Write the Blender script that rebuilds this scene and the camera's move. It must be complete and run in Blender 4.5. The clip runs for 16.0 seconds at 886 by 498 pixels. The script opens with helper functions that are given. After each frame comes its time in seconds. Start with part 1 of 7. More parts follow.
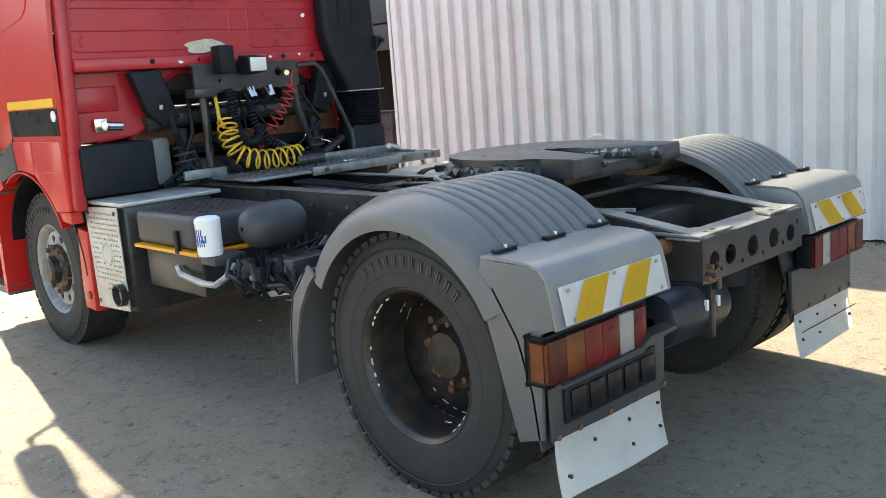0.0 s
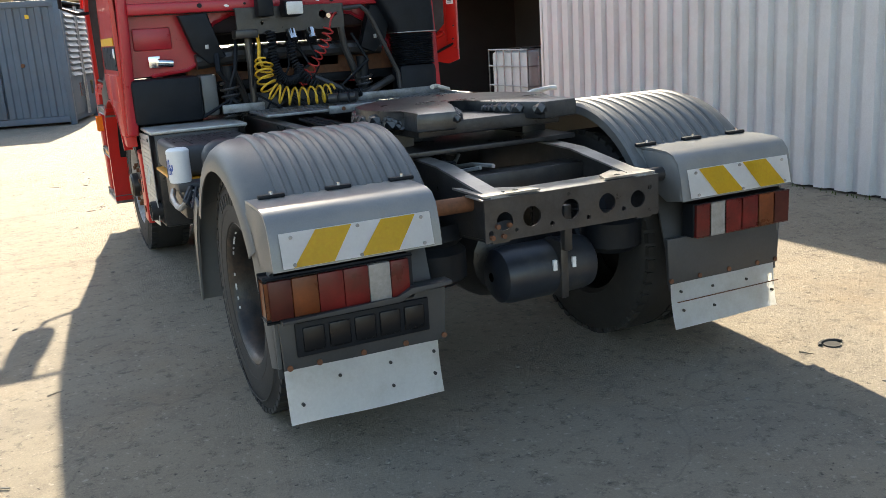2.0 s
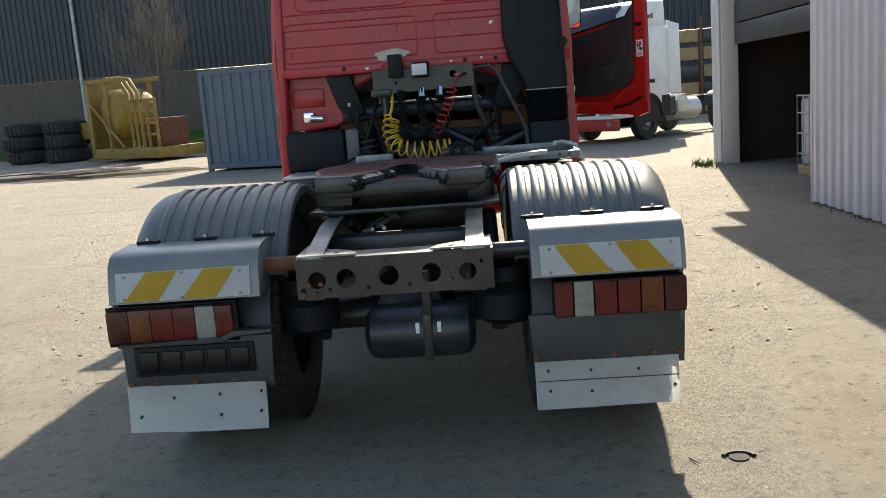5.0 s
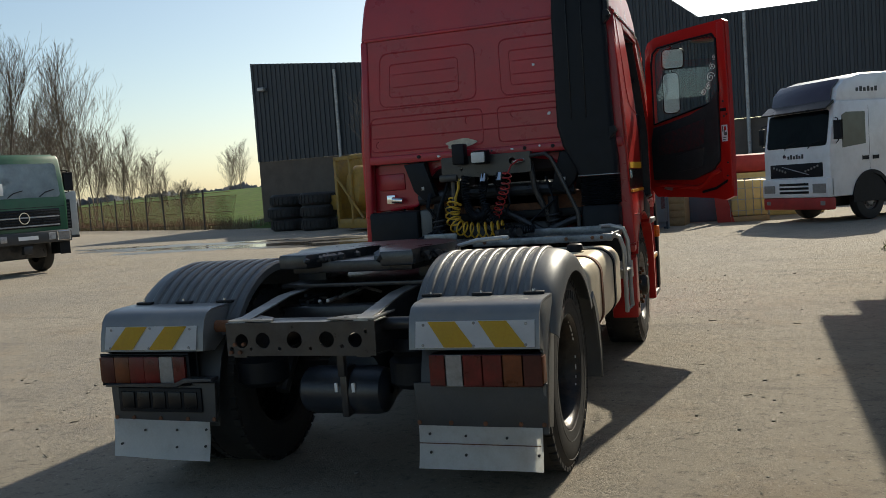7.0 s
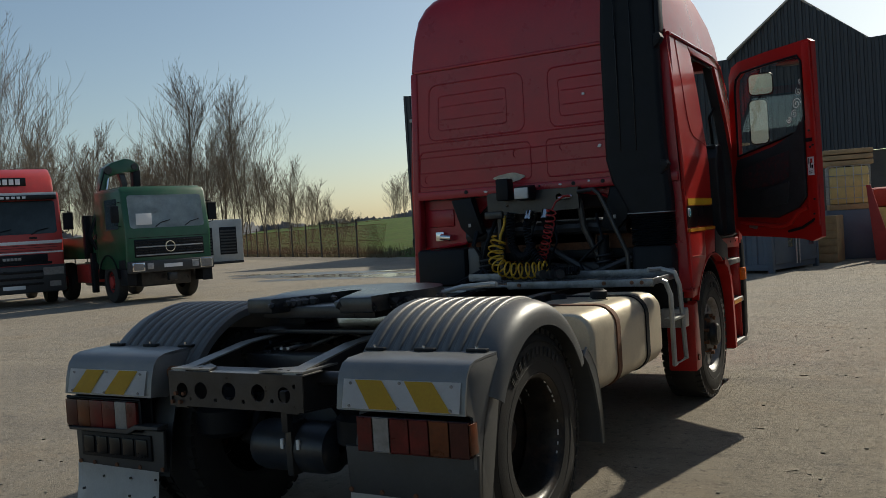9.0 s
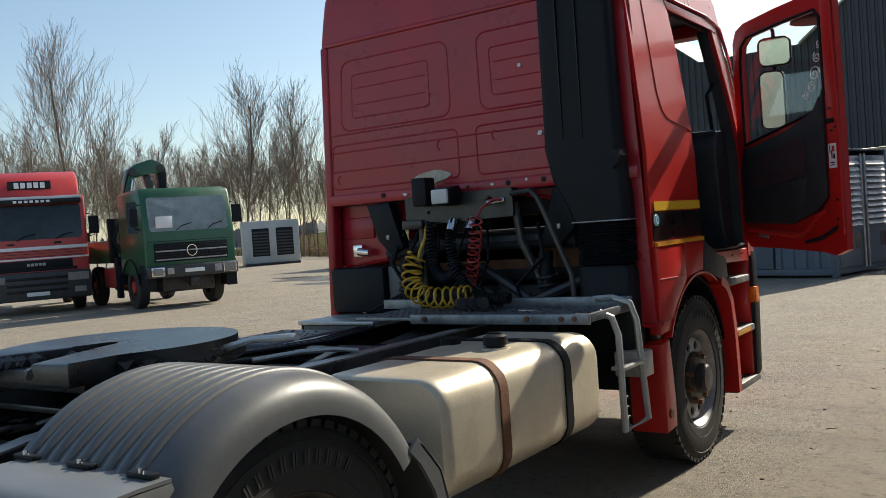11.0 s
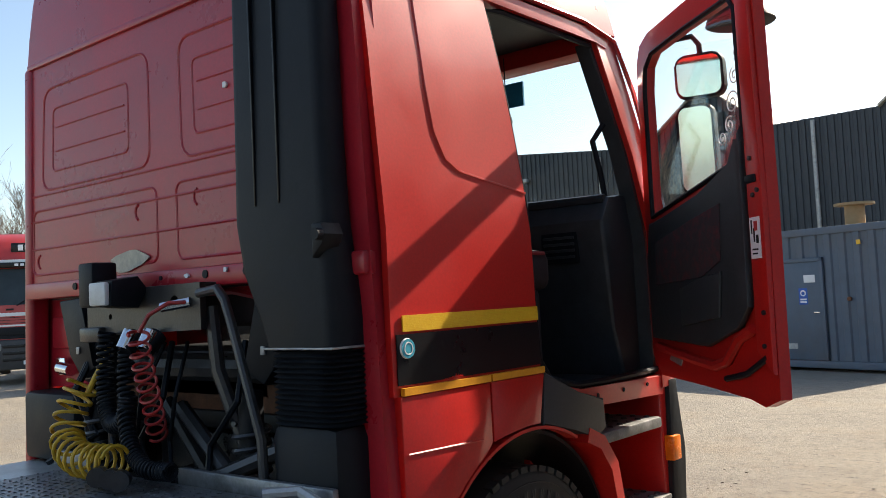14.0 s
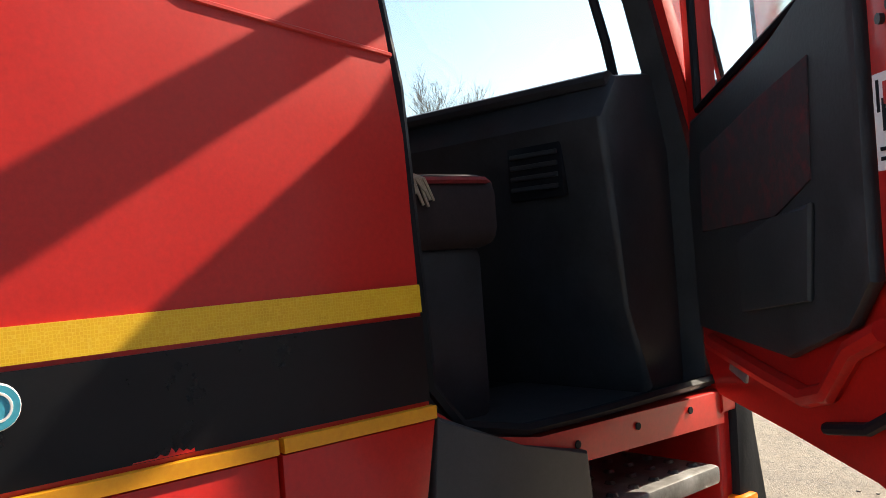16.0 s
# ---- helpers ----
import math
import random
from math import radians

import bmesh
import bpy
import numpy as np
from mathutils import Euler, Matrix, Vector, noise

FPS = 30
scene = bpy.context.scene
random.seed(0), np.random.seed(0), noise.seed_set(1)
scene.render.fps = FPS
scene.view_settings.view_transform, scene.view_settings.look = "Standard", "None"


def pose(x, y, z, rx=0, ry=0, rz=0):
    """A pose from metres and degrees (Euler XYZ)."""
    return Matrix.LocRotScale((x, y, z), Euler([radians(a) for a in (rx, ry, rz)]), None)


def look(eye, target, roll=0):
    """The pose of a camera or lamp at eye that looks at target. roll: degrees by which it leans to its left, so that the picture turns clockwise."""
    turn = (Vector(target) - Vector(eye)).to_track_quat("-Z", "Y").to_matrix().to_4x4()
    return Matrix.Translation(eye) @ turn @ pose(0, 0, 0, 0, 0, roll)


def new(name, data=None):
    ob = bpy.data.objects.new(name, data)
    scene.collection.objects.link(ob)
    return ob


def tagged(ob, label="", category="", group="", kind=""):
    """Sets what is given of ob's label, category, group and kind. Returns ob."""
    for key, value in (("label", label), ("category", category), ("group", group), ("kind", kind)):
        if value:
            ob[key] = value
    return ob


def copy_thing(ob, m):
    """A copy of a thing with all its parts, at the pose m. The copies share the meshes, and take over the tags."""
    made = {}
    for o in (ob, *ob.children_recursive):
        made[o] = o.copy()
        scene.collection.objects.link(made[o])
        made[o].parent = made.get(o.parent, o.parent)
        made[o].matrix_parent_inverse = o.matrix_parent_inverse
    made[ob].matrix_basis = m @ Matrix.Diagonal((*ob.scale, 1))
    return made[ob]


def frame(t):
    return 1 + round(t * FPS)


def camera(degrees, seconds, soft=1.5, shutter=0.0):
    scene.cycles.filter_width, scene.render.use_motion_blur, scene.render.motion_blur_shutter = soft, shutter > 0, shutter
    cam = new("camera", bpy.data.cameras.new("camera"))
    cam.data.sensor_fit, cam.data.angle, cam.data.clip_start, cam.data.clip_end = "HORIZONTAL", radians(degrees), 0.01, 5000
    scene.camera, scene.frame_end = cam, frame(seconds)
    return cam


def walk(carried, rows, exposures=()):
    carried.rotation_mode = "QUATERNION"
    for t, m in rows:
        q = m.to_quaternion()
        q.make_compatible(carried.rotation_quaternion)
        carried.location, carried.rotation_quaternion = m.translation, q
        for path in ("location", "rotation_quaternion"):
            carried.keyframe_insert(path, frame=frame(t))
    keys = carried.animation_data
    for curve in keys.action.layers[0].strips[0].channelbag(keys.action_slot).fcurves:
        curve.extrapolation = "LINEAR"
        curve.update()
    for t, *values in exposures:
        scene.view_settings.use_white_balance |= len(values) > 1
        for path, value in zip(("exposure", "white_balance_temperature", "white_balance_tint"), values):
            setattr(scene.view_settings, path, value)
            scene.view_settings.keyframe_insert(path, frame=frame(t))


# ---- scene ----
cam = camera(52.9, 16.0, soft=0.8)
METRES, EYE, TILT, LEAN, TURN = 13.9, 1.555, 0.8, 1.35, -43.6
EAST, NORTH = -3.256, -2.43
ROWS = [
    (0.0, 0.0, 0.0, 0.0, -0.48, -10.33, 2.62),
    (0.5, 0.0334, 0.0015, 0.0014, 5.05, -11.8, 2.69),
    (1.0, 0.0645, 0.0059, 0.0003, 9.57, -13.11, 2.37),
    (1.5, 0.0972, 0.0051, 0.0016, 13.85, -13.92, 2.4),
    (2.0, 0.1296, 0.0027, 0.0035, 17.69, -14.15, 1.98),
    (2.5, 0.16, 0.0087, 0.004, 20.94, -13.59, 1.81),
    (3.0, 0.1922, 0.0141, 0.0041, 25.77, -13.62, 1.72),
    (5.5, 0.3099, 0.0994, 0.0079, 50.4, -9.53, 2.88),
    (6.0, 0.3378, 0.1165, 0.0089, 54.73, -8.35, 2.67),
    (6.5, 0.3598, 0.1368, 0.0078, 58.2, -7.0, 2.85),
    (7.0, 0.3861, 0.1546, 0.0091, 62.65, -5.21, 3.05),
    (7.5, 0.4047, 0.1688, 0.0109, 65.53, -3.73, 3.0),
    (8.0, 0.4071, 0.1851, 0.0093, 67.71, -2.96, 2.83),
    (10.5, 0.3238, 0.3193, 0.01, 78.95, -3.3, 3.16),
    (11.0, 0.2967, 0.3426, 0.0098, 78.22, -2.73, 3.4),
    (11.5, 0.2756, 0.3691, 0.0103, 77.84, -2.31, 3.6),
    (12.0, 0.2533, 0.3943, 0.0111, 78.94, -2.36, 3.65),
    (12.5, 0.229, 0.4173, 0.0119, 78.53, -1.17, 3.58),
    (13.0, 0.2124, 0.4432, 0.015, 79.45, 1.72, 2.64),
    (13.5, 0.193, 0.4654, 0.0151, 80.98, 2.67, 2.14),
    (14.0, 0.1669, 0.4852, 0.0156, 83.57, 1.68, 2.33),
    (14.5, 0.1407, 0.5069, 0.0154, 86.67, 0.58, 2.6),
    (15.0, 0.11, 0.5221, 0.0135, 86.39, -0.57, 2.86),
    (15.5, 0.0785, 0.5352, 0.0133, 88.16, -1.16, 3.6),
    (16.0, 0.0464, 0.5461, 0.0136, 92.09, -1.43, 3.82),
]
walk(cam, [(t, pose(EAST, NORTH, EYE, TILT, LEAN, 0) @ pose(0, 0, 0, 0, 0, TURN) @ pose(METRES * x, METRES * y, METRES * z, 90 + pitch, roll, yaw)) for t, x, y, z, yaw, pitch, roll in ROWS],
     exposures=[(0.0, 2.2, 7500, 5), (1.5, 1.76, 7450, 6), (3.0, 1.6, 7300, 8), (5.5, 0.9, 6900, 5), (6.5, 0.37, 6800, 5), (7.5, -0.3, 6750, 4), (8.2, -0.6, 6700, 4), (10.3, 0.16, 6650, 5), (12.5, 0.58, 6750, 6), (14.0, 0.95, 6950, 9), (16.0, 1.45, 7250, 9)])

# ---- world, sun ----
SUN_EL, SUN_AZ = radians(34.5), math.atan2(0.195, 1.0)
world = bpy.data.worlds.new("sky")
scene.world = world
world.use_nodes = True
wn, wl = world.node_tree.nodes, world.node_tree.links
sky = wn.new("ShaderNodeTexSky")
sky.sky_type, sky.sun_disc = "NISHITA", False
sky.sun_elevation, sky.sun_rotation = SUN_EL, SUN_AZ
sky.air_density, sky.dust_density, sky.ozone_density = 1.0, 1.1, 1.3
wn["Background"].inputs["Strength"].default_value = 0.125
wl.new(sky.outputs[0], wn["Background"].inputs["Color"])
sun_data = bpy.data.lights.new("sun", "SUN")
sun_data.energy, sun_data.angle, sun_data.color = 5.0, radians(0.53), (1.0, 0.915, 0.79)
sun = new("sun", sun_data)
to_sun = Vector((math.sin(SUN_AZ) * math.cos(SUN_EL), math.cos(SUN_AZ) * math.cos(SUN_EL), math.sin(SUN_EL)))
sun.matrix_world = look(to_sun * 60, (0, 0, 0))


# ---- materials ----
def mat(name, col, rough=0.6, metal=0.0, var=0.25, scale=6.0, bump=0.15, fine=90.0, dirt=None, dirt_amt=0.35, spec=0.5, coat=0.0, per=0.0):
    """Painted, rubber or metal surface: colour varied at two scales, dirt patches, fine relief."""
    m = bpy.data.materials.new(name)
    m.use_nodes = True
    n, l = m.node_tree.nodes, m.node_tree.links
    b = n["Principled BSDF"]
    tc = n.new("ShaderNodeTexCoord")
    big, small = n.new("ShaderNodeTexNoise"), n.new("ShaderNodeTexNoise")
    for q, sc, de in ((big, scale, 6), (small, fine, 4)):
        q.inputs["Scale"].default_value, q.inputs["Detail"].default_value = sc, de
        q.inputs["Roughness"].default_value = 0.65
        l.new(tc.outputs["Object"], q.inputs["Vector"])
    ramp = n.new("ShaderNodeValToRGB")
    d = tuple(c * (1 - var) for c in col[:3]) + (1,)
    u = tuple(min(1, c * (1 + var)) for c in col[:3]) + (1,)
    ramp.color_ramp.elements[0].position, ramp.color_ramp.elements[1].position = 0.3, 0.7
    ramp.color_ramp.elements[0].color, ramp.color_ramp.elements[1].color = d, u
    l.new(big.outputs["Fac"], ramp.inputs["Fac"])
    out = ramp.outputs["Color"]
    mx = n.new("ShaderNodeMix")
    mx.data_type, mx.blend_type = "RGBA", "OVERLAY"
    mx.inputs[0].default_value = 0.25
    l.new(out, mx.inputs[6])
    l.new(small.outputs["Fac"], mx.inputs[7])
    out = mx.outputs[2]
    if dirt:
        st = n.new("ShaderNodeTexNoise")
        st.inputs["Scale"].default_value, st.inputs["Detail"].default_value, st.inputs["Roughness"].default_value = scale * 0.55, 9, 0.72
        l.new(tc.outputs["Object"], st.inputs["Vector"])
        rr = n.new("ShaderNodeMapRange")
        rr.inputs[1].default_value, rr.inputs[2].default_value, rr.inputs[4].default_value = 0.48, 0.72, dirt_amt
        l.new(st.outputs["Fac"], rr.inputs[0])
        md = n.new("ShaderNodeMix")
        md.data_type = "RGBA"
        l.new(rr.outputs[0], md.inputs[0])
        l.new(out, md.inputs[6])
        md.inputs[7].default_value = (*dirt, 1)
        out = md.outputs[2]
    if per:
        oi = n.new("ShaderNodeObjectInfo")
        hv = n.new("ShaderNodeHueSaturation")
        mr = n.new("ShaderNodeMapRange")
        mr.inputs[3].default_value, mr.inputs[4].default_value = 1 - per, 1 + per
        l.new(oi.outputs["Random"], mr.inputs[0])
        l.new(mr.outputs[0], hv.inputs["Value"])
        l.new(out, hv.inputs["Color"])
        out = hv.outputs["Color"]
    l.new(out, b.inputs["Base Color"])
    rm = n.new("ShaderNodeMapRange")
    rm.inputs[3].default_value, rm.inputs[4].default_value = max(0.03, rough - 0.12), min(1, rough + 0.12)
    l.new(big.outputs["Fac"], rm.inputs[0])
    l.new(rm.outputs[0], b.inputs["Roughness"])
    b.inputs["Metallic"].default_value = metal
    b.inputs["Specular IOR Level"].default_value = spec
    b.inputs["Coat Weight"].default_value = coat
    b.inputs["Coat Roughness"].default_value = 0.08
    if bump:
        bp = n.new("ShaderNodeBump")
        bp.inputs["Strength"].default_value, bp.inputs["Distance"].default_value = bump, 0.004
        l.new(small.outputs["Fac"], bp.inputs["Height"])
        l.new(bp.outputs[0], b.inputs["Normal"])
    return m


def ground_mat():
    """Worn, dusty concrete yard: pale grit, dark oil stains, tyre-rubbed lanes, cracks and coarse grains."""
    m = mat("yard", (0.285, 0.243, 0.184), 0.85, var=0.18, scale=0.35, bump=0.0)
    n, l = m.node_tree.nodes, m.node_tree.links
    b, tc = n["Principled BSDF"], n["Texture Coordinate"]
    base = b.inputs["Base Color"].links[0].from_socket

    def noise_fac(sc, lo, hi, amt, rough=0.7, detail=8):
        q, r = n.new("ShaderNodeTexNoise"), n.new("ShaderNodeMapRange")
        q.inputs["Scale"].default_value, q.inputs["Detail"].default_value, q.inputs["Roughness"].default_value = sc, detail, rough
        l.new(tc.outputs["Object"], q.inputs["Vector"])
        r.inputs[1].default_value, r.inputs[2].default_value, r.inputs[4].default_value = lo, hi, amt
        l.new(q.outputs["Fac"], r.inputs[0])
        return r.outputs[0], q.outputs["Fac"]

    def mix(f, a, c):
        q = n.new("ShaderNodeMix")
        q.data_type = "RGBA"
        l.new(f, q.inputs[0])
        l.new(a, q.inputs[6])
        q.inputs[7].default_value = (*c, 1)
        return q.outputs[2]

    f1, _ = noise_fac(1.3, 0.48, 0.70, 0.5)
    f2, _ = noise_fac(4.2, 0.52, 0.70, 0.5)
    f3, g3 = noise_fac(95.0, 0.50, 0.66, 0.8, 0.8)
    f4, _ = noise_fac(0.22, 0.48, 0.66, 0.55)
    f5, _ = noise_fac(12.0, 0.53, 0.64, 0.72, 0.8)
    f6, _ = noise_fac(34.0, 0.60, 0.67, 0.75, 0.6)
    c = mix(f1, base, (0.19, 0.158, 0.12))
    c = mix(f4, c, (0.185, 0.166, 0.143))
    f8, _ = noise_fac(0.7, 0.52, 0.70, 0.5)
    c = mix(f8, c, (0.25, 0.175, 0.105))
    c = mix(f2, c, (0.125, 0.108, 0.09))
    c = mix(f3, c, (0.36, 0.305, 0.23))
    c = mix(f5, c, (0.085, 0.074, 0.062))
    f7, _ = noise_fac(30.0, 0.64, 0.69, 0.8, 0.55)
    c = mix(f7, c, (0.055, 0.048, 0.042))
    c = mix(f6, c, (0.43, 0.38, 0.31))
    sx = n.new("ShaderNodeMapping")
    sx.inputs["Scale"].default_value, sx.inputs["Rotation"].default_value = (0.25, 2.2, 1), (0, 0, 0.5)
    l.new(tc.outputs["Object"], sx.inputs["Vector"])
    sn_, sr = n.new("ShaderNodeTexNoise"), n.new("ShaderNodeMapRange")
    sn_.inputs["Scale"].default_value, sn_.inputs["Detail"].default_value = 1.0, 6
    sr.inputs[1].default_value, sr.inputs[2].default_value, sr.inputs[4].default_value = 0.55, 0.75, 0.45
    l.new(sx.outputs[0], sn_.inputs["Vector"])
    l.new(sn_.outputs["Fac"], sr.inputs[0])
    c = mix(sr.outputs[0], c, (0.15, 0.13, 0.11))
    v = n.new("ShaderNodeTexVoronoi")
    v.feature = "DISTANCE_TO_EDGE"
    v.inputs["Scale"].default_value = 0.33
    wob = n.new("ShaderNodeTexNoise")
    wob.inputs["Scale"].default_value, wob.inputs["Detail"].default_value = 1.3, 7
    l.new(tc.outputs["Object"], wob.inputs["Vector"])
    ad = n.new("ShaderNodeVectorMath")
    ad.operation = "ADD"
    l.new(tc.outputs["Object"], ad.inputs[0])
    l.new(wob.outputs["Color"], ad.inputs[1])
    l.new(ad.outputs[0], v.inputs["Vector"])
    cr = n.new("ShaderNodeMapRange")
    cr.inputs[1].default_value, cr.inputs[2].default_value, cr.inputs[3].default_value, cr.inputs[4].default_value = 0.0, 0.004, 0.3, 0.0
    l.new(v.outputs["Distance"], cr.inputs[0])
    c = mix(cr.outputs[0], c, (0.09, 0.08, 0.07))
    l.new(c, b.inputs["Base Color"])
    bp = n.new("ShaderNodeBump")
    bp.inputs["Strength"].default_value, bp.inputs["Distance"].default_value = 0.8, 0.02
    _, g9 = noise_fac(24.0, 0.0, 1.0, 1.0, 0.75)
    hs = n.new("ShaderNodeMath")
    hs.operation = "ADD"
    l.new(g3, hs.inputs[0])
    l.new(g9, hs.inputs[1])
    l.new(hs.outputs[0], bp.inputs["Height"])
    l.new(bp.outputs[0], b.inputs["Normal"])
    return m


def glass_mat(name, tint=(0.95, 0.985, 0.98), rough=0.02, clear=0.98):
    m = bpy.data.materials.new(name)
    m.use_nodes = True
    n, l = m.node_tree.nodes, m.node_tree.links
    tr, gl, mx = n.new("ShaderNodeBsdfTransparent"), n.new("ShaderNodeBsdfGlossy"), n.new("ShaderNodeMixShader")
    lw, fr = n.new("ShaderNodeLayerWeight"), n.new("ShaderNodeMapRange")
    lw.inputs["Blend"].default_value = 0.22
    fr.inputs[3].default_value, fr.inputs[4].default_value = 0.03, 0.45
    l.new(lw.outputs["Facing"], fr.inputs[0])
    tr.inputs["Color"].default_value = (*[c * clear for c in tint], 1)
    gl.inputs["Roughness"].default_value = rough
    l.new(fr.outputs[0], mx.inputs[0])
    l.new(tr.outputs[0], mx.inputs[1])
    l.new(gl.outputs[0], mx.inputs[2])
    l.new(mx.outputs[0], n["Material Output"].inputs["Surface"])
    return m


RED = mat("red_paint", (0.52, 0.014, 0.011), 0.34, var=0.07, scale=2.5, bump=0.02, dirt=(0.42, 0.03, 0.022), dirt_amt=0.4, coat=0.2)
# Cab rear red: the dark purplish tint of its shaded side is in the colour.
RED_SHADED = mat("shade_tinted_red_paint", (0.38, 0.014, 0.025), 0.30, var=0.14, scale=3, bump=0.03, dirt=(0.27, 0.022, 0.032), dirt_amt=0.4)
BLACK = mat("black_plastic", (0.008, 0.010, 0.0135), 0.5, var=0.3, scale=8, dirt=(0.028, 0.027, 0.026), dirt_amt=0.2, spec=0.2)
SATIN = mat("black_gloss_film", (0.007, 0.0075, 0.009), 0.3, var=0.2, scale=8, bump=0.01, spec=0.3)
INTERIOR = mat("dark_cab_trim", (0.030, 0.033, 0.037), 0.45, var=0.3, scale=12)
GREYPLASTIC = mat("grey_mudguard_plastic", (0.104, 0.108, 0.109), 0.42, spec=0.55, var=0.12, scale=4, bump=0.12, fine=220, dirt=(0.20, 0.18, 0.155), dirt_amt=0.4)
# Hood grey is the mudguard grey lightened: sun glare put into the colour.
HOODGREY = mat("hood_plastic_with_glare", (0.155, 0.16, 0.162), 0.33, spec=0.8, var=0.10, scale=4, bump=0.08, fine=220, dirt=(0.28, 0.25, 0.21), dirt_amt=0.45)
DARKPLASTIC = mat("dark_grey_plastic", (0.036, 0.038, 0.041), 0.5, var=0.2, scale=5, dirt=(0.07, 0.066, 0.058), dirt_amt=0.35)
CHASSIS = mat("greasy_chassis_steel", (0.034, 0.034, 0.036), 0.31, 0.2, var=0.45, scale=7, bump=0.25, dirt=(0.085, 0.068, 0.05), dirt_amt=0.45)
RUST = mat("rusty_steel", (0.16, 0.065, 0.03), 0.8, 0.1, var=0.45, scale=14, bump=0.4, dirt=(0.05, 0.035, 0.03), dirt_amt=0.7)
GREASE = mat("greased_plate", (0.017, 0.019, 0.022), 0.3, 0.3, spec=0.8, var=0.5, scale=5, bump=0.4, fine=34, dirt=(0.11, 0.115, 0.12), dirt_amt=0.55)
TYRE = mat("tyre_rubber", (0.020, 0.0195, 0.019), 0.72, var=0.3, scale=9, bump=0.3, dirt=(0.06, 0.054, 0.046), dirt_amt=0.3)
RIM = mat("dirty_steel_rim", (0.028, 0.026, 0.024), 0.38, 0.3, var=0.5, scale=16, bump=0.3, dirt=(0.13, 0.07, 0.04), dirt_amt=0.5)
RIMPALE = mat("silver_rim_paint", (0.31, 0.31, 0.31), 0.5, 0.25, var=0.25, scale=9, dirt=(0.10, 0.075, 0.06), dirt_amt=0.8)
ALU = mat("grey_aluminium", (0.50, 0.50, 0.48), 0.42, 0.5, var=0.12, scale=6, bump=0.06, dirt=(0.26, 0.24, 0.21), dirt_amt=0.6)
TANKALU = mat("weathered_tank_aluminium", (0.66, 0.58, 0.44), 0.38, 0.4, var=0.10, scale=4, bump=0.06, dirt=(0.44, 0.37, 0.27), dirt_amt=0.6)
PALEGREY = mat("pale_grey_enamel", (0.42, 0.44, 0.44), 0.5, var=0.1, scale=1.5, dirt=(0.25, 0.23, 0.20), dirt_amt=0.4)
GALV = mat("scuffed_tread_plate", (0.40, 0.40, 0.40), 0.5, 0.6, var=0.25, scale=9, dirt=(0.14, 0.13, 0.12), dirt_amt=0.7)
WHITE = mat("dirty_white_board", (0.72, 0.72, 0.70), 0.6, var=0.07, scale=5, bump=0.06, dirt=(0.45, 0.40, 0.32), dirt_amt=0.6)
PLATEWHITE = mat("reflective_white", (0.80, 0.79, 0.79), 0.35, var=0.04, scale=9, bump=0.02)
PLATEYELLOW = mat("reflective_yellow", (0.72, 0.45, 0.02), 0.4, var=0.06, scale=9, bump=0.02)
YELLOW = mat("yellow_stripe", (0.75, 0.42, 0.015), 0.4, var=0.08, scale=12, bump=0.05)
yn, yl = YELLOW.node_tree.nodes, YELLOW.node_tree.links
cells, cell_map, cell_mix = yn.new("ShaderNodeTexVoronoi"), yn.new("ShaderNodeMapRange"), yn.new("ShaderNodeMix")
cells.feature = "DISTANCE_TO_EDGE"
cells.inputs["Scale"].default_value, cells.inputs["Randomness"].default_value = 190, 0.25
yl.new(yn["Texture Coordinate"].outputs["Object"], cells.inputs["Vector"])
cell_map.inputs[1].default_value, cell_map.inputs[2].default_value, cell_map.inputs[3].default_value, cell_map.inputs[4].default_value = 0.02, 0.12, 0.55, 0.0
yl.new(cells.outputs["Distance"], cell_map.inputs[0])
cell_mix.data_type = "RGBA"
yl.new(cell_map.outputs[0], cell_mix.inputs[0])
yl.new(yn["Principled BSDF"].inputs["Base Color"].links[0].from_socket, cell_mix.inputs[6])
cell_mix.inputs[7].default_value = (0.86, 0.58, 0.07, 1)
yl.new(cell_mix.outputs[2], yn["Principled BSDF"].inputs["Base Color"])
ORANGE = mat("orange_yellow_stripe", (0.72, 0.30, 0.015), 0.4, var=0.08, scale=12, bump=0.05)
LENSRED = mat("red_lens", (0.105, 0.009, 0.008), 0.3, var=0.45, scale=10, bump=0.04, spec=0.3, dirt=(0.05, 0.03, 0.025), dirt_amt=0.6)
LENSDARK = mat("smoked_red_lens", (0.06, 0.012, 0.009), 0.32, var=0.3, scale=10, bump=0.04, spec=0.3)
LENSORANGE = mat("amber_lens", (0.125, 0.033, 0.010), 0.3, var=0.4, scale=10, bump=0.04, spec=0.3, dirt=(0.06, 0.03, 0.02), dirt_amt=0.6)
# Sun shining through the indicator lens is put into this brighter amber.
LENSBRIGHT = mat("sunlit_amber_lens", (0.85, 0.20, 0.015), 0.25, var=0.1, scale=20, bump=0.03)
LENSCLEAR = mat("clear_lens", (0.25, 0.235, 0.22), 0.32, var=0.2, scale=20, bump=0.04, spec=0.3)
COILYELLOW = mat("yellow_air_hose", (0.68, 0.40, 0.03), 0.4, var=0.2, scale=20, dirt=(0.12, 0.09, 0.05), dirt_amt=0.5)
COILRED = mat("red_air_hose", (0.45, 0.03, 0.025), 0.4, var=0.2, scale=20, dirt=(0.06, 0.03, 0.03), dirt_amt=0.5)
BLUEGREY = mat("blue_grey_steel", (0.085, 0.115, 0.155), 0.55, var=0.14, scale=2, dirt=(0.13, 0.115, 0.10), dirt_amt=0.45)
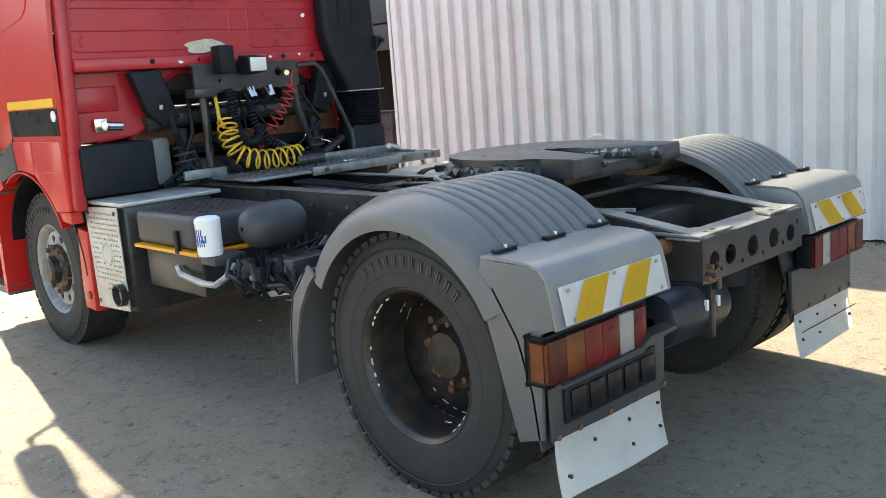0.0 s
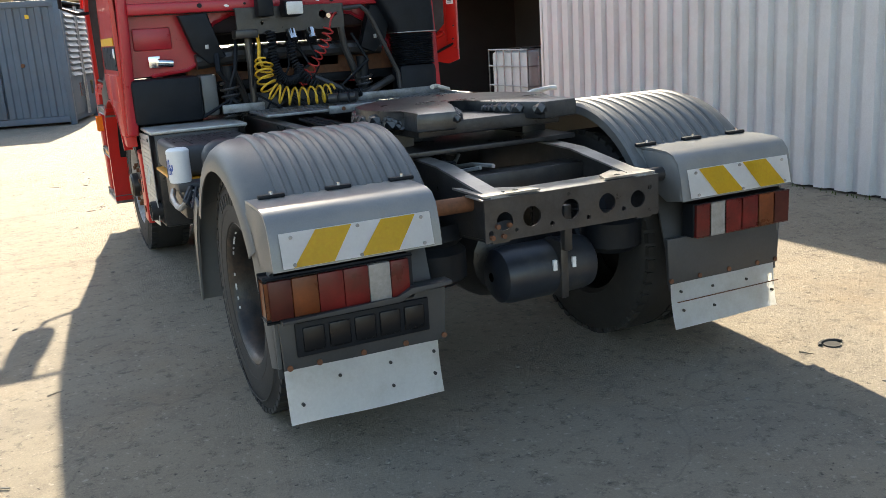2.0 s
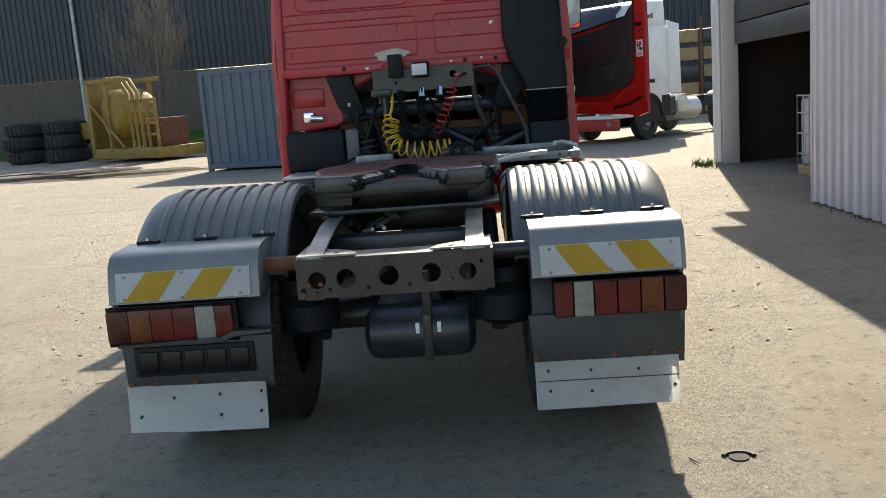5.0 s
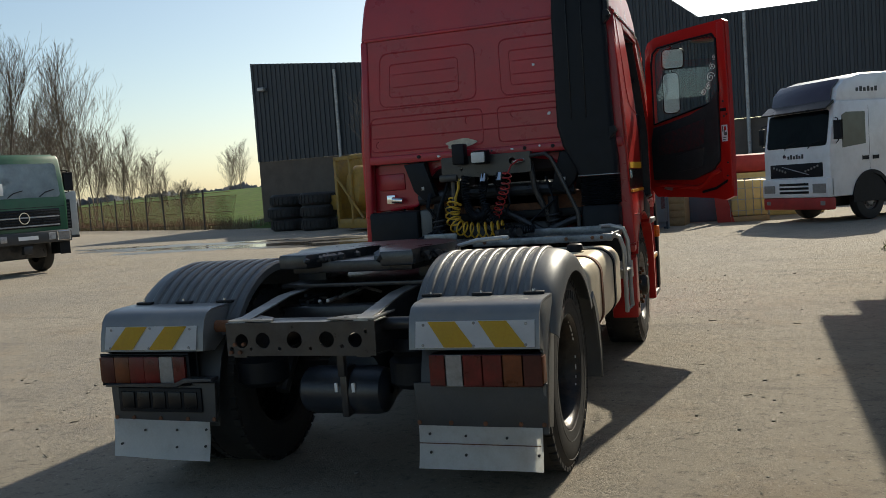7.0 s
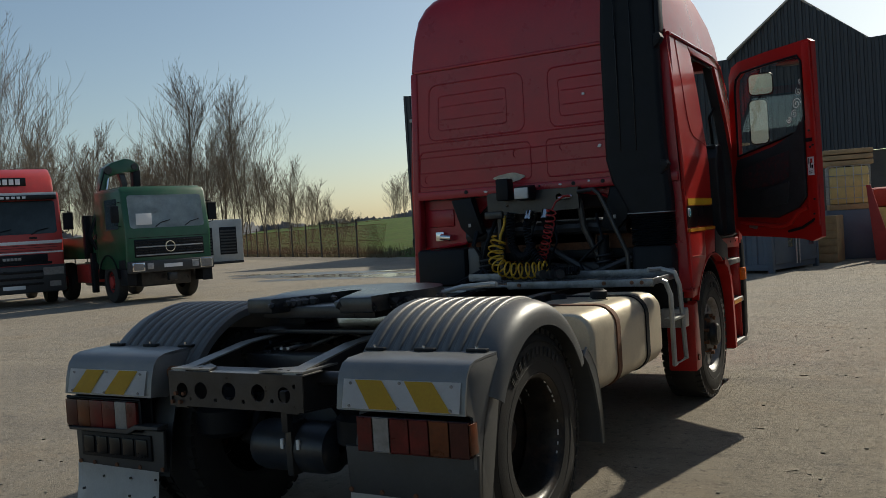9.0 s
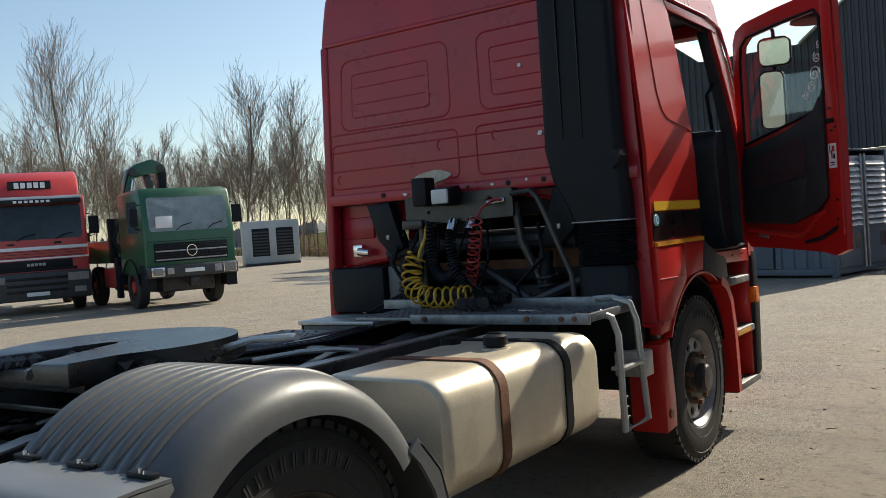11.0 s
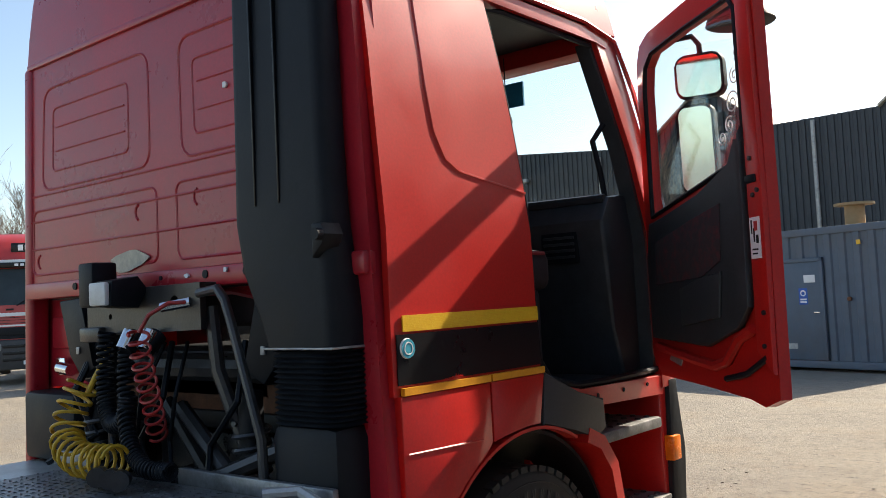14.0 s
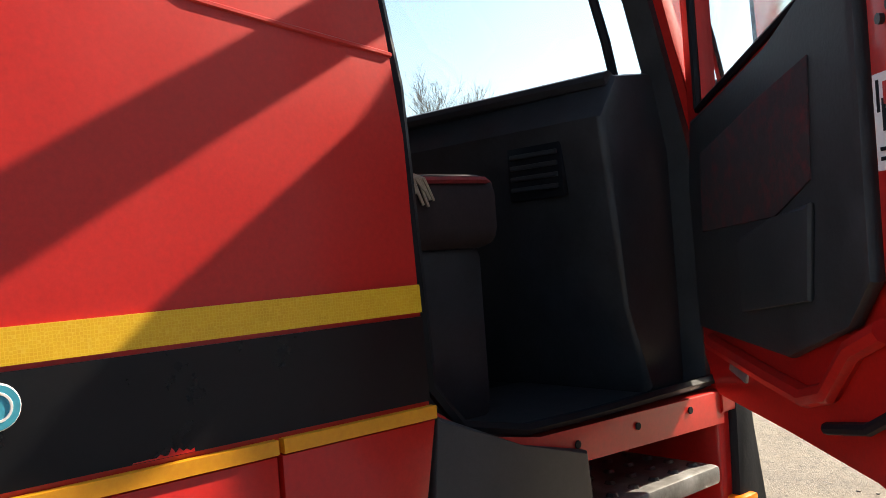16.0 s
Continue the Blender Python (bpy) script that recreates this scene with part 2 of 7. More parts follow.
CLAD = mat("dark_cladding", (0.040, 0.046, 0.054), 0.6, var=0.15, scale=0.6, bump=0.05)
PLINTH = mat("brown_brick_plinth", (0.105, 0.085, 0.07), 0.85, var=0.2, scale=1.5, bump=0.3)
WALLWHITE = mat("pale_corrugated_sheet", (0.60, 0.61, 0.62), 0.45, 0.1, var=0.05, scale=1.6, bump=0.04, dirt=(0.42, 0.37, 0.30), dirt_amt=0.35)
# Indoor shade of the shed is put into this near-black colour.
INSIDE = mat("shaded_shed_inside", (0.022, 0.021, 0.02), 0.85, var=0.3, scale=1.5)
YMACH = mat("yellow_machine_paint", (0.30, 0.18, 0.03), 0.55, var=0.25, scale=4, dirt=(0.12, 0.09, 0.06), dirt_amt=0.6)
GREEN = mat("green_truck_paint", (0.012, 0.085, 0.035), 0.35, var=0.15, scale=3, bump=0.03, dirt=(0.06, 0.07, 0.05), dirt_amt=0.4, coat=0.3)
TRUCKRED = mat("bright_red_cab_paint", (0.46, 0.035, 0.03), 0.35, var=0.1, scale=3, bump=0.03, dirt=(0.18, 0.06, 0.05), dirt_amt=0.4, coat=0.3)
TRUCKWHITE = mat("white_cab_paint", (0.72, 0.73, 0.74), 0.35, var=0.05, scale=3, bump=0.03, dirt=(0.35, 0.33, 0.3), dirt_amt=0.3, coat=0.3)
PURPLE = mat("dark_visor", (0.05, 0.04, 0.06), 0.2, var=0.1, bump=0.0)
# Reflections are in the glass colours: some blue-grey in the dark, sky in the pale.
DARKGLASS = mat("dark_windscreen", (0.045, 0.065, 0.075), 0.06, var=0.2, scale=2, bump=0.0, coat=0.4)
PALEGLASS = mat("sky_lit_windscreen", (0.36, 0.43, 0.45), 0.15, var=0.25, scale=2, bump=0.0, coat=0.4)
CHROME = mat("chrome", (0.75, 0.75, 0.75), 0.15, 1.0, var=0.1, bump=0.02)
BARK = mat("bare_branches", (0.18, 0.142, 0.108), 0.9, var=0.25, scale=3, bump=0.0, per=0.3)
GRASS = mat("rough_grass", (0.065, 0.105, 0.020), 0.95, var=0.35, scale=0.9, bump=0.5, fine=12, spec=0.1, dirt=(0.12, 0.11, 0.045), dirt_amt=0.6)
REED = mat("dry_scrub", (0.17, 0.135, 0.075), 0.95, var=0.35, scale=2, bump=0.0, per=0.3)
WOOD = mat("pale_timber", (0.36, 0.24, 0.12), 0.8, var=0.2, scale=5, dirt=(0.15, 0.11, 0.07), dirt_amt=0.5)
IBC = mat("ibc_plastic", (0.62, 0.45, 0.17), 0.5, var=0.12, scale=4)
IBCWHITE = mat("ibc_white_plastic", (0.55, 0.56, 0.55), 0.5, var=0.1, scale=4)
PAPER = mat("white_paper", (0.78, 0.78, 0.78), 0.7, var=0.04)
BLUE = mat("blue_print", (0.02, 0.10, 0.42), 0.5, var=0.1)
BADGE = mat("light_blue_badge", (0.05, 0.35, 0.48), 0.4, var=0.1)
FILTERBLUE = mat("blue_print_on_filter", (0.03, 0.08, 0.32), 0.4, var=0.1)
BRICKRED = mat("red_tarpaulin", (0.36, 0.03, 0.025), 0.6, var=0.2, scale=4)
DOORFAB = mat("patterned_door_fabric", (0.030, 0.022, 0.026), 0.9, var=0.3, scale=40, dirt=(0.14, 0.012, 0.018), dirt_amt=0.75)
FAB = mat("seat_fabric", (0.022, 0.013, 0.015), 0.9, var=0.4, scale=30)
REDFAB = mat("red_seat_edging", (0.22, 0.015, 0.02), 0.9, var=0.3, scale=40)
DECKALU = mat("worn_deck_aluminium", (0.25, 0.26, 0.27), 0.42, 0.6, var=0.3, scale=11, bump=0.1, dirt=(0.07, 0.066, 0.06), dirt_amt=0.85)
# Rail tops: sun sheen and sky glare are put into a pale metal colour.
RAILTOP = mat("worn_rail_paint_with_sheen", (0.30, 0.295, 0.28), 0.4, 0.65, var=0.3, scale=9, bump=0.15, dirt=(0.07, 0.06, 0.05), dirt_amt=0.5)
STEPALU = mat("worn_step_aluminium", (0.20, 0.20, 0.20), 0.5, 0.6, var=0.35, scale=14, dirt=(0.06, 0.055, 0.05), dirt_amt=0.8)
FOAM = mat("torn_seat_foam", (0.40, 0.33, 0.24), 0.95, var=0.2, scale=30)
WET = mat("wet_concrete", (0.10, 0.085, 0.066), 0.32, var=0.3, scale=1.5, bump=0.25, fine=40)
WATER = mat("puddle_water", (0.055, 0.05, 0.045), 0.04, var=0.2, scale=2, bump=0.02, fine=6)
MIRROR = mat("mirror_glass", (0.85, 0.88, 0.88), 0.02, 1.0, var=0.02, bump=0.0)
GLASS = glass_mat("clear_pane")
GROUND = ground_mat()


# ---- mesh helpers ----
def box(bm, x0, x1, y0, y1, z0, z1, bev=0.0, seg=2, m=None):
    vs = bmesh.ops.create_cube(bm, size=1.0)["verts"]
    for v in vs:
        v.co = Vector((x0 + (v.co.x + 0.5) * (x1 - x0), y0 + (v.co.y + 0.5) * (y1 - y0), z0 + (v.co.z + 0.5) * (z1 - z0)))
    if m is not None:
        bmesh.ops.transform(bm, matrix=m, verts=vs)
    if bev:
        es = list({e for v in vs for e in v.link_edges})
        bmesh.ops.bevel(bm, geom=es, offset=bev, segments=seg, affect="EDGES", profile=0.5)
    return bm


def frame_of(d):
    d = d.normalized()
    a = Vector((0, 0, 1)) if abs(d.z) < 0.9 else Vector((1, 0, 0))
    u = d.cross(a).normalized()
    return u, d.cross(u).normalized()


def ring(bm, c, u, w, r, seg, r2=None):
    r2 = r if r2 is None else r2
    return [bm.verts.new(c + u * (r * math.cos(2 * math.pi * i / seg)) + w * (r2 * math.sin(2 * math.pi * i / seg))) for i in range(seg)]


def bridge(bm, a, b):
    n = len(a)
    for i in range(n):
        bm.faces.new((a[i], a[(i + 1) % n], b[(i + 1) % n], b[i]))


def cyl(bm, p0, p1, r0, r1=None, seg=16, caps=True):
    p0, p1 = Vector(p0), Vector(p1)
    r1 = r0 if r1 is None else r1
    u, w = frame_of(p1 - p0)
    a, b = ring(bm, p0, u, w, r0, seg), ring(bm, p1, u, w, r1, seg)
    bridge(bm, a, b)
    if caps:
        bm.faces.new(a)
        bm.faces.new(b)
    return bm


def tube(bm, pts, r, seg=8, caps=True, closed=False):
    pts = [Vector(p) for p in pts]
    rings, u = [], None
    n = len(pts)
    for i, p in enumerate(pts):
        if closed:
            d = (pts[(i + 1) % n] - pts[i - 1]).normalized()
        else:
            d = (pts[min(i + 1, n - 1)] - pts[max(i - 1, 0)]).normalized()
        if u is None:
            u, w = frame_of(d)
        else:
            u = (u - d * u.dot(d)).normalized()
            w = d.cross(u).normalized()
        rr = r[i] if isinstance(r, (list, tuple)) else r
        rings.append(ring(bm, p, u, w, rr, seg))
    for a, b in zip(rings, rings[1:]):
        bridge(bm, a, b)
    if closed:
        bridge(bm, rings[-1], rings[0])
    elif caps:
        bm.faces.new(rings[0])
        bm.faces.new(rings[-1])
    return bm


def lathe(bm, prof, centre, axis="x", seg=32, sign=1):
    """prof: (radius, offset along the axis) pairs."""
    c = Vector(centre)
    ax = {"x": Vector((1, 0, 0)), "y": Vector((0, 1, 0)), "z": Vector((0, 0, 1))}[axis] * sign
    u, w = frame_of(ax)
    rings = [ring(bm, c + ax * h, u, w, max(r, 0.0008), seg) for r, h in prof]
    for a, b in zip(rings, rings[1:]):
        bridge(bm, a, b)
    return bm


def prism(bm, pts, axis, a, b, bev=0.0):
    """Extrudes a closed outline (pairs in the plane of the other two axes, in order xyz) from a to b."""
    def at(p, h):
        return {"x": (h, p[0], p[1]), "y": (p[0], h, p[1]), "z": (p[0], p[1], h)}[axis]
    va, vb = [bm.verts.new(at(p, a)) for p in pts], [bm.verts.new(at(p, b)) for p in pts]
    fs = [bm.faces.new(va), bm.faces.new(vb)]
    bridge(bm, va, vb)
    if bev:
        es = list({e for f in fs for e in f.edges})
        bmesh.ops.bevel(bm, geom=es, offset=bev, segments=2, affect="EDGES", profile=0.5)
    return bm


def band(bm, path, width_axis, a, b, thick):
    """A bent sheet: a path (pairs) swept from a to b, with a thickness inwards (to the path's right)."""
    n = len(path)
    off = []
    for i in range(n):
        p, q = Vector(path[max(i - 1, 0)]), Vector(path[min(i + 1, n - 1)])
        d = (q - p).normalized()
        off.append((path[i][0] + d.y * thick, path[i][1] - d.x * thick))
    return prism(bm, list(path) + off[::-1], width_axis, a, b)


def holed(bm, outline, holes, axis, a, b, seg=18):
    """A plate with round holes: outline pairs, holes (u, v, r), thick from a to b."""
    def at(p, h):
        return {"x": (h, p[0], p[1]), "y": (p[0], h, p[1]), "z": (p[0], p[1], h)}[axis]
    loops = [list(outline)] + [[(u + r * math.cos(2 * math.pi * i / seg), v + r * math.sin(2 * math.pi * i / seg)) for i in range(seg)] for u, v, r in holes]
    for h in (a, b):
        es = []
        for lp in loops:
            vs = [bm.verts.new(at(p, h)) for p in lp]
            es += [bm.edges.new((vs[i], vs[(i + 1) % len(vs)])) for i in range(len(vs))]
        bmesh.ops.triangle_fill(bm, edges=es, use_beauty=True)
    for lp in loops:
        va, vb = [bm.verts.new(at(p, a)) for p in lp], [bm.verts.new(at(p, b)) for p in lp]
        bridge(bm, va, vb)
    bmesh.ops.remove_doubles(bm, verts=bm.verts, dist=0.0002)
    return bm


def rrect(x0, x1, y0, y1, r, seg=5):
    out = []
    for cx, cy, a0 in ((x1 - r, y1 - r, 0), (x0 + r, y1 - r, 90), (x0 + r, y0 + r, 180), (x1 - r, y0 + r, 270)):
        for i in range(seg + 1):
            a = radians(a0 + 90 * i / seg)
            out.append((cx + r * math.cos(a), cy + r * math.sin(a)))
    return out


def arc(cx, cy, r, a0, a1, n):
    return [(cx + r * math.cos(radians(a0 + (a1 - a0) * i / n)), cy + r * math.sin(radians(a0 + (a1 - a0) * i / n))) for i in range(n + 1)]


def part(name, bm, material, parent=None, label="", smooth=True, angle=35):
    bmesh.ops.recalc_face_normals(bm, faces=bm.faces)
    if smooth:
        for f in bm.faces:
            f.smooth = True
        for e in bm.edges:
            if len(e.link_faces) == 2 and e.calc_face_angle(0) > radians(angle):
                e.smooth = False
    me = bpy.data.meshes.new(name)
    bm.to_mesh(me)
    bm.free()
    me.materials.append(material)
    ob = new(name, me)
    ob.parent = parent
    if label:
        ob["label"] = label
    return ob


def B():
    return bmesh.new()


def pbox(name, material, parent, dims, bev=0.01, label="", m=None):
    return part(name, box(B(), *dims, bev=bev, m=m), material, parent, label)


def pcyl(name, material, parent, p0, p1, r, r1=None, seg=16, label=""):
    return part(name, cyl(B(), p0, p1, r, r1, seg), material, parent, label)


def ptube(name, material, parent, pts, r, seg=8, label=""):
    return part(name, tube(B(), pts, r, seg), material, parent, label)


def thing(name, label, category, m=None, group="", kind=""):
    ob = new(name)
    ob.empty_display_size = 0.2
    if m is not None:
        ob.matrix_world = m
    return tagged(ob, label, category, group, kind)


def solid(name, bm, material, label, category="", kind="", group=""):
    return tagged(part(name, bm, material), label, category, group, kind)


# ---- ground, sheds, distance ----
g = B()
bmesh.ops.create_grid(g, x_segments=2, y_segments=2, size=900)
solid("ground", g, GROUND, "pale dusty concrete yard with oil stains and grit", "ground", "structure")

# puddles: thin irregular sheets of water
def puddle(cx, cy, rx, ry, seed, z=0.008, material=None, name="puddle", label="shallow puddle of rainwater on the concrete"):
    rnd = random.Random(seed)
    b = B()
    ph = [rnd.uniform(0, 6.28) for _ in range(4)]
    vs = []
    for i in range(72):
        a = 2 * math.pi * i / 72
        k = 1 + 0.22 * math.sin(3 * a + ph[0]) + 0.16 * math.sin(5 * a + ph[1]) + 0.10 * math.sin(9 * a + ph[2]) + 0.07 * math.sin(14 * a + ph[3])
        vs.append(b.verts.new((cx + rx * k * math.cos(a), cy + ry * k * math.sin(a), z)))
    b.faces.new(vs)
    return solid(name, b, material or WATER, label, name.replace("_", " "), "structure")


for i, q in enumerate([(-13.5, 21.5, 2.6, 0.9), (-9.8, 20.4, 1.8, 0.6), (-17.5, 22.5, 1.6, 0.7), (-15.0, 24.0, 1.2, 0.35), (-21.5, 24.5, 1.5, 0.5), (-11.0, 22.6, 0.9, 0.3)]):
    puddle(*q, i)
for i, q in enumerate([(-13.0, 21.6, 4.6, 2.0), (-19.5, 23.6, 3.4, 1.5), (-9.0, 20.2, 2.4, 1.0)]):
    puddle(*q, 30 + i, 0.003 + 0.001 * i, WET, "wet_patch", "dark wet concrete round the puddles")


def corrugated(bm, path_len, z0, z1, pitch, depth, place, face=0.45, run=None):
    """Trapezoid sheet: along u from 0 to path_len; place(u, d, z) gives the point."""
    n = max(1, int(round(path_len / pitch)))
    p = path_len / n
    prof = []
    for i in range(n):
        u = i * p
        prof += [(u, 0), (u + p * face, 0), (u + p * (face + 0.09), depth), (u + p * 0.91, depth)]
    prof.append((path_len, 0))
    for (u0, d0), (u1, d1) in zip(prof, prof[1:]):
        q = [place(u0, d0, z0), place(u1, d1, z0), place(u1, d1, z1(u1) if callable(z1) else z1), place(u0, d0, z1(u0) if callable(z1) else z1)]
        bm.faces.new([bm.verts.new(v) for v in q])
    bmesh.ops.remove_doubles(bm, verts=bm.verts, dist=0.0005)
    return bm


# pale shed beside the truck, its wall along x = 4.2, with a wide door opening
EAVE = 4.3
b = corrugated(B(), 16.2, 0.02, EAVE, 0.226, 0.055, lambda u, d, z: (4.185 + d, 6.1 - u, z), 0.5)
wall = solid("wall_west", b, WALLWHITE, "pale trapezoid-sheet shed wall, dusty near the ground", "wall", "structure")
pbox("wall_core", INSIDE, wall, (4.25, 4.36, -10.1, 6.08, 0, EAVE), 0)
pbox("corner_trim", WALLWHITE, wall, (4.185, 4.36, 6.08, 6.16, 0.0, EAVE), 0.006)
# wide box out of view, added as eave overhang to cast the yard shadow
pbox("gutter", WALLWHITE, wall, (3.86, 4.40, -10.1, 10.82, EAVE - 0.12, EAVE + 0.04), 0.02)
b = corrugated(B(), 0.5, 0.02, EAVE, 0.2, 0.035, lambda u, d, z: (4.55 + d, 11.85 - u, z))
jamb = solid("wall_jamb", b, WALLWHITE, "pale sheet-clad door post of the shed", "wall", "structure")
pbox("jamb_core", WALLWHITE, jamb, (4.585, 4.86, 11.33, 11.87, 0, EAVE), 0.005)
b = corrugated(B(), 5.2, 3.4, EAVE, 0.226, 0.035, lambda u, d, z: (4.60 + d, 11.33 - u, z))
head = solid("wall_header", b, WALLWHITE, "pale sheet cladding above the shed door", "wall", "structure")
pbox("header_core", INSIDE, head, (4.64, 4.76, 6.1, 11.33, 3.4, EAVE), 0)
roller = thing("roller_door", "grey sectional shed door, partly raised", "shed door", kind="structure")
for i in range(4):
    pbox("panel", DARKPLASTIC, roller, (4.80, 4.85, 6.12, 11.33, 2.02 + 0.36 * i, 2.36 + 0.36 * i), 0.01)
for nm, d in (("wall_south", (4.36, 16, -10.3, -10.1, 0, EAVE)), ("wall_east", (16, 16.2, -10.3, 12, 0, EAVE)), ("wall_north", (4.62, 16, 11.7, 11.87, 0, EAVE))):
    solid(nm, box(B(), *d), INSIDE, "plain wall inside the shed, darkened to stand for shade", "wall", "structure")
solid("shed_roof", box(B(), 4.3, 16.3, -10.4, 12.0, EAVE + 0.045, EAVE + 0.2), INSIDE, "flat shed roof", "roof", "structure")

# far dark warehouse: bays with gables, clad above a brown plinth
def far_wall(u):
    return (-24.6 + u, 40.5 - u * 0.0825)


def roofline(u):
    x = -24.6 + u
    for c, hw, top in ((-13.45, 2.87, 10.8), (-2.9, 2.87, 10.8), (26.0, 5, 11.0)):
        if abs(x - c) < hw:
            return 8.5 + (top - 8.5) * (1 - abs(x - c) / hw)
    return 9.25 + (8.3 - 9.25) * min(1, max(0, (x + 24.6) / 9.0)) if x < -15.6 else 8.42


def clad_place(u, d, z):
    x, y = far_wall(u)
    return (x, y + d, z)


b = corrugated(B(), 66, 3.65, roofline, 0.30, 0.06, clad_place)
ware = solid("warehouse", b, CLAD, "dark blue-grey clad warehouse with small gables", "warehouse")
for i in range(9):
    pl = B()
    x, y = far_wall(i * 7.33)
    x2, y2 = far_wall(i * 7.33 + 7.29)
    prism(pl, [(x, y + 0.1), (x2, y2 + 0.1), (x2, y2 + 0.4), (x, y + 0.4)], "z", 0, 3.64)
    part("plinth", pl, PLINTH, ware, "brown plinth wall", smooth=False)
for xc in (-19.1, -8.5, 2.05, 12.6):
    y = 40.5 - (xc + 24.6) * 0.0825
    pcyl("downpipe", GALV, ware, (xc, y - 0.12, 0.1), (xc, y - 0.12, 8.3), 0.09, seg=10, label="pale grey downpipe")
pbox("end_wall", CLAD, ware, (-24.6, -24.4, 40.7, 75, 0, 8.2), 0)
rf = B()
for c, hw in ((-13.45, 2.87), (-2.9, 2.87)):
    for s in (-1, 1):
        y = 40.45 - (c + 24.6) * 0.0825
        prism(rf, [(c, 10.85), (c + s * (hw + 0.1), 8.45), (c + s * (hw + 0.1), 8.35), (c, 10.75)], "y", y, y + 30)
part("gable_roof", rf, mat("pale_roof_sheet", (0.45, 0.40, 0.33), 0.7, var=0.15, scale=1), ware, "pale ridged roof of a gable", smooth=False)
pbox("wall_lamp", GALV, ware, (-24.0, -23.6, 40.0, 40.35, 7.6, 7.8), 0.03)

# grass dike behind the fence, one sheet to the distance
gr = B()
FE0, FE1 = Vector((-62, 62.0)), Vector((-24.7, 37.5))
prof = [(0.6, 0.0), (2.0, 0.12), (6, 0.5), (16, 1.6), (26, 2.9), (30, 3.1), (36, 3.0), (60, 1.0), (140, 0.9), (600, 3.0)]
nrm = Vector((0.55, 0.83))
rows = []
for d, z in prof:
    r = []
    for i in range(40):
        t = -1.6 + i * 0.075
        p = FE0 + (FE1 - FE0) * t + nrm * d
        wob = 0.12 * noise.noise(Vector((p.x * 0.15, p.y * 0.15, 3))) * min(1, d / 6)
        r.append(gr.verts.new((p.x, p.y, z + wob + 0.006)))
    rows.append(r)
for a, c in zip(rows, rows[1:]):
    for i in range(39):
        gr.faces.new((a[i], a[i + 1], c[i + 1], c[i]))
solid("grass_dike", gr, GRASS, "sunlit green grass bank behind the fence", "grass", "structure")
# dry scrub along the fence
sc = B()
rnd = random.Random(5)
for i in range(9500):
    t = rnd.uniform(-0.9, 1.02)
    p = FE0 + (FE1 - FE0) * t + nrm * abs(rnd.gauss(0.2, 1.0))
    h = rnd.uniform(0.2, 1.05) * (0.5 + 0.9 * max(0, noise.noise(Vector((t * 14, 0, 0))) + 0.35))
    a = rnd.uniform(0, 6.28)
    w = rnd.uniform(0.01, 0.03)
    dx, dy = math.cos(a) * w, math.sin(a) * w
    lx, ly = rnd.gauss(0, 0.2) * h, rnd.gauss(0, 0.2) * h
    v = [sc.verts.new((p.x - dx, p.y - dy, 0)), sc.verts.new((p.x + dx, p.y + dy, 0)), sc.verts.new((p.x + lx, p.y + ly, h))]
    sc.faces.new(v)
solid("scrub", sc, REED, "dry brown scrub along the fence", "scrub", "stuff")
# far line of woods at the horizon, haze put into its blue-grey colour
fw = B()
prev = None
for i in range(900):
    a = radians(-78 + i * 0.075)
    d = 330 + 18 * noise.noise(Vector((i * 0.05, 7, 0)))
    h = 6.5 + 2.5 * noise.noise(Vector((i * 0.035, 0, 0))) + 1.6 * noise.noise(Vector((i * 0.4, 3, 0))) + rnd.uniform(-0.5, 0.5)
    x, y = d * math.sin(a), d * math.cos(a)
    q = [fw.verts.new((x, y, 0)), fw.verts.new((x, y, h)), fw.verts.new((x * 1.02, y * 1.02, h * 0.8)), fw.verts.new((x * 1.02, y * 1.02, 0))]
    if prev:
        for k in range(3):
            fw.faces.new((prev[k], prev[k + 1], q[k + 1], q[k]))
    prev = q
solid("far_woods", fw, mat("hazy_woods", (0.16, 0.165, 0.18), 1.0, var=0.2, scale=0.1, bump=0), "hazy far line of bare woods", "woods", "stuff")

# fence: posts with wires and mesh
fence = thing("fence", "rusty wire-mesh fence on thin steel posts", "fence", kind="structure")
L = (FE1 - FE0).length
npost = int(L * 1.9 / 3.2)
wires = B()
for i in range(npost):
    t = -0.88 + i * 3.2 / L
    if t > 1.0:
        break
    p = FE0 + (FE1 - FE0) * t
    pcyl("post", CHASSIS, fence, (p.x, p.y, 0), (p.x + rnd.uniform(-.06, .06), p.y, 2.3), 0.06, seg=6)
for z in (0.25, 1.0, 1.9, 2.1):
    a, c = FE0 + (FE1 - FE0) * -0.88, FE1
    cyl(wires, (a.x, a.y, z), (c.x, c.y, z), 0.012, seg=4)
for i in range(520):
    t = 0.0 + i / 520
    p = FE0 + (FE1 - FE0) * t
    for s in (-1, 1):
        q = p + (FE1 - FE0).normalized() * (s * 0.8)
        cyl(wires, (p.x, p.y, 0.25), (q.x, q.y, 1.9), 0.005, seg=3, caps=False)
part("wire_mesh", wires, RUST, fence, smooth=False)


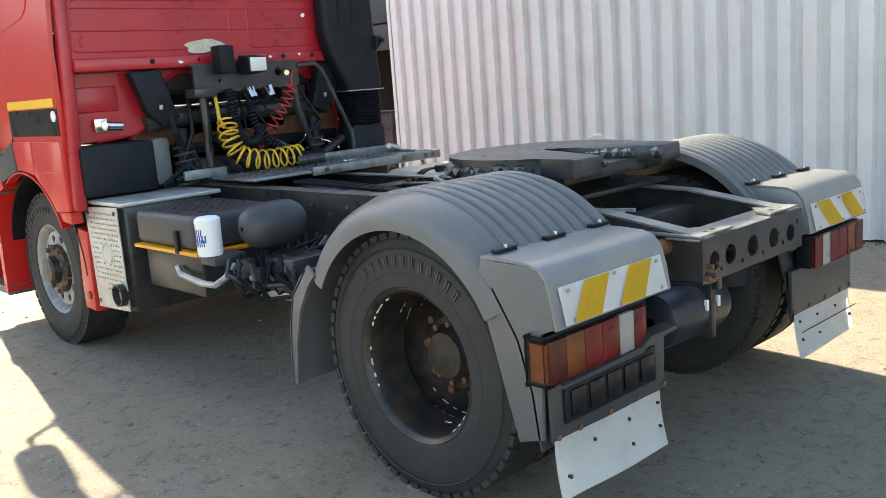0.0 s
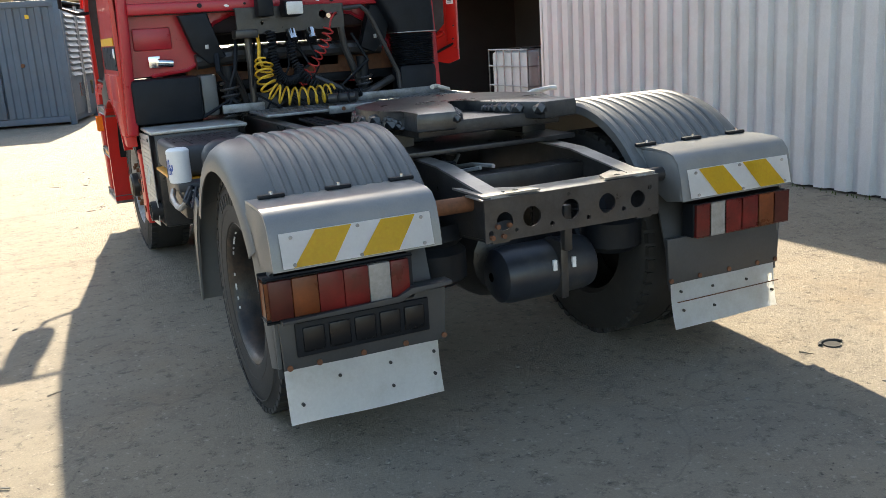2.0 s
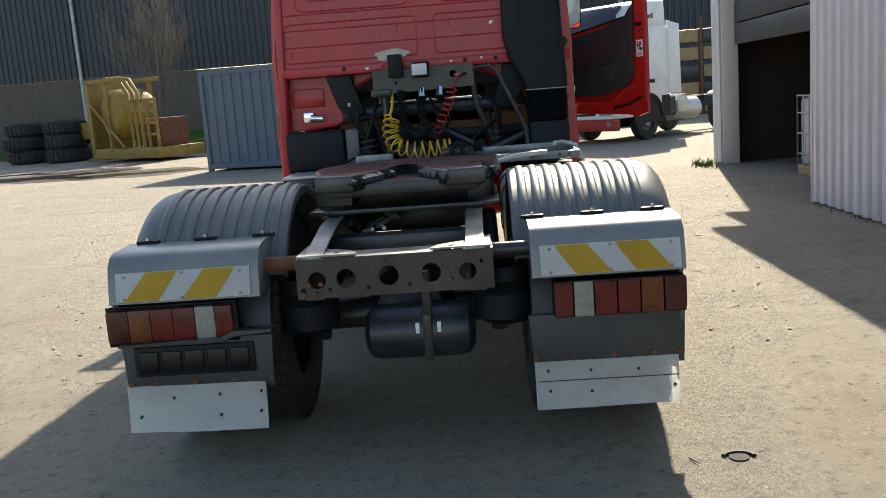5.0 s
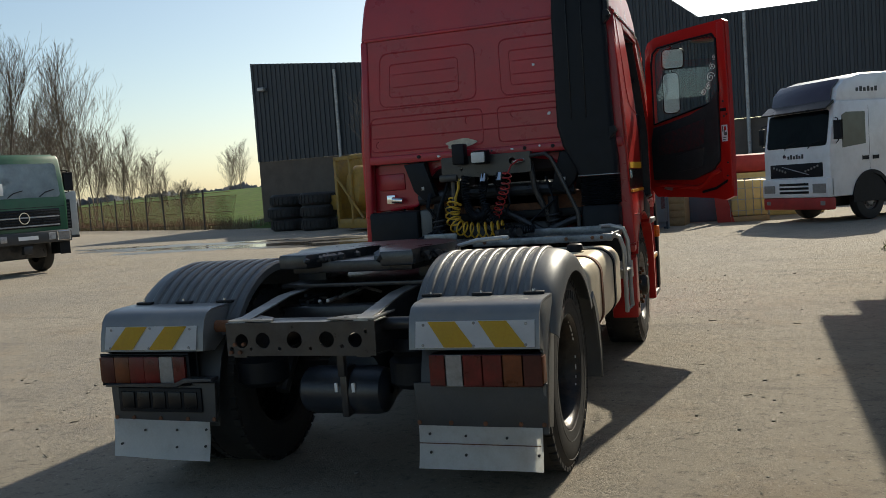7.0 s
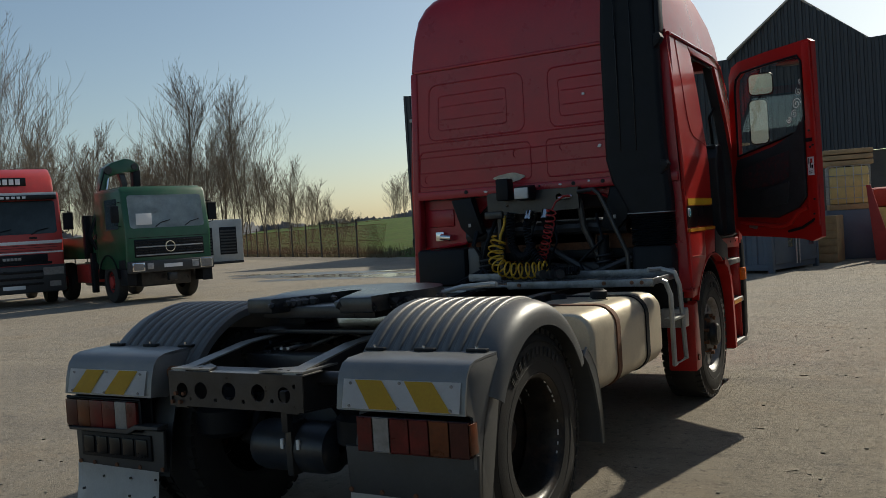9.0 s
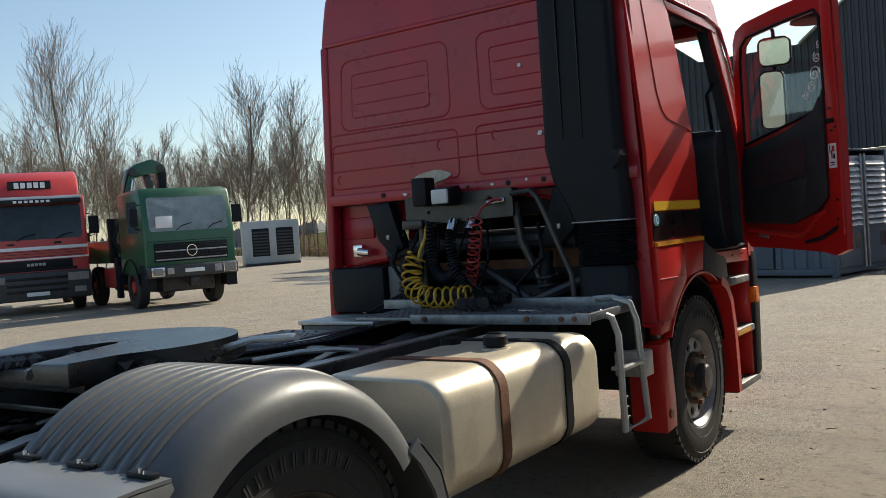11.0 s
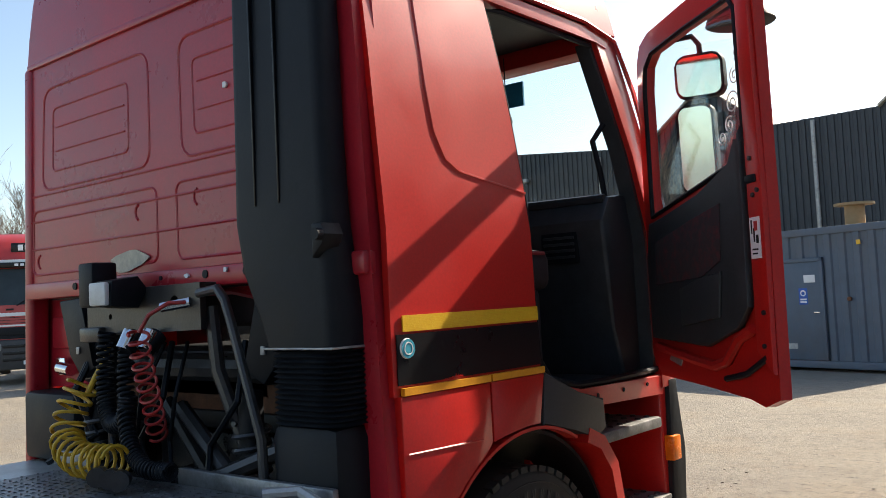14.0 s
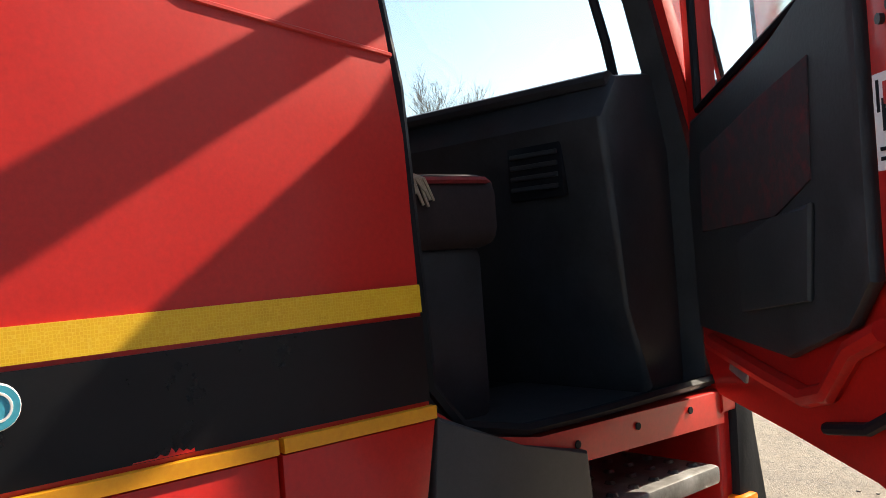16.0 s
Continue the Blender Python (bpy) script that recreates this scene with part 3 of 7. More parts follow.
# ---- bare trees ----
def bare_tree_mesh(seed, height, spread, counts):
    levels = len(counts)
    rnd = random.Random(seed)
    tr, cr = B(), B()

    def grow(bm_t, p, d, ln, r, lev):
        n = 3 if lev < 2 else 2
        pts, rad = [p], [r]
        for i in range(n):
            d = (d + Vector((rnd.gauss(0, 0.10), rnd.gauss(0, 0.10), rnd.gauss(0.03, 0.05)))).normalized()
            p = p + d * (ln / n)
            pts.append(p.copy())
            rad.append(r * (1 - 0.45 * (i + 1) / n))
        tube(tr if lev == 0 else cr, pts, rad, 7 if lev == 0 else (4 if lev < 3 else 3), caps=False)
        if lev >= levels:
            return
        kids = counts[lev]
        for k in range(kids):
            f = 0.12 + 0.88 * (k + rnd.random()) / kids if lev == 0 else 0.25 + 0.75 * (k + rnd.random()) / kids
            j = min(n - 1, int(f * n))
            q = pts[j].lerp(pts[j + 1], f * n - j)
            a = rnd.uniform(0, 6.283)
            out = Vector((math.cos(a), math.sin(a), 0))
            nd = (d * rnd.uniform(0.75, 1.1) + out * spread * rnd.uniform(0.5, 1.0) + Vector((0, 0, 0.25))).normalized()
            grow(bm_t, q, nd, ln * rnd.uniform(0.42, 0.62) * (1.0 if lev else (1.05 - 0.72 * f)), max(0.011, rad[j] * (0.24 if lev == 0 else 0.5)), lev + 1)

    grow(tr, Vector((0, 0, 0)), Vector((0, 0, 1)), height * 0.88, height * 0.0075, 0)
    return tr, cr


protos = []
for i, (h, s, lv) in enumerate(((17.0, 0.60, (28, 7, 4, 2)), (16.5, 0.64, (26, 7, 4, 2)), (11.2, 0.70, (17, 6, 4, 2)), (10.2, 0.76, (16, 6, 4, 2)))):
    t = thing("bare_tree", "tall leafless poplar with fine upright twigs" if i < 2 else "leafless brown scrubby tree", "tree", pose(-70, 60 + 4 * i, 0))
    tr, cr = bare_tree_mesh(20 + i, h, s, lv)
    part("trunk", tr, BARK, t)
    part("crown", cr, BARK, t, smooth=False)
    protos.append(t)
EYE0 = Vector((2.9, -2.0))
def at_bearing(deg, dist):
    return EYE0.x + dist * math.sin(radians(deg)), EYE0.y + dist * math.cos(radians(deg))


spots = [(-57.1, 74, 0, 1.0), (-47.1, 76, 1, 0.88), (-43.5, 78, 0, 0.80), (-66, 72, 1, 0.95)]
first = [False] * 4
def plant(kind, deg, dist, sc):
    x, y = at_bearing(deg, dist)
    m = pose(x, y, 0.0, 0, 0, rnd.uniform(0, 360)) @ Matrix.Diagonal((sc, sc, sc, 1))
    if not first[kind]:
        first[kind] = True
        protos[kind].matrix_world = m
    else:
        o = copy_thing(protos[kind], pose(0, 0, 0))
        o.matrix_world = m


for deg, dist, k, scl in spots:
    plant(k, deg, dist, scl)
for i in range(92):
    deg = -80 + i * 0.48 + rnd.uniform(-0.3, 0.3)
    if deg > -36.2:
        break
    dist = rnd.uniform(76, 100)
    base = 0.74 if deg < -44 else max(0.28, 0.74 - 0.065 * (deg + 44))
    plant(2 + i % 2, deg, dist, base * rnd.uniform(1.0, 1.5))
plant(2, -24.0, 38, 0.62)
plant(3, -24.6, 38.4, 0.55)
plant(3, -33.5, 150, 1.0)
plant(2, -32.6, 155, 1.0)


# ---- the red tractor unit: rear axle at y = 0, forward is +y ----
truck = thing("truck_tractor", "red two-axle tractor unit, parked with its passenger door open", "truck")
T = truck


def half_width(z):
    pts = [(0, 1.155), (1.9, 1.155), (2.5, 1.11), (2.86, 1.075), (3.2, 1.035), (3.4, 0.985), (3.6, 0.95)]
    for (a, u), (c, w) in zip(pts, pts[1:]):
        if z <= c:
            return u + (w - u) * (z - a) / (c - a)
    return 0.9


def taper(bm):
    for v in bm.verts:
        v.co.x *= half_width(v.co.z) / 1.155
    return bm


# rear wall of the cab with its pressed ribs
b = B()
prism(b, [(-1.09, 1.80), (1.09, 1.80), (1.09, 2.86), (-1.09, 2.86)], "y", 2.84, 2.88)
cab_rear = part("rear_wall", taper(b), RED_SHADED, T)


def press(x0, x1, z0, z1, r=0.05, w=0.007, y=2.842):
    b = B()
    tube(b, [(x, y, z) for x, z in rrect(x0, x1, z0, z1, r, 4)], w, 6, closed=True)
    return part("pressing", taper(b), RED_SHADED, cab_rear)


def crease(x0, x1, z, w=0.008, y=2.841):
    b = B()
    tube(b, [(x0, y, z), ((x0 + x1) / 2, y, z), (x1, y, z)], w, 6)
    return part("pressing", taper(b), RED_SHADED, cab_rear)


press(-0.97, -0.10, 2.26, 2.73, 0.07)
press(0.13, 0.98, 2.26, 2.73, 0.07)
for x0, x1 in ((-0.88, -0.26), (0.22, 0.86)):
    press(x0, x1, 2.34, 2.63, 0.03, 0.006)
    for z in (2.43, 2.54):
        crease(x0 + 0.03, x1 - 0.03, z, 0.005)
for z in (2.24, 2.12, 1.99):
    crease(-1.07, 1.07, z, 0.006)
press(-1.05, -0.06, 1.87, 2.17, 0.04)
press(0.08, 1.05, 1.87, 2.17, 0.04)
b = box(B(), -1.12, 1.12, 2.825, 2.87, 2.845, 2.875, 0.008)
part("roof_seam", taper(b), RED_SHADED, cab_rear)
b = box(B(), -1.06, 1.13, 2.80, 2.86, 1.755, 1.83, 0.012)
part("lower_flange", b, RED_SHADED, cab_rear, "shade-tinted red flange with bare spots")
for x in (-0.62, -0.33, 0.02, 0.31, 0.55):
    pcyl("rubber_plug", BLACK, cab_rear, (x, 2.795, 1.80), (x, 2.806, 1.80), 0.016 if x not in (-0.33, 0.02) else 0.009, seg=10)
# bare patch where paint is missing
b = B()
vs = [b.verts.new((-0.27 + 0.135 * math.cos(a) * (1 + 0.13 * math.sin(3 * a + 1) + 0.06 * math.sin(7 * a)), 2.832, 1.885 + 0.042 * math.sin(a) * (1 + 0.2 * math.sin(2 * a)))) for a in [i * 2 * math.pi / 40 for i in range(40)]]
pp = [(v.co.x, v.co.z) for v in vs]
b.free()
b = prism(B(), pp, "y", 2.8365, 2.8300)
part("bare_patch", b, mat("filler", (0.52, 0.47, 0.37), 0.8, var=0.2, scale=30), cab_rear, "pale filler patch where paint is missing")

for x, z, r in ((0.42, 2.49, 0.016), (0.53, 2.075, 0.02), (0.20, 1.80, 0.012), (-0.45, 1.79, 0.014), (0.44, 1.81, 0.013)):
    part("paint_chip", prism(B(), [(x + r * math.cos(k) * (1 + 0.4 * math.sin(2.3 * k + x * 9)), z + 0.7 * r * math.sin(k)) for k in [j * 0.7 for j in range(9)]], "y", 2.8385 if z > 1.85 else 2.7985, 2.83 if z > 1.85 else 2.79), PAPER, cab_rear, "pale chip in the paint")
for x, z in ((-0.98, 1.93), (-0.19, 2.08), (0.22, 2.10)):
    part("pressed_stop", tube(B(), [(x + 0.025 * math.cos(k), 2.84, z + 0.03 * math.sin(k)) for k in [1.6 + j * 0.32 for j in range(10)]], 0.006, 6), RED_SHADED, cab_rear)
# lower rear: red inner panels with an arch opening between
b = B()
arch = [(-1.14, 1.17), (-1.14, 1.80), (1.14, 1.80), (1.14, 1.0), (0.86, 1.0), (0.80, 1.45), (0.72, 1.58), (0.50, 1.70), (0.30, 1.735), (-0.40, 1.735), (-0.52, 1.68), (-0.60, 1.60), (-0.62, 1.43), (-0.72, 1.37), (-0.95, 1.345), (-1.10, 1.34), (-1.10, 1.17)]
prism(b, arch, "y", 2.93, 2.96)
part("lower_rear_panel", b, RED_SHADED, T, "shade-tinted red lower rear panel with arched cut-out")
b = B()
tube(b, [(x, 2.93, z) for x, z in arch[5:15]], 0.014, 6)
part("arch_lip", b, RED_SHADED, T)
pbox("panel_recess", RED_SHADED, T, (-1.04, -0.80, 2.915, 2.94, 1.52, 1.67), 0.012)
for s, y1 in ((-1, 2.86), (1, 2.86)):
    b = box(B(), s * 1.153, s * 1.085, 2.825, 2.92, 0.95, 2.86, 0.022, 3)
    part("corner_pillar", taper(b), RED_SHADED, T)
# firewall and floor inside the cab, hiding the inside from behind
pbox("cab_floor", BLACK, T, (-1.10, 1.10, 2.98, 4.75, 1.20, 1.27), 0.01)
pbox("cab_back_lining", INTERIOR, T, (-1.07, 1.07, 2.90, 2.93, 1.75, 2.84), 0.0)


proto_stud = part("grip_stud", cyl(B(), (0, 0, 0), (0, 0, 0.010), 0.017, 0.011, 8), CHASSIS, T)
stud_mesh = proto_stud.data
bpy.data.objects.remove(proto_stud)


# side walls
def side_wall(s):
    """s = 1: passenger side with an open doorway; s = -1: driver side."""
    x0, x1 = (s * 1.155, s * 1.125)
    edge = [(1.365, 3.70), (1.65, 3.69), (1.9, 3.682), (2.1, 3.668), (2.3, 3.642), (2.5, 3.612), (2.68, 3.58), (2.80, 3.555), (2.86, 3.50)]
    sh = B()
    rowsw = [[sh.verts.new((s * 1.155, 2.88 + (ye - 2.88) * k / 6, z)) for k in range(7)] for z, ye in edge]
    for p, q in zip(rowsw, rowsw[1:]):
        for k in range(6):
            sh.faces.new((p[k], p[k + 1], q[k + 1], q[k]))
    bmesh.ops.recalc_face_normals(sh, faces=sh.faces)
    if (sh.faces[0].normal.x > 0) != (s > 0):
        bmesh.ops.reverse_faces(sh, faces=sh.faces)
    bmesh.ops.solidify(sh, geom=sh.faces[:], thickness=0.025)
    part("side_wall", taper(sh), RED, T)
    # raised side-window blank panel
    rim = [(3.125, 2.85), (3.135, 2.6), (3.145, 2.40), (3.165, 2.24), (3.21, 2.15), (3.28, 2.11), (3.45, 2.085), (3.674, 2.055)]
    bm = tube(B(), [(s * 1.156, y, z) for y, z in rim], 0.0055, 6)
    part("window_blank_rim", taper(bm), RED, T)
    # header and A pillar
    part("door_header", taper(prism(B(), [(3.50, 2.86), (3.56, 2.80), (4.40, 2.80), (4.48, 2.78), (4.56, 2.86)], "x", s * 1.16, s * 1.10, 0.004)), RED, T)
    part("a_pillar", taper(prism(B(), [(4.40, 2.80), (4.56, 2.86), (4.72, 2.4), (4.84, 1.9), (4.84, 1.2), (4.70, 1.2), (4.70, 1.9), (4.60, 2.3)], "x", s * 1.155, s * 1.08, 0.006)), RED, T)
    # dark strip added for the black seal and the shaded red of the pillar
    part("a_pillar_dark_strip", taper(prism(B(), [(4.375, 2.795), (4.42, 2.795), (4.615, 2.3), (4.715, 1.9), (4.715, 1.27), (4.675, 1.27), (4.675, 1.9), (4.575, 2.3)], "x", s * 1.128, s * 1.05, 0.004)), INTERIOR, T, "dark strip for the pillar seal and the shade beside it")
    bm = tube(B(), [(s * 1.165, y, z) for y, z in ((2.98, 2.875), (3.6, 2.875), (4.3, 2.875), (4.56, 2.83), (4.68, 2.6), (4.80, 2.2), (4.86, 1.9))], 0.013, 6)
    part("rain_gutter", taper(bm), CHROME if s > 0 else RED, T, "pale rain gutter strip")
    # bands
    part("yellow_stripe", prism(B(), [(2.93, 1.568), (3.692, 1.568), (3.69, 1.62), (2.93, 1.62)], "x", s * 1.157, s * 1.162), YELLOW, T, "yellow reflective stripe")
    part("black_band", prism(B(), [(2.90, 1.400), (3.698, 1.400), (3.693, 1.560), (2.90, 1.560)], "x", s * 1.156, s * 1.160), SATIN, T, "black gloss band")
    if s > 0:
        part("orange_stripe", prism(B(), [(2.91, 1.368), (3.36, 1.368), (3.36, 1.392), (2.91, 1.392)], "x", s * 1.158, s * 1.175), ORANGE, T)
        part("orange_stripe", prism(B(), [(3.37, 1.368), (3.70, 1.368), (3.70, 1.392), (3.37, 1.392)], "x", s * 1.158, s * 1.175), ORANGE, T)
    bd = part("badge", lathe(B(), [(0.0, 0.008), (0.030, 0.008), (0.033, 0.004), (0.033, 0)], (s * 1.158, 2.945, 1.515), "x", 24, s), PAPER, T, "round light-blue badge")
    part("badge_disc", lathe(B(), [(0.0, 0.002), (0.0305, 0.002), (0.0305, 0)], (s * 1.1665, 2.945, 1.515), "x", 24, s), BADGE, bd)
    part("badge_ring", lathe(B(), [(0.017, 0.0), (0.0175, 0.0012), (0.0205, 0.0012), (0.021, 0.0)], (s * 1.1687, 2.945, 1.515), "x", 24, s), PAPER, bd)
    # lower wing panels round the front wheel arch
    cut = arc(3.60, 0.52, 0.66, 160, 96, 10)
    part("wing_panel", prism(B(), [(2.90, 1.365), (2.90, 0.95)] + [(3.10, 0.95)] + cut[3:5] + cut[5:8] + [(3.36, 1.145 + 0.01), (3.36, 1.365)], "x", s * 1.17, s * 1.11, 0.005), RED, T)
    part("wing_panel", prism(B(), [(3.368, 1.365), (3.368, 1.155), (3.47, 1.172), (3.58, 1.182), (3.66, 1.18), (3.70, 1.365)], "x", s * 1.17, s * 1.11, 0.004), RED, T)
    part("wing_crease", tube(B(), [(s * 1.171, 2.92, 1.185), (s * 1.171, 3.30, 1.175)], 0.004, 5), RED, T)
    part("wing_lower", prism(B(), [(2.90, 0.945), (2.90, 0.875), (3.06, 0.885), (3.10, 0.945)], "x", s * 1.165, s * 1.10, 0.004), RED, T)
    lip = [(y, z) for y, z in arc(3.60, 0.52, 0.655, 150, 62, 18)]
    part("arch_lip", band(B(), lip, "x", s * 1.12, s * 1.174, 0.012), RED, T)
    part("inner_arch", band(B(), arc(3.60, 0.52, 0.64, 178, -5, 28), "x", s * 0.62, s * 1.10, 0.015), BLACK, T, "black inner wheel arch")
    # grey corner piece and front wing strip
    part("corner_cover", prism(B(), [(3.705, 1.37), (3.68, 1.17), (3.90, 1.13), (4.06, 1.06), (4.14, 1.10), (4.13, 1.22), (3.93, 1.27)], "x", s * 1.172, s * 1.09, 0.008), DARKPLASTIC, T, "grey plastic corner cover")
    part("front_wing_strip", band(B(), [(3.98, 1.06), (4.08, 1.02), (4.16, 0.92), (4.20, 0.75), (4.22, 0.52), (4.23, 0.30)], "x", s * 1.02, s * 1.175, -0.06), RED, T)
    # step well with three steps
    part("step_well", box(B(), s * 0.80, s * 0.84, 4.05, 4.85, 0.32, 1.24, 0.01), RED, T)
    part("step_well_front", box(B(), s * 0.82, s * 1.14, 4.70, 4.76, 0.32, 1.24, 0.01), RED, T)
    for z, y0, y1 in ((1.075, 4.06, 4.66), (0.715, 4.22, 4.72), (0.34, 4.23, 4.80)):
        st = part("step", box(B(), s * 0.83, s * 1.165, y0, y1, z - 0.05, z, 0.012), STEPALU, T, "aluminium step with gripping studs")
        if s > 0:
            for i in range(7):
                for j in range(4):
                    stud = new("grip_stud", stud_mesh)
                    stud.parent = st
                    stud.location = (0.90 + 0.07 * j, y0 + 0.05 + (y1 - y0 - 0.1) * i / 6, z - 0.002)
    part("step_reflector", box(B(), s * 1.166, s * 1.170, 4.30, 4.60, 0.675, 0.705), ORANGE, T, "amber reflector strip")
    # door sill and seal
    part("door_sill", prism(B(), [(3.70, 1.39), (3.82, 1.30), (4.0, 1.265), (4.72, 1.262), (4.72, 1.17), (3.72, 1.20)], "x", s * 1.15, s * 1.02, 0.006), RED, T)
    for yb in (3.90, 4.12, 4.34, 4.56):
        pcyl("sill_plug", BLACK, T, (s * 1.149, yb, 1.232), (s * 1.154, yb, 1.232), 0.009, seg=10)
    part("sill_mat", prism(B(), [(3.72, 1.395), (3.84, 1.31), (4.0, 1.278), (4.70, 1.274), (4.70, 1.264), (4.0, 1.268), (3.82, 1.30)], "x", s * 1.11, s * 0.6, 0.0), INTERIOR, T)
    part("door_seal", taper(tube(B(), [(s * 1.13, y, z) for y, z in ((4.70, 1.29), (4.2, 1.285), (3.98, 1.29), (3.80, 1.33), (3.725, 1.42), (3.70, 2.0), (3.65, 2.4), (3.585, 2.77), (3.70, 2.79), (4.38, 2.785))], 0.014, 6)), BLACK, T)
    # bumper corner with indicator
    part("bumper_corner", prism(B(), [(4.72, 0.30), (4.86, 0.34), (4.88, 0.9), (4.85, 1.24), (4.76, 1.24), (4.74, 0.9)], "x", s * 0.85, s * 1.165, 0.03), BLACK if s > 0 else RED, T)
    part("indicator_lamp", box(B(), s * 1.13, s * 1.185, 4.72, 4.80, 0.86, 0.975, 0.008), LENSBRIGHT, T, "amber side indicator lamp")


side_wall(1)
before_left = set(T.children)
side_wall(-1)
for o in (set(T.children) - before_left) | {q for q in cab_rear.children if not q.name.startswith("bare")} | {cab_rear} | {q for q in T.children if q.name.startswith(("corner_pillar", "lower_rear_panel", "arch_lip", "panel_recess", "storage"))}:
    for v in o.data.vertices:
        if v.co.x < -0.3:
            v.co.x = -0.3 + (v.co.x + 0.3) * 1.085
# red splash of worn paint under the band
rnd2 = random.Random(3)
up = [(3.125 + 0.006 * i, 1.4025 + (0.001 + rnd2.random() ** 3 * 0.016) * max(0.05, 1 - abs(i - 14) / 12)) for i in range(17)]
b = prism(B(), up + [(3.222, 1.4010), (3.124, 1.4010)], "x", 1.1595, 1.1612)
part("paint_chips", b, RED, T, "red chips in the black band")

# driver door, closed, with its window; front of the cab
part("driver_door", taper(prism(B(), [(3.71, 1.26), (4.68, 1.26), (4.68, 2.32), (3.70, 2.36)], "x", -1.155, -1.09, 0.01)), RED, T)
part("driver_door_lining", taper(prism(B(), [(3.72, 1.28), (4.68, 1.28), (4.68, 2.38), (3.72, 2.42)], "x", -1.085, -1.05, 0.01)), INTERIOR, T)
part("driver_window_frame", taper(prism(B(), [(3.70, 1.95), (3.75, 1.95), (3.62, 2.78), (3.58, 2.78)], "x", -1.15, -1.10)), RED, T)
gl = part("driver_window", taper(prism(B(), [(3.74, 1.95), (4.66, 1.95), (4.42, 2.78), (3.62, 2.78)], "x", -1.13, -1.126)), GLASS, T)
gl.visible_shadow = False
part("front_panel", box(B(), -1.10, 1.10, 4.80, 4.94, 0.9, 1.86, 0.06, 3), RED, T)
part("bumper", box(B(), -1.10, 1.10, 4.78, 4.95, 0.30, 0.88, 0.05, 3), RED, T)
b = B()
prism(b, [(-1.06, 0), (1.06, 0), (0.98, 1), (-0.98, 1)], "z", 0, 1)
for v in b.verts:
    u, w, h = v.co.x, v.co.y, v.co.z
    z = 1.86 + 0.98 * w
    v.co = Vector((u, 4.90 - 0.36 * w - 0.006 * h, z))
gl = part("windscreen", b, GLASS, T)
gl.visible_shadow = False
part("screen_header", box(B(), -1.03, 1.03, 4.45, 4.60, 2.78, 2.88, 0.02), RED, T)

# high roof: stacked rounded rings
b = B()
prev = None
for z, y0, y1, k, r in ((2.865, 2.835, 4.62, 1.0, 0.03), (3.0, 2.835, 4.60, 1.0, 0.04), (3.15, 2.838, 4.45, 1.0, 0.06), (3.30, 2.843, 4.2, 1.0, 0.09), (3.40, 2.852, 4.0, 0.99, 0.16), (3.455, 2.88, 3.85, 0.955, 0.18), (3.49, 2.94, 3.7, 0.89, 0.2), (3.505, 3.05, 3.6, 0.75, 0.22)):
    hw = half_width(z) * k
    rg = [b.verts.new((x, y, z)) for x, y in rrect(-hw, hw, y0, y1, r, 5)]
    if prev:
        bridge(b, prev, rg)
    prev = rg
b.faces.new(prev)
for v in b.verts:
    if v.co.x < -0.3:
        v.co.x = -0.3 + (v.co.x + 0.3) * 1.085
roof = part("high_roof", b, RED_SHADED, T, angle=50)
part("roof_lining", box(B(), -1.0, 1.0, 2.93, 4.5, 2.87, 2.90), INTERIOR, T)
for z in (3.02, 3.17):
    part("pressing", taper(tube(B(), [(-1.0, 2.843 + (z - 3.0) * 0.03, z), (0.55, 2.843 + (z - 3.0) * 0.03, z)], 0.006, 6)), RED_SHADED, T)

# inside: dash, seats, handle, hanging trinket
dash = part("dashboard", prism(B(), [(4.84, 1.27), (4.84, 2.00), (4.66, 2.12), (4.48, 2.10), (4.40, 1.99), (4.46, 1.5), (4.52, 1.27)], "x", -1.06, 1.06, 0.02), INTERIOR, T)
pbox("dash_vent", BLACK, dash, (0.72, 0.92, 4.405, 4.43, 1.80, 1.95), 0.006)
for k in range(4):
    pbox("vent_slat", INTERIOR, dash, (0.735, 0.905, 4.398, 4.406, 1.825 + 0.03 * k, 1.837 + 0.03 * k), 0.002)
part("dash_roll", tube(B(), [(-1.04, 4.47, 2.09), (0.0, 4.455, 2.10), (1.04, 4.47, 2.09)], 0.022, 8), INTERIOR, dash)
part("steering_wheel", tube(B(), [(-0.68 + 0.22 * math.cos(a), 4.20 + 0.09 * math.sin(a), 2.12 + 0.20 * math.sin(a)) for a in [k * math.pi / 14 for k in range(28)]], 0.017, 8, closed=True), BLACK, T, "black steering wheel")
pbox("engine_tunnel", INTERIOR, T, (-0.45, 0.45, 3.0, 4.5, 1.27, 1.52), 0.06)
for x in (-0.68, 0.68):
    fo, up_ = (0.27, 0.08) if x > 0 else (0.0, 0.0)
    seat = part("seat_base", box(B(), x - 0.25, x + 0.25, 3.40 + fo, 3.90 + fo, 1.60 + up_, 1.78 + up_, 0.05, 3), FAB, T, "dark worn seat cushion")
    part("backrest", box(B(), x - 0.25, x + 0.25, 3.26, 3.42, 1.70, 2.45, 0.05, 3), FAB, seat)
    part("seat_pedestal", box(B(), x - 0.22, x + 0.22, 3.45 + fo, 3.85 + fo, 1.27, 1.61 + up_, 0.03), INTERIOR, seat)
    part("seat_piping", tube(B(), [(x + 0.245, 3.50 + fo, 1.762 + up_), (x + 0.245, 3.84 + fo, 1.762 + up_), (x + 0.215, 3.885 + fo, 1.755 + up_)], 0.009, 6), REDFAB, seat, "red seat edging")
b = B()
rnd2 = random.Random(8)
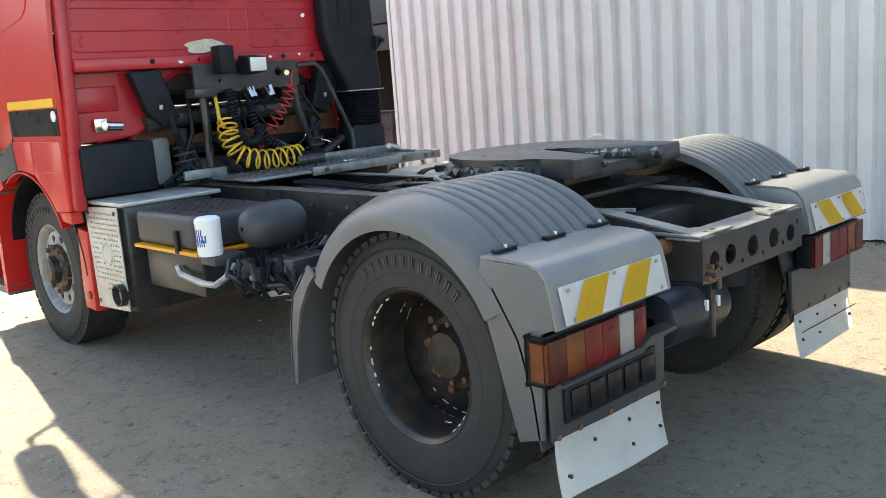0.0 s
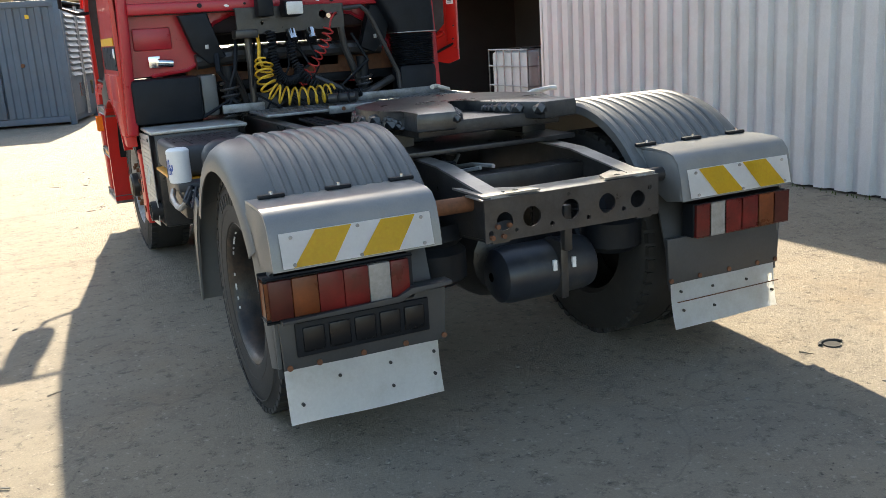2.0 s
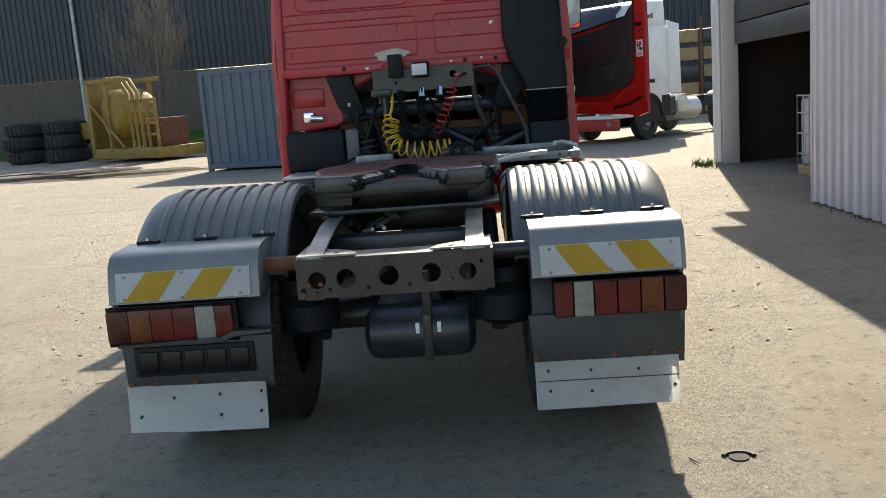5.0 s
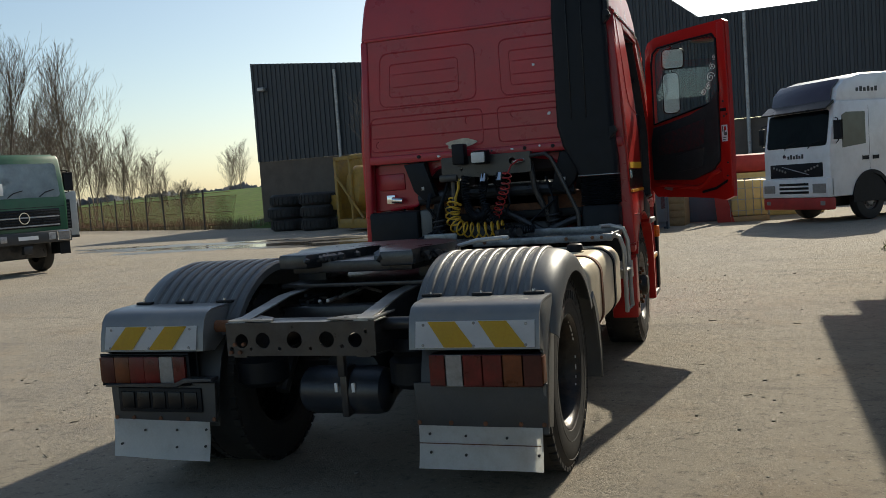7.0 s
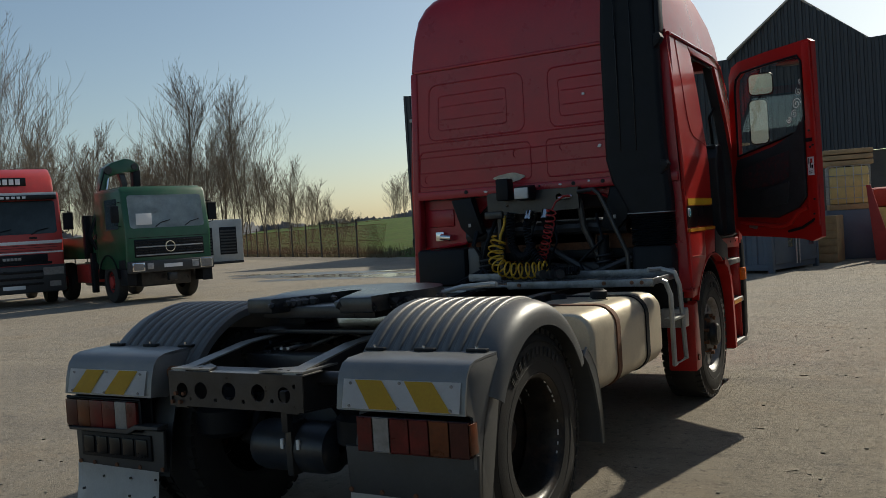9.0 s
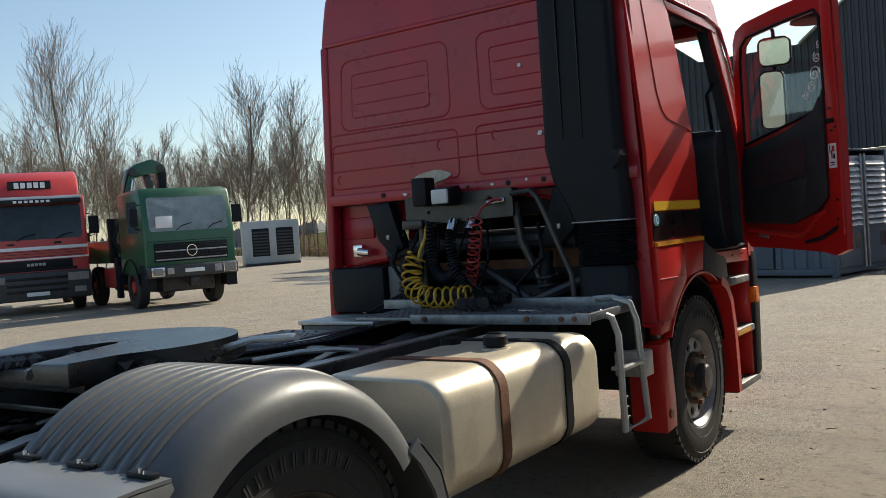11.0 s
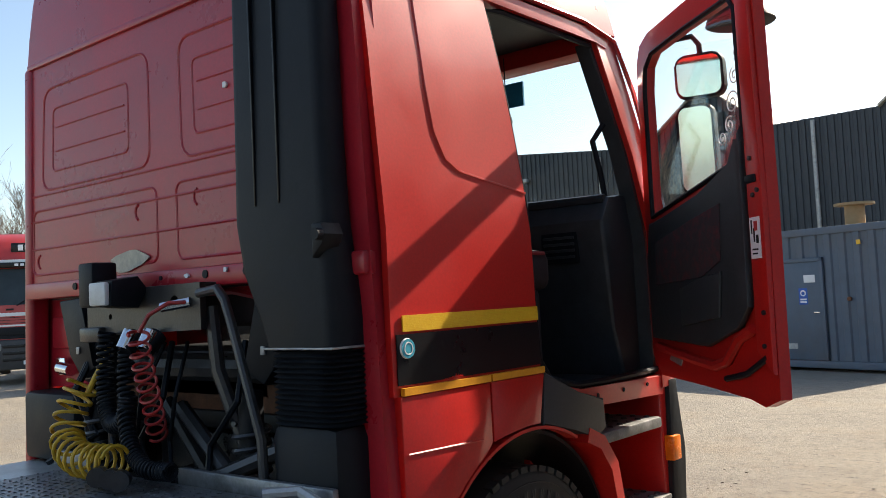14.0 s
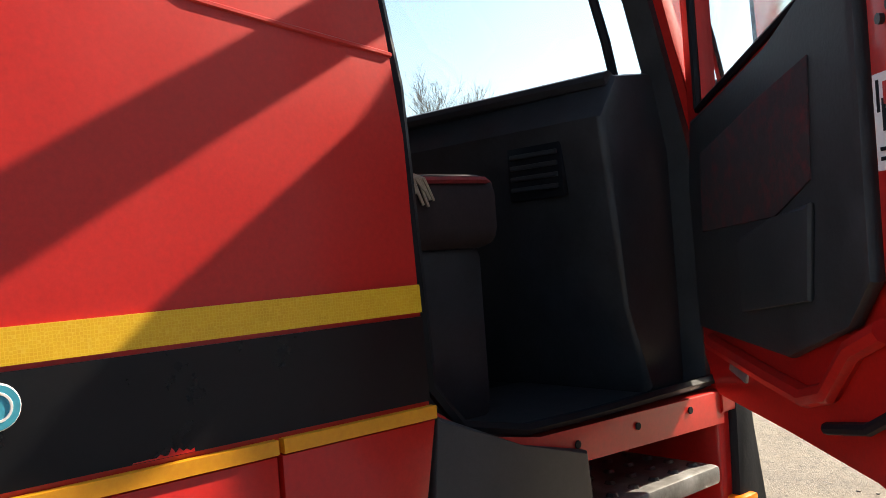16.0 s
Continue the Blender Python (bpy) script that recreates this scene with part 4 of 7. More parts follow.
for i in range(14):
    y = 3.80 + 0.008 * i + rnd2.uniform(-0.004, 0.004)
    tube(b, [(0.905, y, 1.858), (0.936, y + 0.01, 1.845), (0.942, y + 0.03, 1.82 - rnd2.random() * 0.04)], 0.004, 5)
part("torn_foam", b, FOAM, T, "torn seat foam")
pbox("bunk", FAB, T, (-1.0, 1.0, 2.94, 3.24, 1.60, 1.78), 0.05)
ptube("grab_handle", BLACK, T, [(1.04, 4.62, 1.98), (1.0, 4.56, 2.05), (1.0, 4.52, 2.2), (1.0, 4.46, 2.36), (1.04, 4.50, 2.44)], 0.014)
tk = part("mirror_trinket", lathe(B(), [(0, 0.05), (0.02, 0.04), (0.03, 0.0), (0.02, -0.03), (0.03, -0.06), (0, -0.08)], (0.55, 4.42, 2.52), "z", 12), BLACK, T)
pcyl("cord", BLACK, tk, (0.55, 4.42, 2.56), (0.55, 4.42, 2.84), 0.003, seg=5)
part("sun_visor", box(B(), 0.35, 0.62, 4.47, 4.48, 2.60, 2.72), mat("blue_visor", (0.03, 0.28, 0.48), 0.3, var=0.1), T, "blue tinted visor strip")

# air intake snorkel behind the cab on the passenger side
sn = B()
ringz = ((3.30, 0.63, 1.03, 2.74, 2.83), (2.86, 0.61, 1.05, 2.715, 2.83), (2.2, 0.61, 1.06, 2.705, 2.83), (1.95, 0.61, 1.07, 2.70, 2.83), (1.78, 0.65, 1.08, 2.695, 2.84), (1.62, 0.735, 1.09, 2.69, 2.88), (1.53, 0.77, 1.09, 2.69, 2.91))
prev = None
for z, x0, x1, y0, y1 in ringz:
    rg = [sn.verts.new((x, y, z)) for x, y in rrect(x0, x1, y0, y1, 0.04, 4)]
    if prev:
        bridge(sn, prev, rg)
    else:
        sn.faces.new(rg)
    prev = rg
snork = part("air_intake_duct", sn, BLACK, T, "tall black plastic air intake duct", angle=50)
for x in (0.74, 0.86):
    pbox("groove", SATIN, snork, (x - 0.004, x + 0.004, 2.697, 2.712, 2.0, 3.2), 0.002)
pbox("clamp_band", GALV, snork, (0.766, 1.094, 2.686, 2.914, 1.529, 1.537), 0.003, "bright clamp band")
bl = B()
n = 14
for i in range(n * 2 + 1):
    z = 1.525 - i * 0.23 / (n * 2)
    o = 0.012 if i % 2 else 0.0
    rg = [bl.verts.new((x, y, z)) for x, y in rrect(0.765 + o, 1.095 - o, 2.685 + o, 2.91 - o, 0.08, 4)]
    if i:
        bridge(bl, prev, rg)
    prev = rg
part("bellows", bl, BLACK, snork, "ribbed rubber bellows", angle=80)
pbox("lower_duct", BLACK, snork, (0.77, 1.09, 2.69, 2.905, 0.80, 1.30), 0.05)
for z in (1.86, 2.78):
    br = part("bracket", prism(B(), [(1.04, z - 0.05), (1.085, z - 0.01), (1.10, z + 0.02), (1.085, z + 0.055), (1.04, z + 0.055)], "y", 2.67, 2.75, 0.006), BLACK, snork)
    pcyl("rubber_mount", BLACK, br, (1.082, 2.645, z + 0.02), (1.082, 2.67, z + 0.02), 0.018, seg=14)

# black storage box low behind the cab, driver side
pbox("storage_box", BLACK, T, (-1.17, -0.70, 2.80, 3.10, 1.02, 1.33), 0.03, "black plastic box under the cab")
pbox("box_side", GREYPLASTIC, T, (-0.695, -0.58, 2.84, 3.05, 1.04, 1.33), 0.02)
# cab latch and bracket arms
lt = pcyl("cab_latch", CHROME, T, (-0.96, 2.88, 1.435), (-0.86, 2.88, 1.425), 0.028, seg=14, label="bright metal cab tilt latch")
pbox("latch_plate", CHROME, lt, (-1.02, -0.94, 2.89, 2.905, 1.40, 1.48), 0.004)
for s in (-1, 1):
    ba = part("cab_mount_arm", prism(B(), [(s * 0.80, 1.74), (s * 0.60, 1.75), (s * 0.56, 1.55), (s * 0.50, 1.45), (s * 0.62, 1.40), (s * 0.72, 1.50)], "y", 2.80, 2.88, 0.012), BLACK, T)
    pbox("tag", GALV, ba, (s * 0.63 - 0.012, s * 0.63 + 0.012, 2.792, 2.798, 1.505, 1.535), 0.002)
part("cross_tube", tube(B(), [(-0.70, 2.90, 1.42), (-0.4, 2.90, 1.45), (0.4, 2.90, 1.45), (0.70, 2.90, 1.44)], 0.055, 10), CHASSIS, T)
part("cross_beam", box(B(), -0.75, 0.85, 3.0, 3.08, 1.25, 1.42, 0.01), RUST, T)
for x in (-0.5, 0.52):
    ab = pcyl("cab_damper", BLACK, T, (x, 2.82, 0.95), (x, 2.82, 1.38), 0.045, seg=14)
    co = B()
    pts = [(x + 0.062 * math.cos(k * 0.6), 2.82 + 0.062 * math.sin(k * 0.6), 1.0 + k * 0.0045) for k in range(60)]
    part("spring", tube(co, pts, 0.010, 6), CHASSIS, ab)
for i, (a, c) in enumerate((((0.05, 2.85, 1.30), (0.60, 2.75, 1.0)), ((0.75, 2.8, 1.2), (0.35, 2.7, 1.05)), ((-0.2, 2.95, 1.3), (0.2, 2.95, 0.9)), ((-0.45, 2.9, 1.35), (-0.3, 2.9, 0.9)))):
    pcyl("strut", CHASSIS, T, a, c, 0.03, seg=8)
part("engine_block", box(B(), -0.45, 0.45, 3.05, 4.4, 0.6, 1.18, 0.05), CHASSIS, T)
part("gearbox", cyl(B(), (0, 1.9, 0.72), (0, 3.2, 0.78), 0.24, 0.3, 18), CHASSIS, T)

# stand with the trailer couplings
before_stand = set(T.children_recursive)
stand = part("coupling_bracket", holed(B(), [(-0.58, 1.58), (0.21, 1.60), (0.21, 1.77), (-0.58, 1.76)], [(0.05, 1.70, 0.028), (-0.40, 1.66, 0.012)], "y", 2.36, 2.385), CHASSIS, T, "steel bracket plate for trailer couplings")
pbox("bracket_top", CHASSIS, stand, (-0.58, 0.21, 2.385, 2.47, 1.755, 1.77), 0.004)
pbox("bracket_end", CHASSIS, stand, (-0.60, -0.44, 2.33, 2.47, 1.56, 1.62), 0.01)
ptube("stand_leg", CHASSIS, stand, [(-0.50, 2.42, 1.62), (-0.50, 2.42, 1.08)], 0.026, 10)
ptube("stand_leg", CHASSIS, stand, [(0.19, 2.42, 1.68), (0.22, 2.42, 1.45), (0.34, 2.45, 1.15), (0.36, 2.45, 1.08)], 0.026, 10)
ptube("stay_tube", CHASSIS, stand, [(0.204, 2.360, 1.730), (0.338, 2.343, 1.740), (0.385, 2.337, 1.700), (0.425, 2.332, 1.620), (0.551, 2.316, 1.330), (0.590, 2.311, 1.240), (0.598, 2.310, 1.070)], 0.017, 10)
pbox("relay_box", BLACK, stand, (-0.445, -0.335, 2.25, 2.36, 1.70, 1.875), 0.012)
wl_ = part("work_lamp", prism(B(), [(2.21, 1.70), (2.33, 1.69), (2.37, 1.76), (2.33, 1.81), (2.22, 1.795)], "x", -0.265, -0.135, 0.008), BLACK, T, "small rectangular work lamp")
pbox("lamp_lens", WHITE, wl_, (-0.258, -0.142, 2.192, 2.214, 1.703, 1.790), 0.008, "frosted pale lamp lens")
for x in (-0.20, -0.06):
    sk = pcyl("socket", BLACK, stand, (x, 2.36, 1.585), (x, 2.30, 1.53), 0.035, seg=14)
    pcyl("socket_cap", CHROME, sk, (x, 2.295, 1.535), (x, 2.33, 1.60), 0.03, seg=12)
ptube("red_hose_end", COILRED, stand, [(0.15, 2.34, 1.70), (0.12, 2.29, 1.70), (0.07, 2.24, 1.66), (0.045, 2.215, 1.60)], 0.0075, 8)
pcyl("hose_ferrule", CHROME, stand, (0.15, 2.36, 1.70), (0.07, 2.29, 1.685), 0.018, seg=10)


def coil(name, path, n, r, wire, material, label):
    """A coiled hose: a helix round a bent path."""
    pts = [Vector(p) for p in path]
    dense = []
    for i in range(len(pts) - 1):
        p0, p1, p2, p3 = pts[max(i - 1, 0)], pts[i], pts[i + 1], pts[min(i + 2, len(pts) - 1)]
        for k in range(24):
            t = k / 24
            dense.append(0.5 * ((2 * p1) + (p2 - p0) * t + (2 * p0 - 5 * p1 + 4 * p2 - p3) * t * t + (3 * p1 - p0 - 3 * p2 + p3) * t ** 3))
    dense.append(pts[-1])
    out, u = [], None
    steps = n * 14
    for k in range(steps + 1):
        f = k / steps * (len(dense) - 1)
        i = min(int(f), len(dense) - 2)
        c = dense[i].lerp(dense[i + 1], f - i)
        d = (dense[i + 1] - dense[i]).normalized()
        if u is None:
            u, w = frame_of(d)
        u = (u - d * u.dot(d)).normalized()
        w = d.cross(u).normalized()
        a = 2 * math.pi * k / 14
        out.append(c + u * (r * math.cos(a)) + w * (r * math.sin(a)))
    return part(name, tube(B(), out, wire, 6), material, T, label)


ptube("yellow_hose_lead", COILYELLOW, T, [(-0.44, 2.38, 1.60), (-0.44, 2.36, 1.50), (-0.46, 2.32, 1.42), (-0.45, 2.28, 1.36)], 0.012)
coil("yellow_coil", [(-0.44, 2.26, 1.40), (-0.46, 2.22, 1.30), (-0.42, 2.18, 1.19), (-0.28, 2.15, 1.145), (-0.12, 2.14, 1.145), (0.0, 2.14, 1.15)], 13, 0.060, 0.0075, COILYELLOW, "yellow coiled air hose")
coil("red_coil", [(0.04, 2.215, 1.60), (0.01, 2.245, 1.50), (-0.04, 2.295, 1.40), (-0.10, 2.355, 1.29), (-0.16, 2.405, 1.20)], 10, 0.036, 0.006, COILRED, "red coiled air hose")
coil("black_coil", [(-0.36, 2.32, 1.60), (-0.36, 2.31, 1.45), (-0.34, 2.30, 1.32), (-0.28, 2.29, 1.25), (-0.20, 2.29, 1.27), (-0.18, 2.30, 1.36)], 34, 0.030, 0.007, BLACK, "black coiled electric cable")
coil("black_coil", [(-0.22, 2.32, 1.52), (-0.20, 2.30, 1.35), (-0.08, 2.24, 1.2), (0.08, 2.2, 1.13), (0.24, 2.2, 1.13)], 34, 0.027, 0.007, BLACK, "black coiled electric cable")
for x in (-0.04, 0.04, 0.10):
    pcyl("coupling_head", CHASSIS, T, (x, 2.10, 1.11), (x + 0.05, 2.06, 1.115), 0.035, seg=12)
rnd3 = random.Random(9)
for i in range(9):
    x0 = rnd3.uniform(-0.6, 0.6)
    ptube("cable", BLACK, T, [(x0, 2.85, 1.55), (x0 + rnd3.uniform(-.1, .1), 2.75, 1.35), (x0 + rnd3.uniform(-.15, .15), 2.78, 1.18), (x0 + rnd3.uniform(-.2, .2), 2.7, 1.05)], rnd3.uniform(0.008, 0.016), 6)

for o in set(T.children_recursive) - before_stand:
    if not o.name.startswith("cable"):
        for v in o.data.vertices:
            v.co.y += 0.37
            v.co.x += 0.16
# catwalk of tread plate
deck = part("catwalk", box(B(), -0.42, 1.08, 2.164, 2.66, 1.045, 1.065, 0.004), DECKALU, T, "aluminium tread-plate catwalk")


def tread(bm, x0, x1, y0, y1, z, step=0.045):
    i = 0
    y = y0
    while y < y1:
        x = x0 + (step / 2 if i % 2 else 0)
        while x < x1:
            a = radians(45 if (int((x - x0) / step) + i) % 2 else -45)
            dx, dy = 0.014 * math.cos(a), 0.014 * math.sin(a)
            nx, ny = -0.004 * math.sin(a), 0.004 * math.cos(a)
            q = [bm.verts.new((x - dx, y - dy, z)), bm.verts.new((x + nx, y + ny, z + 0.004)), bm.verts.new((x + dx, y + dy, z)), bm.verts.new((x - nx, y - ny, z + 0.004))]
            bm.faces.new(q)
            x += step
        y += step * 0.7
        i += 1
    return bm


part("tread_pattern", tread(B(), -0.40, 1.06, 2.184, 2.64, 1.0655), DECKALU, deck, smooth=False)
pbox("edge_rail", DECKALU, deck, (0.0, 1.10, 2.139, 2.164, 1.03, 1.085), 0.006)
pbox("edge_rail", DECKALU, deck, (0.30, 1.10, 2.66, 2.685, 1.06, 1.12), 0.006)
pbox("edge_rail", DECKALU, deck, (-0.60, -0.30, 2.66, 2.685, 1.06, 1.12), 0.006)
pbox("end_rail", DECKALU, deck, (1.08, 1.10, 2.166, 2.68, 1.04, 1.085), 0.006)
for x in (0.1, 0.75, 0.95, 1.02):
    pcyl("bolt", RUST, deck, (x, 2.129, 1.06), (x, 2.140, 1.06), 0.014, seg=8)
# side steps on the passenger side
lad = part("step_ladder", tube(B(), [(1.06, 2.34, 1.07), (1.12, 2.36, 1.04), (1.15, 2.36, 0.95), (1.15, 2.37, 0.46), (1.15, 2.68, 0.46), (1.15, 2.60, 1.0), (1.12, 2.60, 1.09), (1.02, 2.60, 1.12), (0.95, 2.52, 1.12)], 0.018, 8), ALU, T, "bent aluminium tube step ladder")
pbox("rung", ALU, lad, (1.09, 1.17, 2.37, 2.63, 0.765, 0.785), 0.005, "perforated yellow-edged rung")
pbox("ladder_bracket", ALU, lad, (0.98, 1.16, 2.66, 2.78, 0.68, 0.82), 0.01)

# right-hand fuel tank
ft = B()
prof = rrect(0.50, 1.155, 0.53, 1.005, 0.12, 6)
ys = [(0.79, 0.93), (0.80, 0.97), (0.815, 0.99), (0.84, 1.0), (2.06, 1.0), (2.085, 0.99), (2.10, 0.97), (2.11, 0.93)]
prev = None
for y, k in ys:
    rg = [ft.verts.new(((x - 0.83) * k + 0.83, y, (z - 0.77) * k + 0.77)) for x, z in prof]
    if prev:
        bridge(ft, prev, rg)
    else:
        ft.faces.new(rg)
    prev = rg
ft.faces.new(prev)
tank = part("fuel_tank", ft, TANKALU, T, "large weathered aluminium fuel tank")
for y in (1.20, 1.76):
    bm = B()
    pr = rrect(0.493, 1.163, 0.523, 1.013, 0.125, 6)
    prism(bm, pr, "y", y - 0.03, y + 0.03)
    part("tank_strap", bm, BLACK if y > 1.5 else RUST, tank, "rubber-lined tank strap")
cap = part("filler_cap", lathe(B(), [(0, 0.06), (0.035, 0.06), (0.052, 0.05), (0.055, 0.03), (0.055, 0.012), (0.045, 0.01), (0.045, -0.02)], (0.93, 1.53, 1.01), "z", 22), BLACK, tank, "black screw filler cap")
pbox("cap_grip", BLACK, cap, (0.895, 0.965, 1.522, 1.538, 1.068, 1.078), 0.003)
pcyl("cap_collar", TANKALU, tank, (0.93, 1.53, 0.98), (0.93, 1.53, 1.012), 0.062, seg=22)
pcyl("tank_sender", BLACK, tank, (0.62, 1.63, 1.0), (0.62, 1.63, 1.035), 0.05, seg=14)

# frame rails, crossmembers
for s in (-1, 1):
    rail = part("frame_rail", prism(B(), [(-0.77, 0.755), (-0.77, 0.915), (-0.30, 0.985), (0.1, 1.0), (2.9, 1.0), (4.8, 0.95), (4.8, 0.70), (2.9, 0.74), (0.3, 0.74), (-0.3, 0.72)], "x", s * 0.36, s * 0.372, 0.003), CHASSIS, T, "black steel frame rail")
    part("top_flange", prism(B(), [(-0.77, 0.915), (-0.30, 0.985), (0.1, 1.0), (2.9, 1.0), (2.9, 1.008), (0.1, 1.008), (-0.30, 0.993), (-0.77, 0.923)], "x", s * 0.372, s * 0.295), RAILTOP, rail)
    part("bottom_flange", prism(B(), [(-0.77, 0.747), (-0.3, 0.712), (0.3, 0.732), (2.9, 0.732), (2.9, 0.74), (0.3, 0.74), (-0.3, 0.72), (-0.77, 0.755)], "x", s * 0.372, s * 0.30), CHASSIS, rail)
    for i in range(9):
        pcyl("bolt", RUST, rail, (s * 0.372, 0.7 + 0.16 * i, 0.93 - 0.05 * (i % 2)), (s * 0.385, 0.7 + 0.16 * i, 0.93 - 0.05 * (i % 2)), 0.012, seg=7)
    gus = part("corner_gusset", holed(B(), [(s * 0.40, -0.76), (s * 0.15, -0.76), (s * 0.18, -0.68), (s * 0.30, -0.60), (s * 0.40, -0.50)], [(s * 0.36, -0.70, 0.016), (s * 0.30, -0.72, 0.016), (s * 0.30, -0.66, 0.016), (s * 0.36, -0.62, 0.016), (s * 0.24, -0.72, 0.014)], "z", 0.924, 0.932, 12), RAILTOP, T)
    pcyl("mudguard_arm", RUST if s < 0 else CHASSIS, T, (s * 0.37, -0.60, 0.88), (s * 0.62, -0.60, 0.88), 0.032, seg=12)
xm = part("rear_crossmember", holed(B(), [(-0.405, 0.755), (0.405, 0.755), (0.405, 0.92), (-0.405, 0.92)], [(-0.32, 0.83, 0.036), (-0.20, 0.832, 0.040), (-0.025, 0.834, 0.042), (0.15, 0.834, 0.040), (0.30, 0.83, 0.036), (-0.11, 0.79, 0.010), (0.06, 0.79, 0.010), (-0.27, 0.79, 0.008), (0.23, 0.80, 0.010), (0.36, 0.87, 0.010), (-0.38, 0.79, 0.012)], "y", -0.775, -0.765), CHASSIS, T, "black steel rear crossmember with round holes")
pbox("top_flange", RAILTOP, xm, (-0.405, 0.405, -0.765, -0.62, 0.912, 0.920), 0.002)
for i in range(4):
    pcyl("bolt", RUST, xm, (-0.38 + 0.025 * i, -0.79, 0.775 + 0.04 * (i % 2)), (-0.38 + 0.025 * i, -0.775, 0.775 + 0.04 * (i % 2)), 0.010, seg=7)
for y in (0.75, 1.55, -0.25):
    pbox("crossmember", CHASSIS, T, (-0.36, 0.36, y - 0.06, y + 0.06, 0.80, 0.93), 0.01)
for s in (-1, 1):
    pbox("y_brace", CHASSIS, T, (-0.03, 0.03, 0, 0.5, 0.985, 1.0), 0.004, m=pose(s * 0.30, 0.95, 0, 0, 0, s * 25))
# air tank under the rear
at = part("air_tank", lathe(B(), [(0.02, -0.25), (0.08, -0.245), (0.115, -0.22), (0.125, -0.18), (0.125, 0.18), (0.115, 0.22), (0.08, 0.245), (0.02, 0.25)], (0.06, -0.40, 0.50), "x", 28), mat("blue_black_tank", (0.018, 0.022, 0.03), 0.35, var=0.25, scale=9, dirt=(0.10, 0.09, 0.07), dirt_amt=0.4), T, "dark blue air tank")
pbox("tank_hanger", CHASSIS, at, (0.085, 0.125, -0.56, -0.52, 0.60, 0.80), 0.008)
pbox("reflector_tab", PAPER, at, (0.046, 0.064, -0.530, -0.515, 0.515, 0.562), 0.002)
pbox("reflector_tab", PAPER, at, (0.142, 0.160, -0.530, -0.515, 0.515, 0.562), 0.002)
pbox("tank_strap", CHASSIS, at, (0.08, 0.12, -0.533, -0.40, 0.385, 0.64), 0.01)
# axle with differential
part("axle_tube", cyl(B(), (-0.95, 0, 0.5), (0.95, 0, 0.5), 0.075, seg=14), CHASSIS, T)
part("differential", lathe(B(), [(0.05, -0.25), (0.17, -0.2), (0.22, -0.05), (0.22, 0.08), (0.15, 0.22), (0.08, 0.3)], (0, 0, 0.52), "y", 20), CHASSIS, T)
part("propshaft", cyl(B(), (0, 0.3, 0.56), (0, 1.95, 0.72), 0.06, seg=12), CHASSIS, T)
for s in (-1, 1):
    part("air_spring", lathe(B(), [(0.10, 0.0), (0.14, 0.03), (0.14, 0.14), (0.11, 0.17), (0.14, 0.2), (0.12, 0.26)], (s * 0.45, -0.38, 0.52), "z", 18), BLACK, T)
    pcyl("shock_absorber", CHASSIS, T, (s * 0.42, -0.25, 0.45), (s * 0.40, 0.1, 0.95), 0.04, seg=10)
for y, r, L_ in ((1.25, 0.09, 0.5), (1.75, 0.11, 0.45)):
    part("air_reservoir", lathe(B(), [(0.02, -L_ / 2), (r * 0.8, -L_ / 2 + 0.02), (r, -L_ / 2 + 0.06), (r, L_ / 2 - 0.06), (r * 0.8, L_ / 2 - 0.02), (0.02, L_ / 2)], (-0.02, y, 0.86), "x", 20), DARKPLASTIC, T, "dark air reservoir between the rails")
for y in (0.78, 1.5):
    cm = part("cross_plate", holed(B(), [(-0.34, y - 0.10), (0.34, y - 0.10), (0.20, y + 0.02), (0.34, y + 0.12), (-0.34, y + 0.12), (-0.20, y + 0.02)], [(-0.28, y - 0.05, 0.02), (0.28, y - 0.05, 0.02), (0.0, y + 0.05, 0.035), (-0.28, y + 0.08, 0.02), (0.28, y + 0.08, 0.02)], "z", 0.975, 0.985), CHASSIS, T, "pressed steel cross plate")
    for x in (-0.30, -0.24, 0.24, 0.30):
        pcyl("bolt", RUST, cm, (x, y + 0.02, 0.985), (x, y + 0.02, 1.0), 0.014, seg=7)
for k in range(3):
    ptube("air_line", BLACK, T, [(-0.30 + 0.03 * k, 0.6, 1.012), (-0.29 + 0.02 * k, 1.1, 1.02), (-0.22 + 0.05 * k, 1.6, 1.015), (-0.25 + 0.05 * k, 2.0, 1.03)], 0.011, 6)
ptube("loose_strap", ALU, T, [(0.0, 0.95, 1.02), (0.10, 1.15, 1.03), (0.22, 1.25, 1.03), (0.33, 1.30, 1.02)], 0.012, 6, label="pale loose strap")
# loose cables in the frame
for i in range(8):
    x0 = -0.15 + rnd3.uniform(-0.1, 0.1)
    pts = [(x0 + rnd3.uniform(-.05, .05), -0.25 + 0.12 * k + rnd3.uniform(-.03, .03), 0.93 + rnd3.uniform(-0.03, 0.05)) for k in range(7)]
    ptube("cable", BLACK if i % 3 else GALV, T, pts, 0.010, 5)

